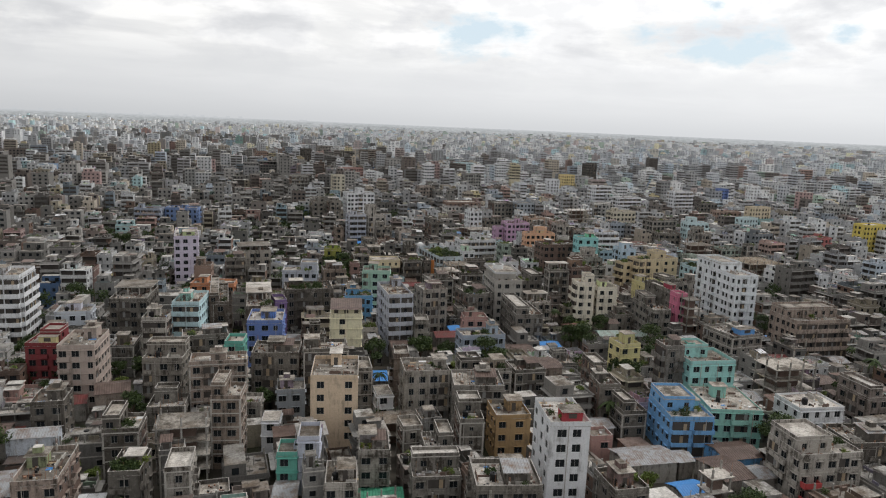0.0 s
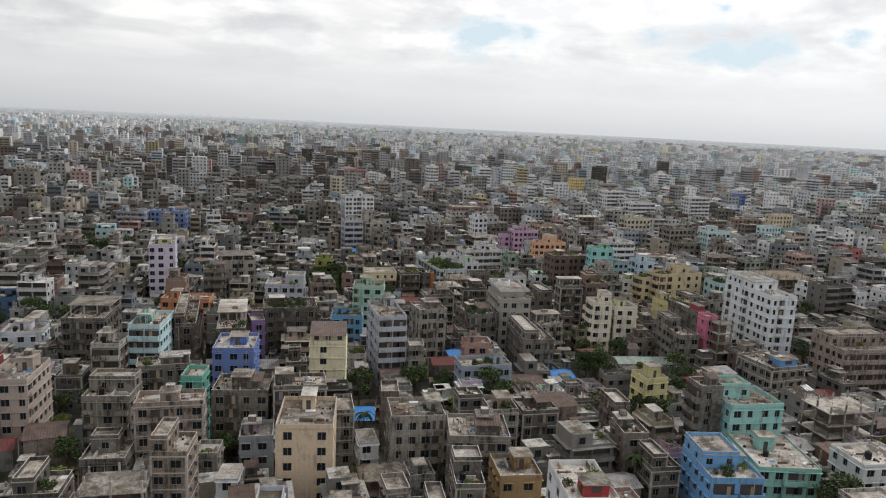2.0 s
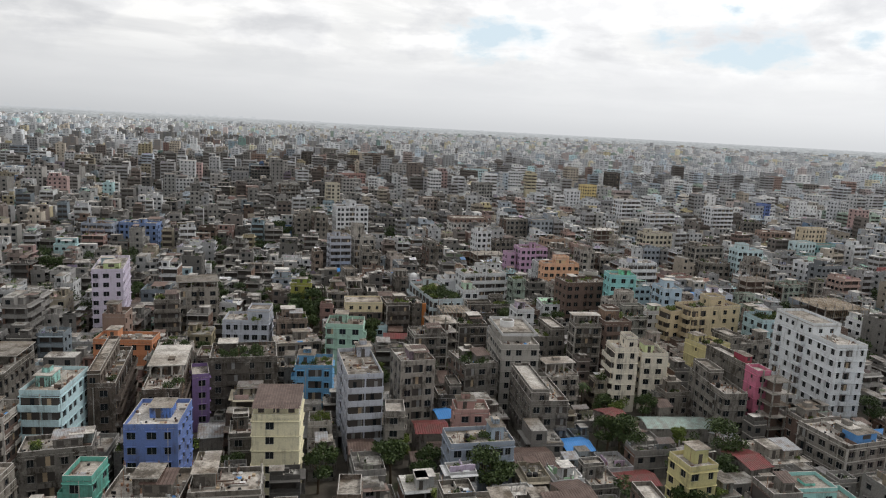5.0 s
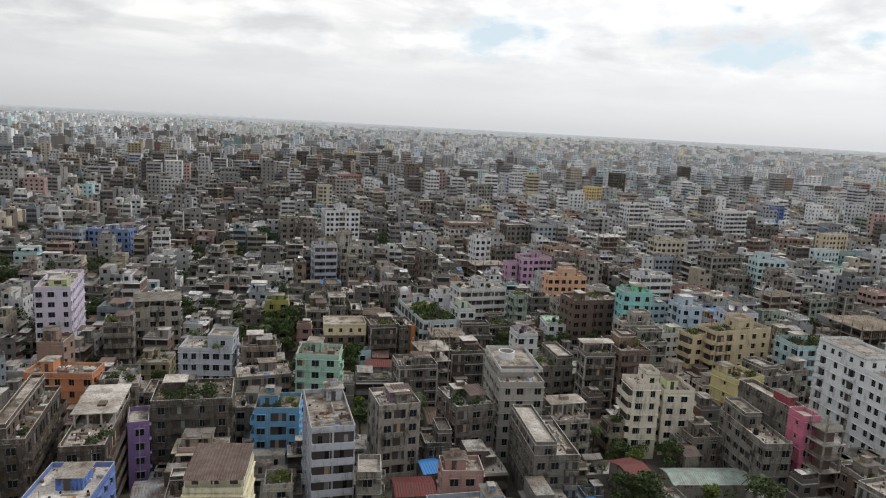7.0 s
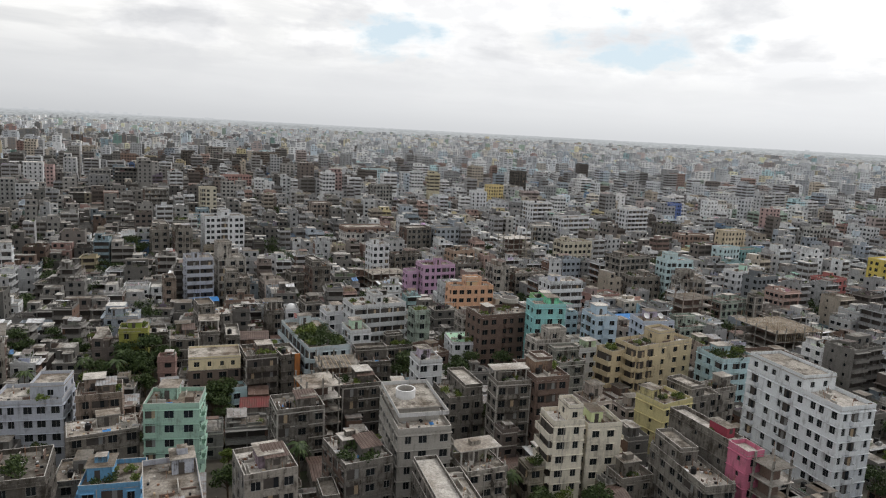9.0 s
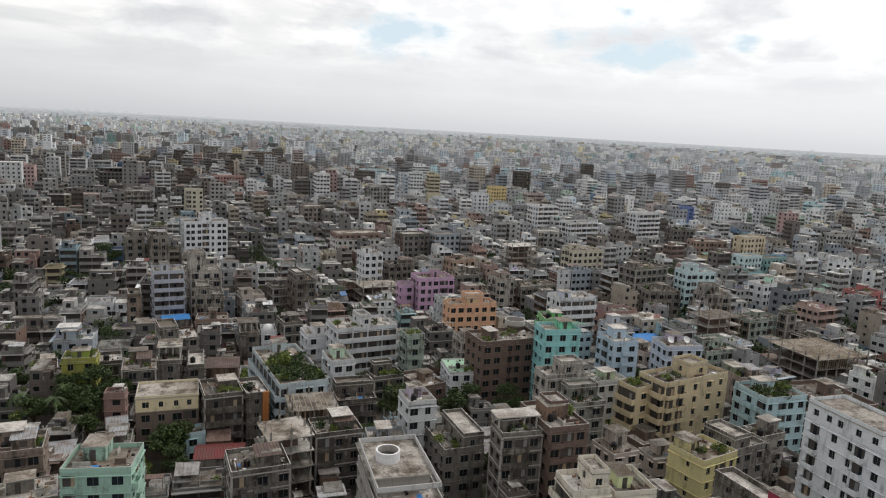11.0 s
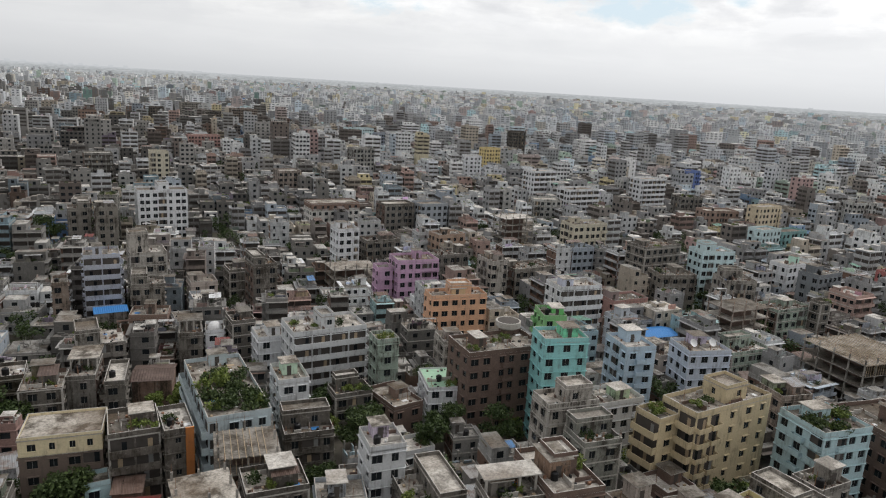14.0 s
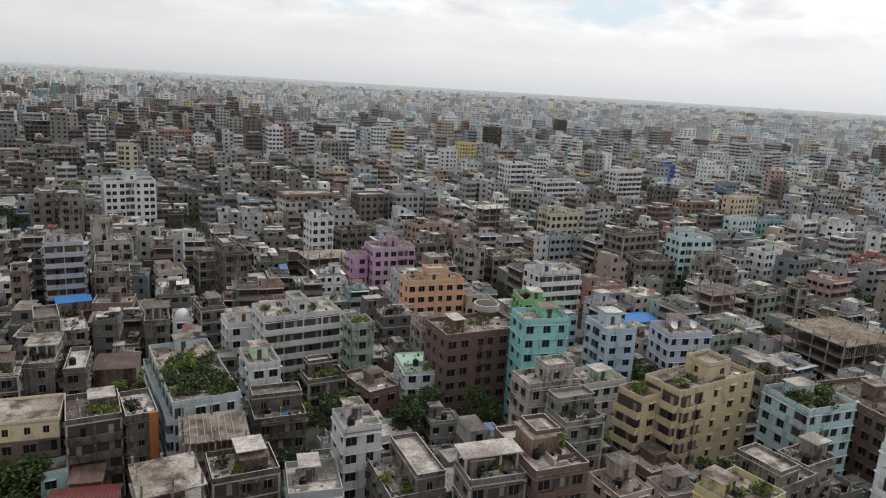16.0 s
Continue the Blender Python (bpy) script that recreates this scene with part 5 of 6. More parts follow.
landmark(0.6, 154.4, 4.0, 6.0, 2.53, -8.0, (0.72, 0.73, 0.75), stair=None, rail=0.15, seed=171)
landmark(4.4, 167.7, 6.8, 8.0, 2.94, -2.5, (0.46, 0.5, 0.54), seed=172)
landmark(29.0, 165.2, 4.2, 7.0, 2.53, 1.3, (0.72, 0.73, 0.75), stair=None, rail=0.15, seed=173)
landmark(33.9, 133.6, 6.1, 7.0, 2.61, -4.9, (0.46, 0.44, 0.41), mat='concrete', seed=174)
landmark(30.9, 141.8, 4.4, 6.0, 2.94, 2.0, (0.36, 0.34, 0.31), mat='concrete', seed=175)
shed(77.1, 125.5, 12.3, 8.0, 4.8, -1.5, 'tin_grey', (0.36, 0.34, 0.31))
landmark(65.4, 109.5, 7.2, 9.0, 2.61, -0.4, (0.36, 0.34, 0.31), garden=2, mat='concrete', seed=177)
shed(83.2, 112.6, 6.4, 6.0, 3.8, 3.4, 'tarp', (0.36, 0.34, 0.31))
shed(100.8, 124.0, 9.4, 8.0, 4.8, -1.7, 'tin_rust', (0.15, 0.4, 0.74))
frame_building(86.4, 109.4, 4.8, 3.4, 3, 3.2, (0.36, 0.34, 0.31))
landmark(85.8, 143.6, 6.3, 7.0, 2.61, -3.0, (0.36, 0.34, 0.31), mat='concrete', seed=181)
landmark(73.9, 136.0, 5.2, 5.0, 1.97, -3.1, (0.42, 0.24, 0.21), seed=182)
landmark(125.6, 114.9, 11.0, 10.2, 3.26, -7.7, (0.27, 0.25, 0.225), mat='concrete', seed=183)
landmark(83.4, 151.7, 5.6, 8.0, 3.9, -8.0, (0.27, 0.25, 0.225), mat='concrete', seed=184)
shed(18.7, 123.7, 8.4, 6.4, 2.8, -7.7, 'tin_green2', (0.36, 0.34, 0.31))
shed(2.5, 126.5, 4.2, 7.8, 3.8, -8.0, 'tin_grey', (0.36, 0.34, 0.31))
landmark(115.3, 296.9, 7.3, 6.0, 1.65, 8.0, (0.6, 0.61, 0.62), stair=None, seed=188)
landmark(117.8, 310.3, 7.4, 11.9, 2.61, 14.4, (0.27, 0.18, 0.14), mat='brick', seed=189)
landmark(106.6, 317.3, 8.5, 6.0, 2.94, 4.6, (0.36, 0.34, 0.31), garden=4, mat='concrete', seed=190)
landmark(92.7, 299.0, 9.3, 8.0, 3.58, -1.3, (0.27, 0.25, 0.225), tank=1, mat='concrete', seed=191)
shed(165.7, 267.0, 4.8, 4.9, 3.8, 3.2, 'tin_grey', (0.15, 0.4, 0.74))
landmark(155.3, 267.4, 7.0, 7.0, 2.29, 5.1, (0.27, 0.18, 0.14), mat='brick', seed=193)
landmark(153.4, 260.6, 6.7, 6.0, 2.53, -2.3, (0.5, 0.43, 0.38), rail=0.15, seed=194)
shed(31.3, 301.0, 5.9, 7.0, 4.8, 1.2, 'tin_grey', (0.36, 0.34, 0.31))
landmark(41.2, 294.3, 7.4, 7.0, 2.61, -2.1, (0.46, 0.44, 0.41), mat='concrete', seed=196)
shed(42.9, 312.9, 4.0, 6.0, 4.8, 5.0, 'tin_grey', (0.72, 0.73, 0.75))
landmark(59.4, 298.3, 4.0, 4.3, 2.29, 8.0, (0.46, 0.64, 0.68), seed=198)
landmark(23.1, 343.6, 6.0, 9.0, 2.61, 8.0, (0.29, 0.235, 0.2), mat='concrete', seed=199)
landmark(39.1, 341.4, 5.3, 8.0, 3.26, 4.3, (0.27, 0.25, 0.225), mat='concrete', seed=200)
landmark(44.9, 330.5, 8.0, 10.0, 3.81, -0.2, (0.36, 0.34, 0.31), rail=0.2, mat='concrete', seed=201)
landmark(137.6, 332.0, 6.6, 8.0, 4.23, -3.3, (0.46, 0.44, 0.41), mat='concrete', seed=202)
landmark(207.4, 358.5, 14.1, 8.0, 3.58, 3.9, (0.42, 0.24, 0.21), garden=2, seed=203)
shed(204.1, 336.2, 10.9, 8.0, 7.8, -0.3, 'tarp', (0.58, 0.62, 0.68))
landmark(196.8, 341.2, 7.4, 6.0, 3.9, 7.3, (0.58, 0.62, 0.68), seed=205)
landmark(193.0, 317.0, 10.1, 8.0, 3.26, 4.9, (0.5, 0.43, 0.38), seed=206)
landmark(195.2, 280.4, 7.8, 7.5, 4.87, -6.0, (0.36, 0.29, 0.25), garden=1, cover=1, mat='concrete', seed=207)
landmark(216.4, 315.9, 14.5, 8.0, 2.94, 1.6, (0.36, 0.46, 0.4), mat='concrete', seed=208)
landmark(166.5, 412.6, 14.0, 9.0, 4.55, 8.0, (0.46, 0.44, 0.41), mat='concrete', seed=209)
landmark(176.7, 387.0, 6.7, 10.0, 5.84, 4.9, (0.46, 0.44, 0.41), mat='concrete', seed=210)
landmark(187.2, 389.4, 18.2, 10.0, 4.55, 8.0, (0.36, 0.34, 0.31), mat='concrete', seed=211)
frame_building(217.9, 458.4, 15.8, 10.0, 6, 8.0, (0.36, 0.34, 0.31))
landmark(180.5, 445.6, 12.8, 9.0, 4.55, 8.0, (0.42, 0.29, 0.21), seed=213)
landmark(188.5, 490.8, 14.8, 10.0, 6.16, 8.0, (0.46, 0.5, 0.54), seed=214)
landmark(170.7, 491.6, 15.6, 10.0, 6.16, 8.0, (0.46, 0.44, 0.41), mat='concrete', seed=215)
landmark(148.8, 443.3, 14.7, 9.0, 4.23, 8.0, (0.36, 0.34, 0.31), mat='concrete', seed=216)
landmark(37.5, 493.8, 8.3, 9.0, 5.84, 8.0, (0.36, 0.34, 0.31), mat='concrete', seed=217)
landmark(48.3, 484.0, 8.1, 9.0, 6.48, 8.0, (0.36, 0.34, 0.31), mat='concrete', seed=218)
landmark(93.9, 345.0, 8.4, 8.0, 4.23, 5.6, (0.72, 0.73, 0.75), seed=219)
landmark(82.3, 358.4, 4.6, 7.0, 3.58, -2.9, (0.72, 0.73, 0.75), stair=None, dome=1, seed=220)
landmark(75.9, 357.4, 5.7, 9.0, 3.58, -1.2, (0.36, 0.34, 0.31), mat='concrete', seed=221)
landmark(75.4, 373.9, 5.6, 7.0, 3.18, 8.0, (0.72, 0.73, 0.75), stair=None, rail=0.15, seed=222)
landmark(80.5, 378.7, 4.8, 8.0, 4.23, 7.7, (0.46, 0.5, 0.54), seed=223)
landmark(88.7, 355.3, 5.9, 8.0, 4.55, 8.0, (0.36, 0.34, 0.31), mat='concrete', seed=224)
landmark(93.0, 411.8, 7.7, 8.0, 3.9, 8.0, (0.36, 0.34, 0.31), mat='concrete', seed=225)
landmark(80.5, 399.0, 8.0, 8.0, 3.9, 7.7, (0.5, 0.43, 0.38), seed=226)
landmark(43.5, 395.0, 4.0, 8.0, 4.87, 6.2, (0.29, 0.235, 0.2), mat='concrete', seed=227)
shed(54.2, 392.8, 8.4, 6.0, 6.8, 8.0, 'tarp', (0.36, 0.34, 0.31))
landmark(-1.2, 973.2, 16.3, 14.0, 9.39, 8.0, (0.27, 0.18, 0.14), seed=229)
landmark(64.0, 1059.4, 15.1, 12.0, 10.03, 8.0, (0.27, 0.25, 0.225), mat='concrete', seed=230)
landmark(122.8, 1051.3, 19.0, 14.0, 9.39, 8.0, (0.27, 0.25, 0.225), mat='concrete', seed=231)
landmark(156.2, 1084.9, 31.9, 16.0, 10.03, 8.0, (0.29, 0.235, 0.2), mat='concrete', seed=232)
landmark(228.6, 1346.4, 26.3, 14.0, 9.39, 8.0, (0.58, 0.53, 0.41), seed=233)
landmark(253.2, 902.1, 32.3, 14.0, 8.1, 8.0, (0.56, 0.72, 0.75), seed=234)
landmark(271.1, 841.9, 31.9, 14.0, 8.1, 8.0, (0.3, 0.35, 0.43), seed=235)
landmark(96.1, 837.6, 27.8, 12.0, 6.16, 8.0, (0.42, 0.24, 0.21), seed=236)
landmark(67.5, 645.4, 10.6, 10.0, 8.1, 8.0, (0.58, 0.53, 0.41), seed=237)
landmark(102.2, 1244.9, 28.0, 14.0, 9.39, 8.0, (0.46, 0.44, 0.41), mat='concrete', seed=238)
landmark(404.2, 813.7, 14.5, 12.0, 10.68, 8.0, (0.27, 0.25, 0.225), mat='concrete', seed=239)
landmark(285.5, 555.1, 16.6, 12.0, 8.74, 8.0, (0.72, 0.73, 0.75), sides='bwww', seed=240)
landmark(353.0, 536.6, 18.8, 12.0, 8.1, 8.0, (0.72, 0.73, 0.75), sides='bwww', seed=241)
landmark(369.0, 351.0, 17.5, 10.0, 7.6, 6.0, (0.72, 0.57, 0.10), seed=242)
landmark(331.0, 352.0, 14.0, 9.0, 5.0, 4.0, (0.46, 0.15, 0.14), garden=2, seed=248)
landmark(1149.4, 1232.0, 36.0, 14.0, 8.1, 8.0, (0.72, 0.73, 0.75), seed=243)
landmark(437.2, 595.3, 14.5, 10.0, 7.45, 8.0, (0.13, 0.21, 0.5), seed=244)
landmark(290.1, 520.7, 21.8, 12.0, 6.81, 8.0, (0.72, 0.73, 0.75), sides='bwww', seed=245)
landmark(47.4, 508.4, 7.8, 11.0, 6.81, -1.5, (0.4, 0.41, 0.38), mat='concrete', garden=3, seed=260)
landmark(37.2, 510.6, 6.4, 11.0, 6.16, -2.2, (0.42, 0.42, 0.41), mat='concrete', seed=261)
landmark(30.7, 649.7, 15.6, 11.0, 7.45, 10, (0.44, 0.44, 0.42), sides='bwww', mat='concrete', seed=262)
landmark(137.0, 591.2, 13.7, 11.0, 6.81, 10, (0.38, 0.33, 0.3), mat='concrete', seed=263)
landmark(201.9, 671.4, 16.7, 11.0, 8.74, 10, (0.46, 0.47, 0.46), mat='concrete', seed=264)
landmark(266.4, 519.2, 16.2, 11.0, 5.19, -10, (0.52, 0.52, 0.5), mat='concrete', seed=265)
landmark(357.1, 506.0, 14.2, 11.0, 6.16, -10, (0.46, 0.45, 0.43), mat='concrete', garden=3, seed=266)
landmark(357.1, 484.1, 20.6, 11.0, 4.87, -10, (0.36, 0.25, 0.2), seed=267)
landmark(455.4, 470.8, 16.3, 11.0, 6.81, -10, (0.52, 0.52, 0.5), mat='concrete', seed=268)
landmark(633.0, 741.5, 29.5, 11.0, 8.74, -0.0, (0.74, 0.75, 0.76), sides='bwww', seed=269)
landmark(328.6, 716.2, 14.4, 11.0, 8.1, 10, (0.72, 0.56, 0.24), seed=270)
landmark(290.8, 674.0, 13.1, 11.0, 7.45, -8.3, (0.72, 0.73, 0.75), seed=271)
landmark(-56.6, 470.8, 19.7, 10.0, 5.19, -10, (0.16, 0.25, 0.47), seed=275)
landmark(-74.2, 466.9, 15.7, 10.0, 5.19, -10, (0.3, 0.34, 0.42), sides='bwww', seed=276)
landmark(-22.8, 448.8, 7.6, 10.0, 5.52, 5.6, (0.66, 0.67, 0.68), sides='bwww', seed=277)

# ---- trees in yards and lanes ----
tree_at(103.9, 211.6, 1.2, 0)
tree_at(106.6, 207.1, 1.1, 2)
tree_at(105.9, 180.9, 1.2, 1)
tree_at(106.2, 176.8, 1.1, 0)
tree_at(123.3, 211.6, 0.9, 3)
tree_at(127.8, 199.5, 1.2, 2)
tree_at(131.9, 209.2, 1.0, 9)
tree_at(34.0, 203.5, 1.2, 0)
tree_at(53.3, 215.1, 1.0, 3)
tree_at(49.2, 211.8, 0.9, 1)
tree_at(55.1, 200.1, 0.9, 0)
tree_at(67.8, 193.1, 1.2, 2)
tree_at(71.7, 196.6, 1.0, 0)
tree_at(-58.2, 200.3, 1.1, 1)
tree_at(-55.0, 203.8, 1.0, 0)
tree_at(-50.9, 199.5, 0.9, 2)
tree_at(108.6, 185.3, 1.0, 0)
tree_at(85.3, 150.0, 1.0, 9)
tree_at(134.6, 140.2, 1.0, 9)
tree_at(97.6, 176.9, 1.0, 9)
tree_at(80.0, 121.0, 0.8, 3)
tree_at(112.9, 231.6, 1.0, 1)
tree_at(122.3, 227.5, 1.0, 0)
tree_at(115.3, 229.1, 0.9, 3)
tree_at(34.3, 332.3, 1.1, 2)
tree_at(38.3, 322.3, 1.1, 0)
tree_at(56.3, 310.1, 1.2, 1)
tree_at(53.9, 307.1, 1.0, 2)
tree_at(-28.2, 360.5, 1.1, 0)
tree_at(7.6, 332.4, 1.0, 2)
tree_at(9.8, 319.8, 1.0, 9)
tree_at(-40.2, 317.5, 1.0, 1)
tree_at(104.0, 321.8, 1.1, 0)
tree_at(110.2, 330.5, 1.0, 1)
tree_at(132.2, 325.7, 1.0, 2)
tree_at(-68.7, 401.2, 1.3, 0)
tree_at(-66.8, 386.2, 1.2, 1)
tree_at(-28.6, 348.4, 0.9, 2)
tree_at(40.2, 328.7, 1.3, 2)
tree_at(34.3, 323.9, 1.3, 0)
tree_at(31.4, 321.5, 1.1, 9)
tree_at(32.5, 329.6, 1.1, 9)
tree_at(36.7, 329.3, 1.2, 1)
tree_at(54.6, 297.4, 1.3, 1)
tree_at(57.7, 299.7, 1.2, 0)
tree_at(110.1, 308.2, 1.3, 0)
tree_at(107.7, 304.5, 1.1, 2)
tree_at(114.8, 317.7, 1.0, 1)
tree_at(123.8, 302.9, 1.2, 0)
tree_at(128.4, 306.2, 1.0, 2)
tree_at(141.4, 302.0, 0.9, 1)
tree_at(167.3, 263.5, 1.2, 0)
tree_at(173.7, 265.4, 1.1, 3)
tree_at(164.6, 263.6, 1.0, 1)
tree_at(111.4, 327.6, 0.9, 2)
tree_at(122.1, 301.4, 1.1, 1)
tree_at(172.3, 259.7, 1.1, 0)
tree_at(70.2, 335.7, 0.9, 3)
tree_at(189.9, 269.5, 1.0, 9)
tree_at(232.7, 349.5, 1.0, 0)
tree_at(140.3, 423.5, 0.9, 1)
tree_at(151.4, 446.1, 0.8, 2)
tree_at(196.2, 410.7, 1.0, 0)
tree_at(189.5, 404.3, 0.9, 9)
tree_at(132.8, 529.5, 1.4, 1)
tree_at(30.4, 496.3, 1.5, 2)
tree_at(170.9, 488.1, 1.0, 0)
tree_at(191.0, 287.6, 0.9, 2)
tree_at(342.0, 369.4, 1.2, 0)
tree_at(336.0, 359.9, 1.1, 2)
tree_at(86.7, 466.0, 1.0, 1)
tree_at(37.2, 477.8, 1.2, 0)
tree_at(-49.9, 186.3, 1.0, 0)
tree_at(-36.9, 148.2, 0.7, 3)
tree_at(-32.3, 143.7, 0.7, 3)
tree_at(-37.8, 187.5, 0.8, 3)
tree_at(105.1, 315.1, 0.9, 3)
tree_at(185.2, 289.7, 0.8, 3)
tree_at(3.4, 349.7, 1.1, 2)
tree_at(13.0, 321.7, 0.9, 1)
tree_at(43.4, 329.9, 1.2, 0)
tree_at(69.9, 258.4, 1.1, 9)
tree_at(-21.4, 457.7, 1.0, 1)
tree_at(78.4, 265.2, 0.9, 3)
tree_at(22.3, 326.8, 1.0, 9)
tree_at(26.9, 323.3, 1.1, 0)
tree_at(112.9, 312.4, 0.9, 1)
tree_at(137.1, 299.1, 1.1, 2)
tree_at(99.1, 292.9, 1.1, 1)
tree_at(75.6, 335.1, 1.2, 3)
tree_at(89.9, 322.8, 1.0, 2)
tree_at(259.3, 349.2, 1.1, 9)
tree_at(337.6, 375.9, 0.9, 0)
tree_at(117.2, 283.6, 1.2, 2)
tree_at(49.7, 205.3, 1.2, 0)
tree_at(103.2, 215.3, 0.9, 9)
tree_at(107.2, 211.5, 1.2, 0)
tree_at(122.2, 192.2, 1.1, 1)
tree_at(-67.5, 272.4, 0.9, 0)
tree_at(-63.7, 278.4, 1.2, 2)
tree_at(-27.9, 297.4, 1.0, 1)
tree_at(-97.8, 425.4, 1.1, 0)
tree_at(33.3, 492.7, 0.9, 3)
tree_at(45.2, 508.8, 1.2, 2)
tree_at(-69.3, 429.6, 1.0, 9)
tree_at(-76.4, 412.9, 1.1, 0)
tree_at(11.9, 357.0, 0.9, 2)
tree_at(19.2, 344.9, 1.2, 1)
tree_at(37.8, 510.8, 1.0, 0)
tree_at(-22.4, 357.7, 1.1, 3)

# ---- the rest of the city ----
EYES = [(0, 0), (14, 53), (31, 105), (52, 150), (75, 183)]


def reach(x, y):
    """How near the flight comes to a place while it is still ahead and below."""
    far = [math.hypot(x - a, y - b) for a, b in EYES]
    ahead = [r for r in far if r > 100]
    return min(ahead) if ahead else 100.0


def seen_from_air(x, y, margin=0.0):
    for a, b in EYES:
        dx, dy = x - a, y - b
        az = math.degrees(math.atan2(dx, dy))
        if -22 - margin < az < 62 + margin and math.hypot(dx, dy) > 100:
            return True
    return False


def lots(rng, x0, x1, y0, y1, depth, width, keep):
    """Rows of house plots along lanes; yields x, y, w, d, yaw in degrees."""
    y = y0
    while y < y1:
        d = rng.uniform(*depth)
        x = x0 + rng.uniform(0, 6)
        while x < x1:
            w = rng.uniform(*width)
            if keep(x + w / 2, y + d / 2):
                swirl = 7 * math.sin(x * 0.011 + 1.3) * math.cos(y * 0.009) + rng.uniform(-2.5, 2.5)
                dd = d * rng.uniform(0.82, 1.0)
                yield x, y + rng.uniform(-1.0, d - dd + 0.6), w, dd, swirl
            x += w + rng.choice((0.2, 0.4, 0.6, 0.9, 1.2, 2.4))
        y += d + rng.choice((0.5, 0.9, 1.8, 3.2))


# wall colours lightened with distance, haze painted in: farthest districts, then middle ones
FAR_HAZED = [((0.66, 0.68, 0.71), 20), ((0.56, 0.58, 0.61), 12), ((0.74, 0.76, 0.78), 22), ((0.87, 0.88, 0.89), 24), ((0.46, 0.47, 0.48), 6), ((0.74, 0.70, 0.63), 8),
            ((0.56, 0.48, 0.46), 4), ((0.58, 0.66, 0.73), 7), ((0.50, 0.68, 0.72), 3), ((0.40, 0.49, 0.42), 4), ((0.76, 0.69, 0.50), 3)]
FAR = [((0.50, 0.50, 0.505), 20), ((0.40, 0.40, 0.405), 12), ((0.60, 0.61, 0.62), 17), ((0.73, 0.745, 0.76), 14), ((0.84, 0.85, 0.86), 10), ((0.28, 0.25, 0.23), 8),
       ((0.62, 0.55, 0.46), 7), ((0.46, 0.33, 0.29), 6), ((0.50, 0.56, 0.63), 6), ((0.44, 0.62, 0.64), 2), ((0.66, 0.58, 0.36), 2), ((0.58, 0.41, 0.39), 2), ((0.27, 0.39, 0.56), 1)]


def pick(rng, palette=PALETTE):
    r = rng.uniform(0, sum(w for _, w in palette))
    for c, w in palette:
        r -= w
        if r <= 0:
            break
    # the farthest palette is brightened further for its painted haze
    k = rng.uniform(0.66, 1.3) if palette is FAR_HAZED else rng.uniform(0.55, 1.06)
    return tuple(min(0.88, v * k) for v in c)


def lightness(x, y):
    """The share of paler houses: few to the north, more east, as painted haze."""
    az = math.degrees(math.atan2(x - 40, y - 90))
    return max(0.2, min(0.95, (az + 6) / 28))


def near_house(rng, x, y, w, d, floors, yaw, colour):
    mat = "paint" if max(colour) - min(colour) > 0.1 or max(colour) > 0.5 else "concrete"
    stepped = rng.random() < 0.35 and min(w, d) > 6.5
    sides = "".join(rng.choice("wwwwsb") if i in (0, 3) else rng.choice("wws") for i in range(4))
    root = building(x, y, w, d, floors, yaw, colour, sides, mat, False, (rng.random(), rng.random()) if rng.random() < 0.7 and w > 5 and not stepped else None,
                    rng.random() < 0.6, rng.choice((0.0, 0.5, 0.9, 0.9)), rng.choice((0, 0, 0, 0, 3)) if w > 6 else 0, ledge=floors > 2 and rng.random() < 0.5, seed=int(x),
                    upper=[rng.choice(((0, 0.4, 1, 1, 1), (0.4, 0, 1, 1, 1), (0, 0, 0.6, 1, 1), (0, 0.55, 0.7, 1, 1)))] if stepped else ())
    if min(w, d) > 3.6:
        rubble(root, rng, w, d, floors * FLOOR + 0.004, int(min(70, w * d * 0.5)))
    if rng.random() < 0.3:
        roof_room(root, rng, w * rng.uniform(0.05, 0.4), d * rng.uniform(0.05, 0.3), floors * FLOOR + 0.004, w * rng.uniform(0.3, 0.5), d * rng.uniform(0.3, 0.5), mat, colour)
    return root


BARE_BRICK = (0.20, 0.125, 0.095)
SHEET_TONES = [(0.17, 0.115, 0.095), (0.12, 0.08, 0.066), (0.30, 0.29, 0.28), (0.20, 0.185, 0.175), (0.44, 0.44, 0.44), (0.10, 0.082, 0.075), (0.20, 0.15, 0.13),
               (0.62, 0.63, 0.64), (0.20, 0.06, 0.055), (0.10, 0.22, 0.42), (0.12, 0.26, 0.20)]
SHEET_SHARE = [9, 8, 6, 7, 5, 7, 7, 3, 1, 1, 1]


def sheet_roof(g, rng, x, y, z, w, d, rise, posts):
    """A sloping corrugated sheet, on posts or on walls."""
    old = g.ink
    g.ink = (*rng.choices(SHEET_TONES, SHEET_SHARE)[0], rng.random())
    za, zb = (z, z + rise) if rng.random() < 0.5 else (z + rise, z)
    n = 3
    for i in range(n):
        xa, xb = x + w * i / n, x + w * (i + 1) / n - 0.05
        lift = rng.uniform(0.0, 0.12)
        g.quad((xa, y, za + lift), (xb, y, za + lift), (xb, y + d, zb + lift), (xa, y + d, zb + lift), "far_tin")
        g.quad((xa, y, za + lift - 0.08), (xb, y, za + lift - 0.08), (xb, y, za + lift), (xa, y, za + lift), "far_tin")
    g.ink = old
    if posts:
        for px, py, pz in ((x + 0.1, y + 0.1, za), (x + w - 0.2, y + 0.1, za), (x + 0.1, y + d - 0.2, zb), (x + w - 0.2, y + d - 0.2, zb)):
            g.box(px, py, z - posts, px + 0.12, py + 0.12, pz, "far_wall", bottom=False)


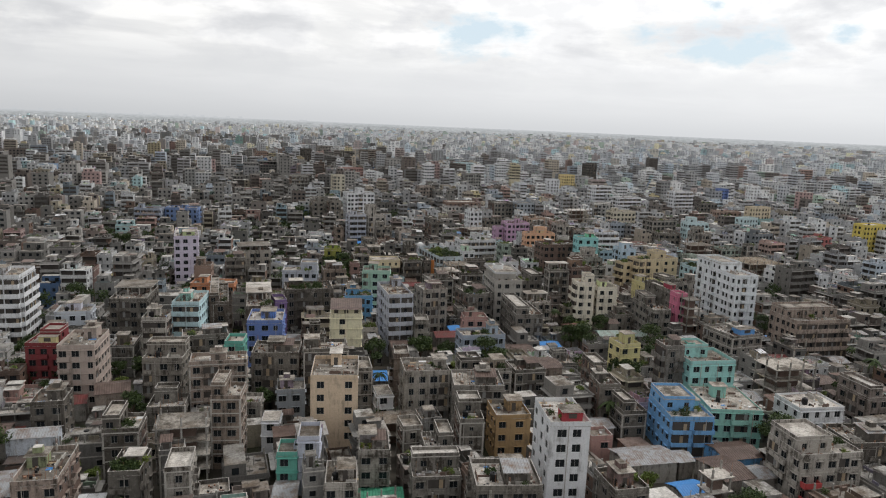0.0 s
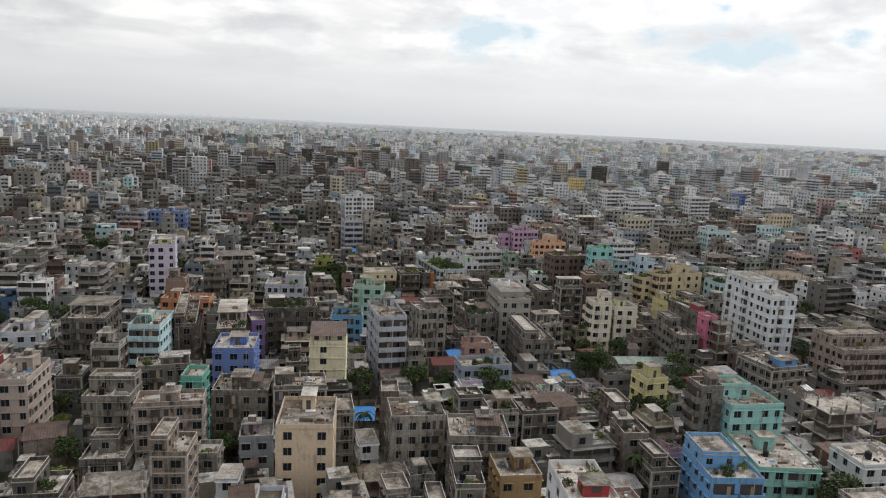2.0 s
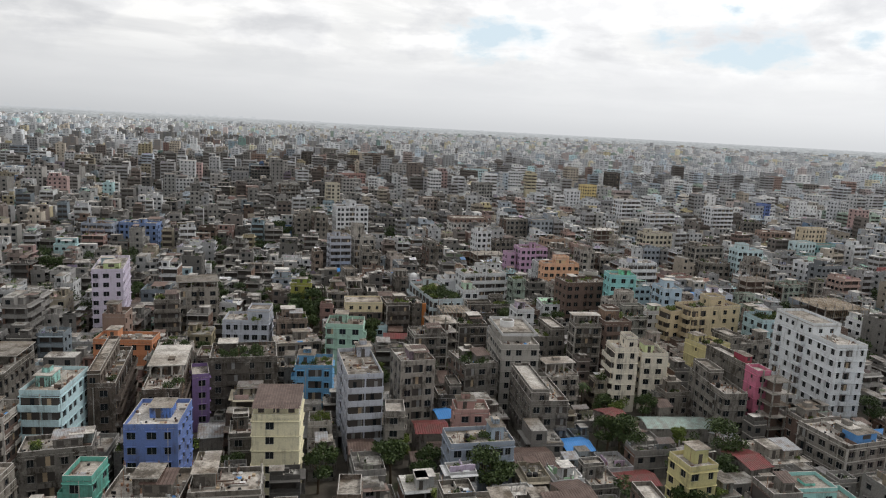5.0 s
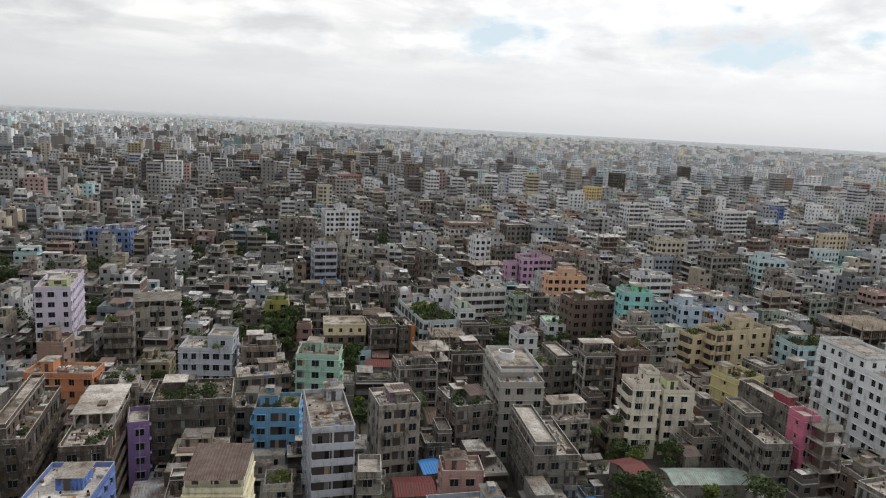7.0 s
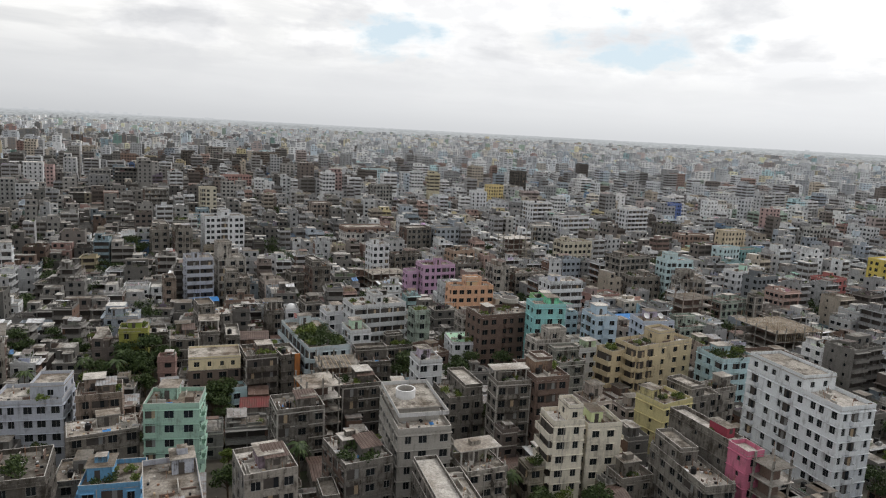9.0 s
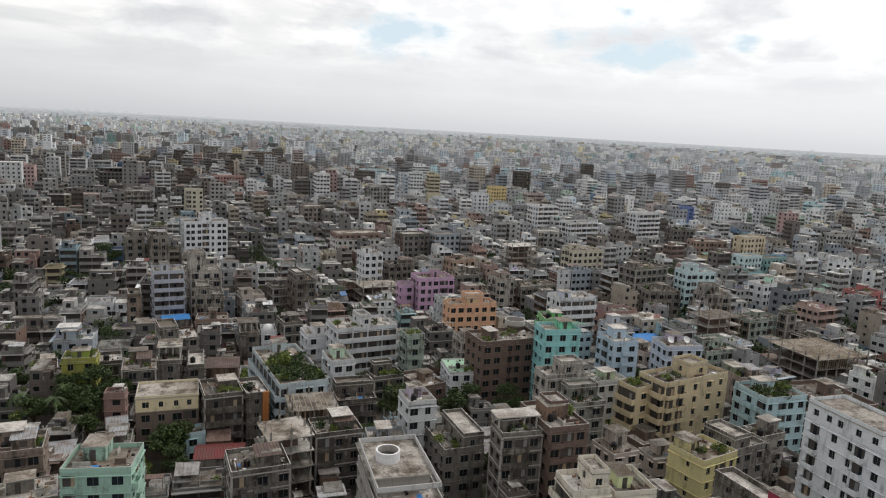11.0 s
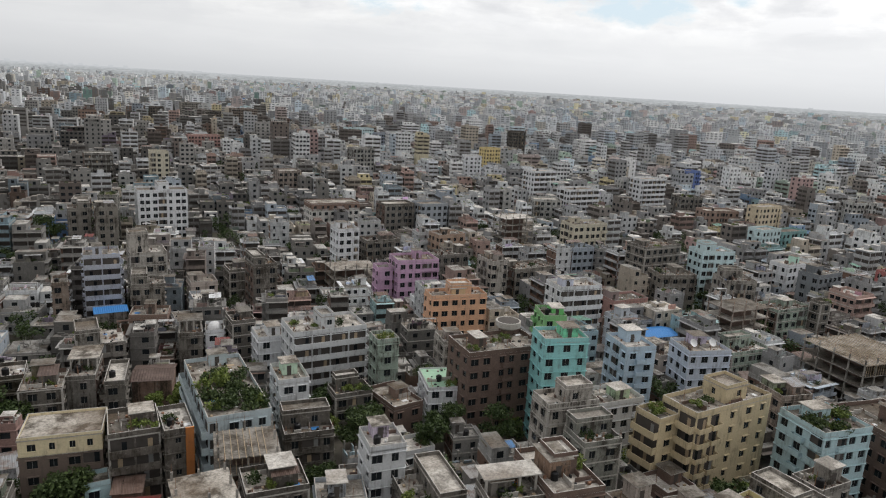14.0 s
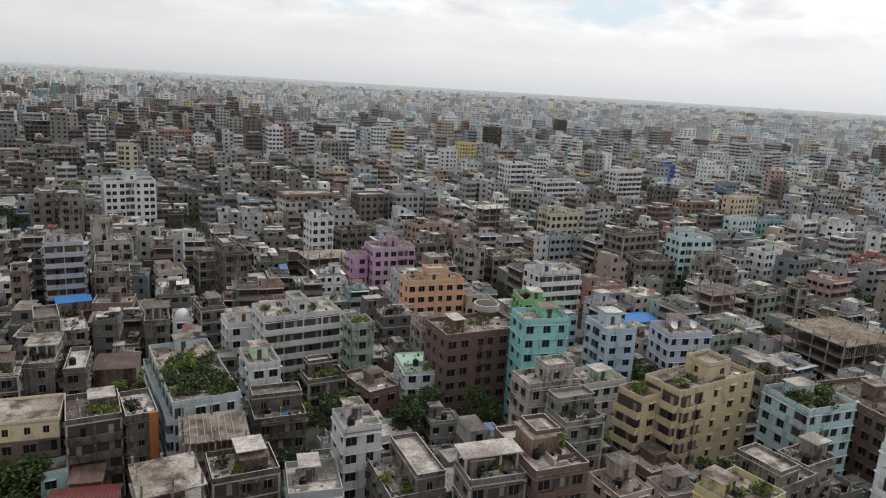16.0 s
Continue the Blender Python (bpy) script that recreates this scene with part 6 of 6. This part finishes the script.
def roof_clutter(g, rng, w, d, h, fine):
    """What stands about on a flat roof: a sheet canopy, tanks, column stubs, low walls."""
    old = g.ink
    if min(w, d) > 4.5 and rng.random() < (0.45 if fine else 0.3):
        cw, cd = w * rng.uniform(0.35, 0.75), d * rng.uniform(0.3, 0.6)
        sheet_roof(g, rng, rng.random() * (w - cw), rng.random() * (d - cd), h + 2.1, cw, cd, 0.5, 2.1)
    if rng.random() < 0.35:
        g.ink = (0.015, 0.015, 0.016, 0.1)
        u, v = rng.uniform(0.6, w - 1.6), rng.uniform(0.6, d - 1.6)
        for k in range(rng.choice((1, 1, 2))):
            n = len(g.f)
            g.drum(u + 1.3 * k, v, h, 0.6, 1.3, "far_wall", 8)
            g.dab(len(g.f) - n)
    if rng.random() < (0.4 if fine else 0.25):
        g.ink = (0.30, 0.285, 0.26, 0.5)
        for i in range(3):
            for j in range(2):
                if rng.random() < 0.8:
                    cx, cy = 0.1 + (w - 0.5) * i / 2, 0.1 + (d - 0.5) * j
                    g.box(cx, cy, h, cx + 0.3, cy + 0.3, h + rng.uniform(1.0, 2.4), "far_wall", bottom=False)
    g.ink = (*[c * rng.uniform(0.8, 1.25) for c in old[:3]], rng.random())
    for _ in range(rng.choice((1, 2, 3))):
        u, v, ln, hh = rng.uniform(0, w * 0.6), rng.uniform(0, d * 0.6), rng.uniform(1.5, 4.0), rng.uniform(0.5, 1.6)
        if rng.random() < 0.5:
            g.box(u, v, h + 0.001, min(w, u + ln), v + 0.16, h + hh, "far_wall", bottom=False)
        else:
            g.box(u, v, h + 0.001, u + 0.16, min(d, v + ln), h + hh, "far_wall", bottom=False)
    g.ink = old


def shanty(g, rng, x, y, w, d, yaw):
    """A low house squeezed between the others, under sheets or a slab."""
    a = radians(yaw)
    c, s = math.cos(a), math.sin(a)
    h = rng.choice((2.6, 2.8, 3.0, 3.2, 4.2, 5.6, 6.0, 6.4))
    first = len(g.v)
    tone = pick(rng)
    g.ink = (*(BARE_BRICK if rng.random() < 0.25 else tone), rng.random())
    g.box(0, 0, 0, w, d, h, "far_wall", "far_roof", bottom=False)
    if rng.random() < 0.62:
        sheet_roof(g, rng, -0.3, -0.3, h + 0.08, w + 0.6, d + 0.6, rng.uniform(0.3, 0.9), 0)
    else:
        roof_clutter(g, rng, w, d, h, True)
    g.v[first:] = [(x + p[0] * c - p[1] * s, y + p[0] * s + p[1] * c, p[2]) for p in g.v[first:]]


def joined_house(g, wins, rng, x, y, w, d, floors, yaw, colour, holes):
    """A house of a district farther off, added to the district's mesh."""
    a = radians(yaw)
    c, s = math.cos(a), math.sin(a)
    h = floors * FLOOR
    ink = g.ink = (*colour, rng.random() * (0.6 if max(colour) < 0.42 else 1.0))
    first = len(g.v)
    wf = len(wins.v)
    look_of = [rng.choice("wwwbb" if side == 0 else "wwwbbs") for side in range(4)]
    bare = [side in (1, 3) and rng.random() < 0.28 for side in range(4)]
    hooded = rng.random() < 0.45
    if holes:
        wide = rng.choice((1.1, 1.3, 1.6))
        bay = rng.choice((2.2, 2.6, 3.0))
        for side in range(4):
            length = w if side % 2 == 0 else d
            k = look_of[side]
            if side == 2:
                hs = []
            elif k == "b":
                hs = window_holes(length, rng, 9.0, 0.9, 2.7, 3.4, 0.3, 0.3)
            elif k == "s":
                hs = window_holes(length, rng, 0.8, 1.2, 2.2, 4.4)
            else:
                hs = window_holes(length, rng, wide, 0.85, 2.2, bay)
            deep = 0.8 if k == "b" else 0.2
            g.ink = (*BARE_BRICK, 0.5) if bare[side] else ink
            for _, p, q, zl, zh in facade(g, side, w, d, 0, floors, hs, "far_wall", deep):
                # a sheet closes each hole; on balconies it is darkened for shade
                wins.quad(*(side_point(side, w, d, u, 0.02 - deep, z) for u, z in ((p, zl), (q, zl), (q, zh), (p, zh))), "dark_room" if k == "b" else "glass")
                if hooded and k == "w":
                    side_box(g, side, w, d, p - 0.12, q + 0.12, 0.002, 0.4, zh + 0.05, zh + 0.13, "far_wall")
        g.ink = ink
        g.box(0, 0, h - 0.02, w, d, h, "far_wall", "far_roof", bottom=False)
    else:
        g.box(0, 0, 0, w, d, h, "far_wall", "far_roof", bottom=False)
        for side in (0, 3):
            length = w if side == 0 else d
            strip = look_of[side] == "b"
            n = 2 if strip else max(1, int(length / rng.choice((2.6, 3.1, 3.6))))
            wide = length * 0.22 if strip else rng.choice((0.55, 0.7, 0.9))
            for k in range(max(0, floors - 5), floors):
                for i in range(n):
                    m = length * (i + 0.5) / n
                    # dark pieces laid on the flat wall paint the shade of openings
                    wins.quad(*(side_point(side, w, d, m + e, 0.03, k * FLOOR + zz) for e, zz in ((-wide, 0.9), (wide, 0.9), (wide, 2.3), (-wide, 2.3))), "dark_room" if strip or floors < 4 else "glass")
    rail = rng.choice((0, 0.5, 0.9, 0.9))
    if rail:
        for b in ((0, 0, w, 0.16), (0, d - 0.16, w, d), (0, 0.16, 0.16, d - 0.16), (w - 0.16, 0.16, w, d - 0.16)):
            g.box(b[0], b[1], h + 0.002, b[2], b[3], h + rail, "far_wall", bottom=False)
    if rng.random() < 0.3 and min(w, d) > 6:
        fx, fy = rng.choice(((1.0, 0.5), (0.5, 1.0), (0.6, 0.6)))
        g.box(0.1, d * (1 - fy) + 0.1, h + 0.003, w * fx - 0.1, d - 0.1, h + FLOOR, "far_wall", "far_roof", bottom=False)
        for i in range(max(1, int(w * fx / 3))):
            u = 0.1 + (w * fx - 0.2) * (i + 0.5) / max(1, int(w * fx / 3))
            wins.quad(*(side_point(0, w, d, u + e, -(d * (1 - fy) + 0.1) + 0.03, h + zz) for e, zz in ((-0.7, 0.8), (0.7, 0.8), (0.7, 2.3), (-0.7, 2.3))), "glass")
    for _ in range(rng.choice((0, 1, 1, 2))):
        sw, sd = min(rng.uniform(1.8, 4.0), w * 0.4), min(rng.uniform(1.8, 4.6), d * 0.45)
        sx, sy, sh = rng.random() * (w - sw), rng.random() * (d - sd), rng.choice((1.0, 1.8, 2.3, 2.5))
        g.box(sx, sy, h + 0.002, sx + sw, sy + sd, h + sh, "far_wall", "far_roof", bottom=False)
        if holes:
            g.box(sx - 0.3, sy - 0.3, h + sh, sx + sw + 0.3, sy + sd + 0.3, h + sh + 0.14, "far_wall", "far_roof")
            # dark sheet on the stair room for its shaded doorway
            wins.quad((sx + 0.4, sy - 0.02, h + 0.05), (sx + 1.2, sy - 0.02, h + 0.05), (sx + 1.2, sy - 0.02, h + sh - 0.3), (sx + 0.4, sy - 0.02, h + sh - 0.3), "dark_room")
    if holes:
        for _ in range(rng.randrange(8, 20)):
            u, v = rng.uniform(0.3, w - 0.9), rng.uniform(0.3, d - 0.9)
            if rng.random() < 0.4:
                g.box(u, v, h, u + 0.12, v + 0.12, h + rng.uniform(0.9, 2.2), "far_wall", bottom=False)
            else:
                g.box(u, v, h, u + rng.uniform(0.2, 1.6), v + rng.uniform(0.15, 0.7), h + rng.uniform(0.15, 0.9), "far_wall", bottom=False)
    if holes or rng.random() < 0.4:
        roof_clutter(g, rng, w, d, h, holes)
    g.ink = ink
    ringed, beam = rng.random() < 0.5, rng.choice(("slab", "far_wall"))
    for k in range(1 if holes else max(1, floors - 3), floors + 1):
        for side in (0, 1, 3) if holes else (0, 3):
            length = w if side == 0 else d
            if look_of[side] == "b":
                if k < floors:
                    side_box(g, side, w, d, 0.1, length - 0.1, 0.003, 0.95, k * FLOOR - 0.14, k * FLOOR, "far_wall")
                    side_box(g, side, w, d, 0.1, length - 0.1, 0.85, 0.95, k * FLOOR + 0.002, k * FLOOR + 0.85, "far_wall")
                else:
                    side_box(g, side, w, d, 0.0, length, 0.003, 1.05, k * FLOOR - 0.14, k * FLOOR - 0.004, "far_wall")
            elif holes and ringed and not hooded:
                side_box(g, side, w, d, 0, length, 0.003, 0.28, k * FLOOR - 0.6, k * FLOOR - 0.5, "far_wall")
            elif holes:
                side_box(g, side, w, d, 0, length, 0.003, 0.08, k * FLOOR - 0.24, k * FLOOR - 0.006, beam)
    for geo, n0 in ((g, first), (wins, wf)):
        geo.v[n0:] = [(x + p[0] * c - p[1] * s, y + p[0] * s + p[1] * c, p[2]) for p in geo.v[n0:]]


def floors_for(rng, dist):
    if dist < 170:
        return rng.choice((1, 1, 1, 1, 2, 2, 2, 3))
    if dist < 330:
        return rng.choice((1, 1, 2, 2, 2, 2, 3, 3, 3, 4, 4, 5))
    return rng.choice((1, 2, 2, 2, 3, 3, 3, 4, 4, 5, 6))


def put_district(g, wins):
    ob = tagged(g.put("city_district"), "dense grey concrete apartment blocks reaching into the distance", "buildings", kind="stuff")
    if wins.f:
        tagged(wins.put("window_set", ob), kind="stuff")


def city():
    rng = random.Random(11)
    MID = 520
    plots = [(reach(p[0], p[1]), p) for p in lots(rng, -300, 900, 20, 720, (7, 11.5), (5, 10.5), lambda a, b: reach(a, b) < MID and seen_from_air(a, b, 4))]
    plots.sort(key=lambda p: p[0])
    g, wins, made, spots, gaps = Geo(), Geo(), 0, [], []
    for dist, (x, y, w, d, yaw) in plots:
        a = radians(yaw)
        if not is_free(x, y, a, w, d, 0.12):
            done = False
            for fw, fd in ((0.95, 0.9), (0.9, 0.75), (0.7, 1.0), (1.0, 0.6), (0.6, 0.6), (0.45, 0.45)):
                w2, d2 = w * fw, d * fd
                for ox, oy in ((0, 0), (w - w2, 0), (0, d - d2), (w - w2, d - d2)):
                    if min(w2, d2) > 3.2 and is_free(x + ox, y + oy, a, w2, d2, 0.15):
                        done = True
                        break
                if done:
                    break
            if not done:
                continue
            x, y, w, d = x + ox, y + oy, w2, d2
        r = rng.random()
        if r < (0.17 if dist < 230 else 0.155):
            gaps.append((x + w / 2, y + d / 2, dist))
            register(x, y, a, w, d)
            continue
        fl = floors_for(rng, dist)
        if min(w, d) < 5:
            fl = min(fl, 3)
        if made < 130 and r < 0.5:
            made += 1
            shed(x, y, w, d, rng.uniform(2.6, 6.5), yaw, rng.choice(("tin_rust", "tin_rust", "tin_rust", "tin_grey", "tin_grey", "tin_red", "tarp")) if rng.random() < 0.5 else rng.choice(("tin_rust", "tin_grey")))
        elif made < 130 and r < 0.53 and min(w, d) > 6:
            made += 1
            frame_building(x, y, w, d, max(2, fl), yaw)
        else:
            if made < 130:
                made += 1
                near_house(rng, x, y, w, d, fl, yaw, pick(rng))
            else:
                register(x, y, a, w, d)
                joined_house(g, wins, rng, x, y, w, d, fl, yaw, pick(rng, FAR if dist > 190 and rng.random() < lightness(x, y) else PALETTE), dist < 320)
            if dist < 420:
                for _ in range(rng.choice((0, 1, 1, 2, 3))):
                    u, v = rng.uniform(0.9, w - 0.9), rng.uniform(0.9, d - 0.9)
                    spots.append((x + u * math.cos(a) - v * math.sin(a), y + u * math.sin(a) + v * math.cos(a), fl * FLOOR + 0.004))
    put_district(g, wins)
    for i, (x, y, z) in enumerate(spots[:90]):
        if rng.random() < 0.3:
            place(TANK, x, y, z, 0, rng.uniform(0.85, 1.15))
        else:
            place(BUSHES[i % 3], x, y, z, rng.random() * 6, rng.uniform(0.7, 1.6))
    green = Geo()
    for x, y, z in spots[90:]:
        if rng.random() < 0.75:
            leaf_blob(green, rng, x, y, z + 0.5, 1.1, 1.1, 0.6, 60, 0.26, rng.choice(("leaf", "leaf_light")))
    for x, y, dist in gaps[90:]:
        for _ in range(5):
            leaf_blob(green, rng, x + rng.uniform(-2.5, 2.5), y + rng.uniform(-2.5, 2.5), rng.uniform(4, 8), 2.2, 2.2, 1.6, 70, 0.42, "leaf")
    for i, (x, y, dist) in enumerate(gaps[:90]):
        tree_at(x, y, rng.uniform(0.7, 1.15), 9 if i % 7 == 3 else i)
    infill(green)
    tagged(green.put("greenery"), "green roof plants and tree tops farther off among the houses", "plants", kind="stuff")


def infill(green):
    """Low houses and shrubs in what the larger plots leave free."""
    rng = random.Random(23)
    g = Geo()
    x = -120.0
    while x < 420:
        y = 90.0
        while y < 520:
            px, py = x + rng.uniform(-1.5, 1.5), y + rng.uniform(-1.5, 1.5)
            y += 4.6
            if not seen_from_air(px, py, 2) or reach(px, py) > 330 or rng.random() < 0.12:
                continue
            yaw = rng.uniform(-9, 9)
            for size in (6.2, 4.6, 3.2):
                w, d = size * rng.uniform(0.85, 1.15), size * rng.uniform(0.85, 1.15)
                if is_free(px, py, radians(yaw), w, d, 0.15):
                    register(px, py, radians(yaw), w, d)
                    if rng.random() < 0.16:
                        for _ in range(3):
                            leaf_blob(green, rng, px + rng.uniform(0, w), py + rng.uniform(0, d), rng.uniform(2.5, 6.5), 1.7, 1.7, 1.3, 70, 0.34, rng.choice(("leaf", "leaf", "leaf_light")))
                    else:
                        shanty(g, rng, px, py, w, d, yaw)
                    break
        x += 4.6
    tagged(g.put("low_houses"), "low brick and tin-roofed houses packed between taller blocks", "buildings", kind="stuff")


def far_city():
    """Distant districts, past where one can tell houses apart singly."""
    rng = random.Random(5)
    bands = ((520, 1000, (7.5, 12), (5.5, 10.5)), (1000, 2000, (10, 16), (7, 13)), (2000, 3300, (16, 24), (8, 14)), (3300, 4900, (28, 42), (8, 15)))
    green = Geo()
    for r0, r1, depth, width in bands:
        g, wins = Geo(), Geo()
        inside = lambda a, b: r0 <= reach(a, b) < r1 and seen_from_air(a, b, 2)
        for x, y, w, d, yaw in lots(rng, -r1 * 0.45 - 40, r1 * 0.95 + 80, 60, r1 + 190, depth, width, inside):
            if rng.random() < 0.06 or not is_free(x, y, radians(yaw), w, d):
                continue
            if r0 < 1000:
                fl = rng.choice((1, 2, 2, 3, 3, 3, 4, 4, 5, 6)) + (rng.choice((2, 3, 4)) if rng.random() < 0.09 else 0)
            elif r0 < 2000:
                fl = rng.choice((2, 2, 3, 3, 4, 4, 5, 6)) + (rng.choice((2, 3, 4, 6)) if rng.random() < 0.12 else 0)
            else:
                fl = rng.choice((2, 3, 3, 4, 4, 5, 6)) + (rng.choice((3, 6)) if rng.random() < 0.04 else 0)
            if r1 <= 2000 and rng.random() < 0.07:
                w, d, fl = w * rng.uniform(1.3, 2.0), d * 1.15, rng.choice((6, 7, 7, 8, 9, 11))
            colour = pick(rng, FAR_HAZED if r0 >= 1500 or rng.random() < (0.25 + 0.75 * lightness(x, y) if r0 >= 1000 else lightness(x, y) - 0.45) else FAR if rng.random() < 0.15 + 1.1 * lightness(x, y) else PALETTE)
            if rng.random() < (0.10 if r0 < 1000 else 0.06) and r1 <= 2000:
                for _ in range(3):
                    leaf_blob(green, rng, x + rng.uniform(0, w), y + rng.uniform(0, d), rng.uniform(4, 9), 3.4, 3.4, 2.4, 24, 1.15, "leaf")
                continue
            if r1 <= 1000:
                joined_house(g, wins, rng, x, y, w, d, fl, yaw, colour, False)
                continue
            a = radians(yaw)
            h = fl * FLOOR
            # walls and roofs here carry painted haze
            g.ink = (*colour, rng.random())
            g.rotbox(x, y, a, w, d, 0, h, "hazed_wall", "hazed_roof")
            c, s = math.cos(a), math.sin(a)
            if rng.random() < 0.6 and r1 < 3000:
                sw, sd = w * rng.uniform(0.25, 0.6), d * rng.uniform(0.25, 0.6)
                u, v = rng.random() * (w - sw), rng.random() * (d - sd)
                g.rotbox(x + u * c - v * s, y + u * s + v * c, a, sw, sd, h, h + rng.choice((1.2, 2.6, 3.1)), "hazed_wall", "hazed_roof")
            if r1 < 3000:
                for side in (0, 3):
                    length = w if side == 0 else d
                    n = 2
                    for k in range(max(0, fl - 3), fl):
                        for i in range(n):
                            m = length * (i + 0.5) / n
                            # pale panes: distance haze put into the glass colour
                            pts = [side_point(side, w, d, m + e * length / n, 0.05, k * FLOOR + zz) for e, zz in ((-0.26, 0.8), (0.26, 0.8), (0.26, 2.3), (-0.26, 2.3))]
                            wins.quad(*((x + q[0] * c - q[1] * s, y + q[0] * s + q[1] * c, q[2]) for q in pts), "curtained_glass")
        put_district(g, wins)
    tagged(green.put("woods"), "scattered dark green tree tops among distant houses", "trees", kind="stuff")


def horizon():
    """Glowing strip where sky and land meet: hazy plain and last roofs painted on."""
    m = bpy.data.materials.new("far_haze")
    m.use_nodes = True
    MATS["far_haze"] = m
    t = m.node_tree
    t.nodes.clear()
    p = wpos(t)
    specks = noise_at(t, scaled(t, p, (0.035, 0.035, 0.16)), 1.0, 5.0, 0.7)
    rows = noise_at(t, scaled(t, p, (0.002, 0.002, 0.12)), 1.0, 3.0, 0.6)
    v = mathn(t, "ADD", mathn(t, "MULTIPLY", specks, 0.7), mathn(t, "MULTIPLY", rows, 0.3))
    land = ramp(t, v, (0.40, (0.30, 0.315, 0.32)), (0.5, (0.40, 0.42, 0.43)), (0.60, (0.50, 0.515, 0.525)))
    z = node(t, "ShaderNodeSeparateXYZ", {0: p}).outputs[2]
    # haze painted as a fade to the sky's tone towards the top
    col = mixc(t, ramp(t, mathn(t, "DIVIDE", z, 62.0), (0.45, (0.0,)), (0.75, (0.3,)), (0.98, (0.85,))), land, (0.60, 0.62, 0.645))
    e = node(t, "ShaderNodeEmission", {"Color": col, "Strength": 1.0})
    o = node(t, "ShaderNodeOutputMaterial")
    t.links.new(e.outputs[0], o.inputs[0])
    g = Geo()
    rng = random.Random(3)
    n, r = 900, 4905.0
    tops = []
    for k in range(n):
        west = max(0.0, 1 - k / (n * 0.42))
        if k % 3 == 0:
            tall = rng.uniform(2, 7) + 16 * west * rng.random() if rng.random() < 0.04 + 0.35 * west else 0
        tops.append(56.0 + rng.uniform(-0.7, 0.7) + 7 * west + tall)
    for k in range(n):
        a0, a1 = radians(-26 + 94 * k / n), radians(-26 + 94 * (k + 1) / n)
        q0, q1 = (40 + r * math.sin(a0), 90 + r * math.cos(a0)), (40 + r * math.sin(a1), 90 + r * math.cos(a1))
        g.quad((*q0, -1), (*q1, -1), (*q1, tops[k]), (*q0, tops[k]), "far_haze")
    tagged(g.put("backdrop"), "glowing backdrop strip painted as the pale hazy plain on the horizon beyond the city", "horizon", kind="structure")


city()
far_city()
horizon()
for m in MODELS:
    if m not in used:
        for o in (*m.children_recursive, m):
            bpy.data.objects.remove(o)
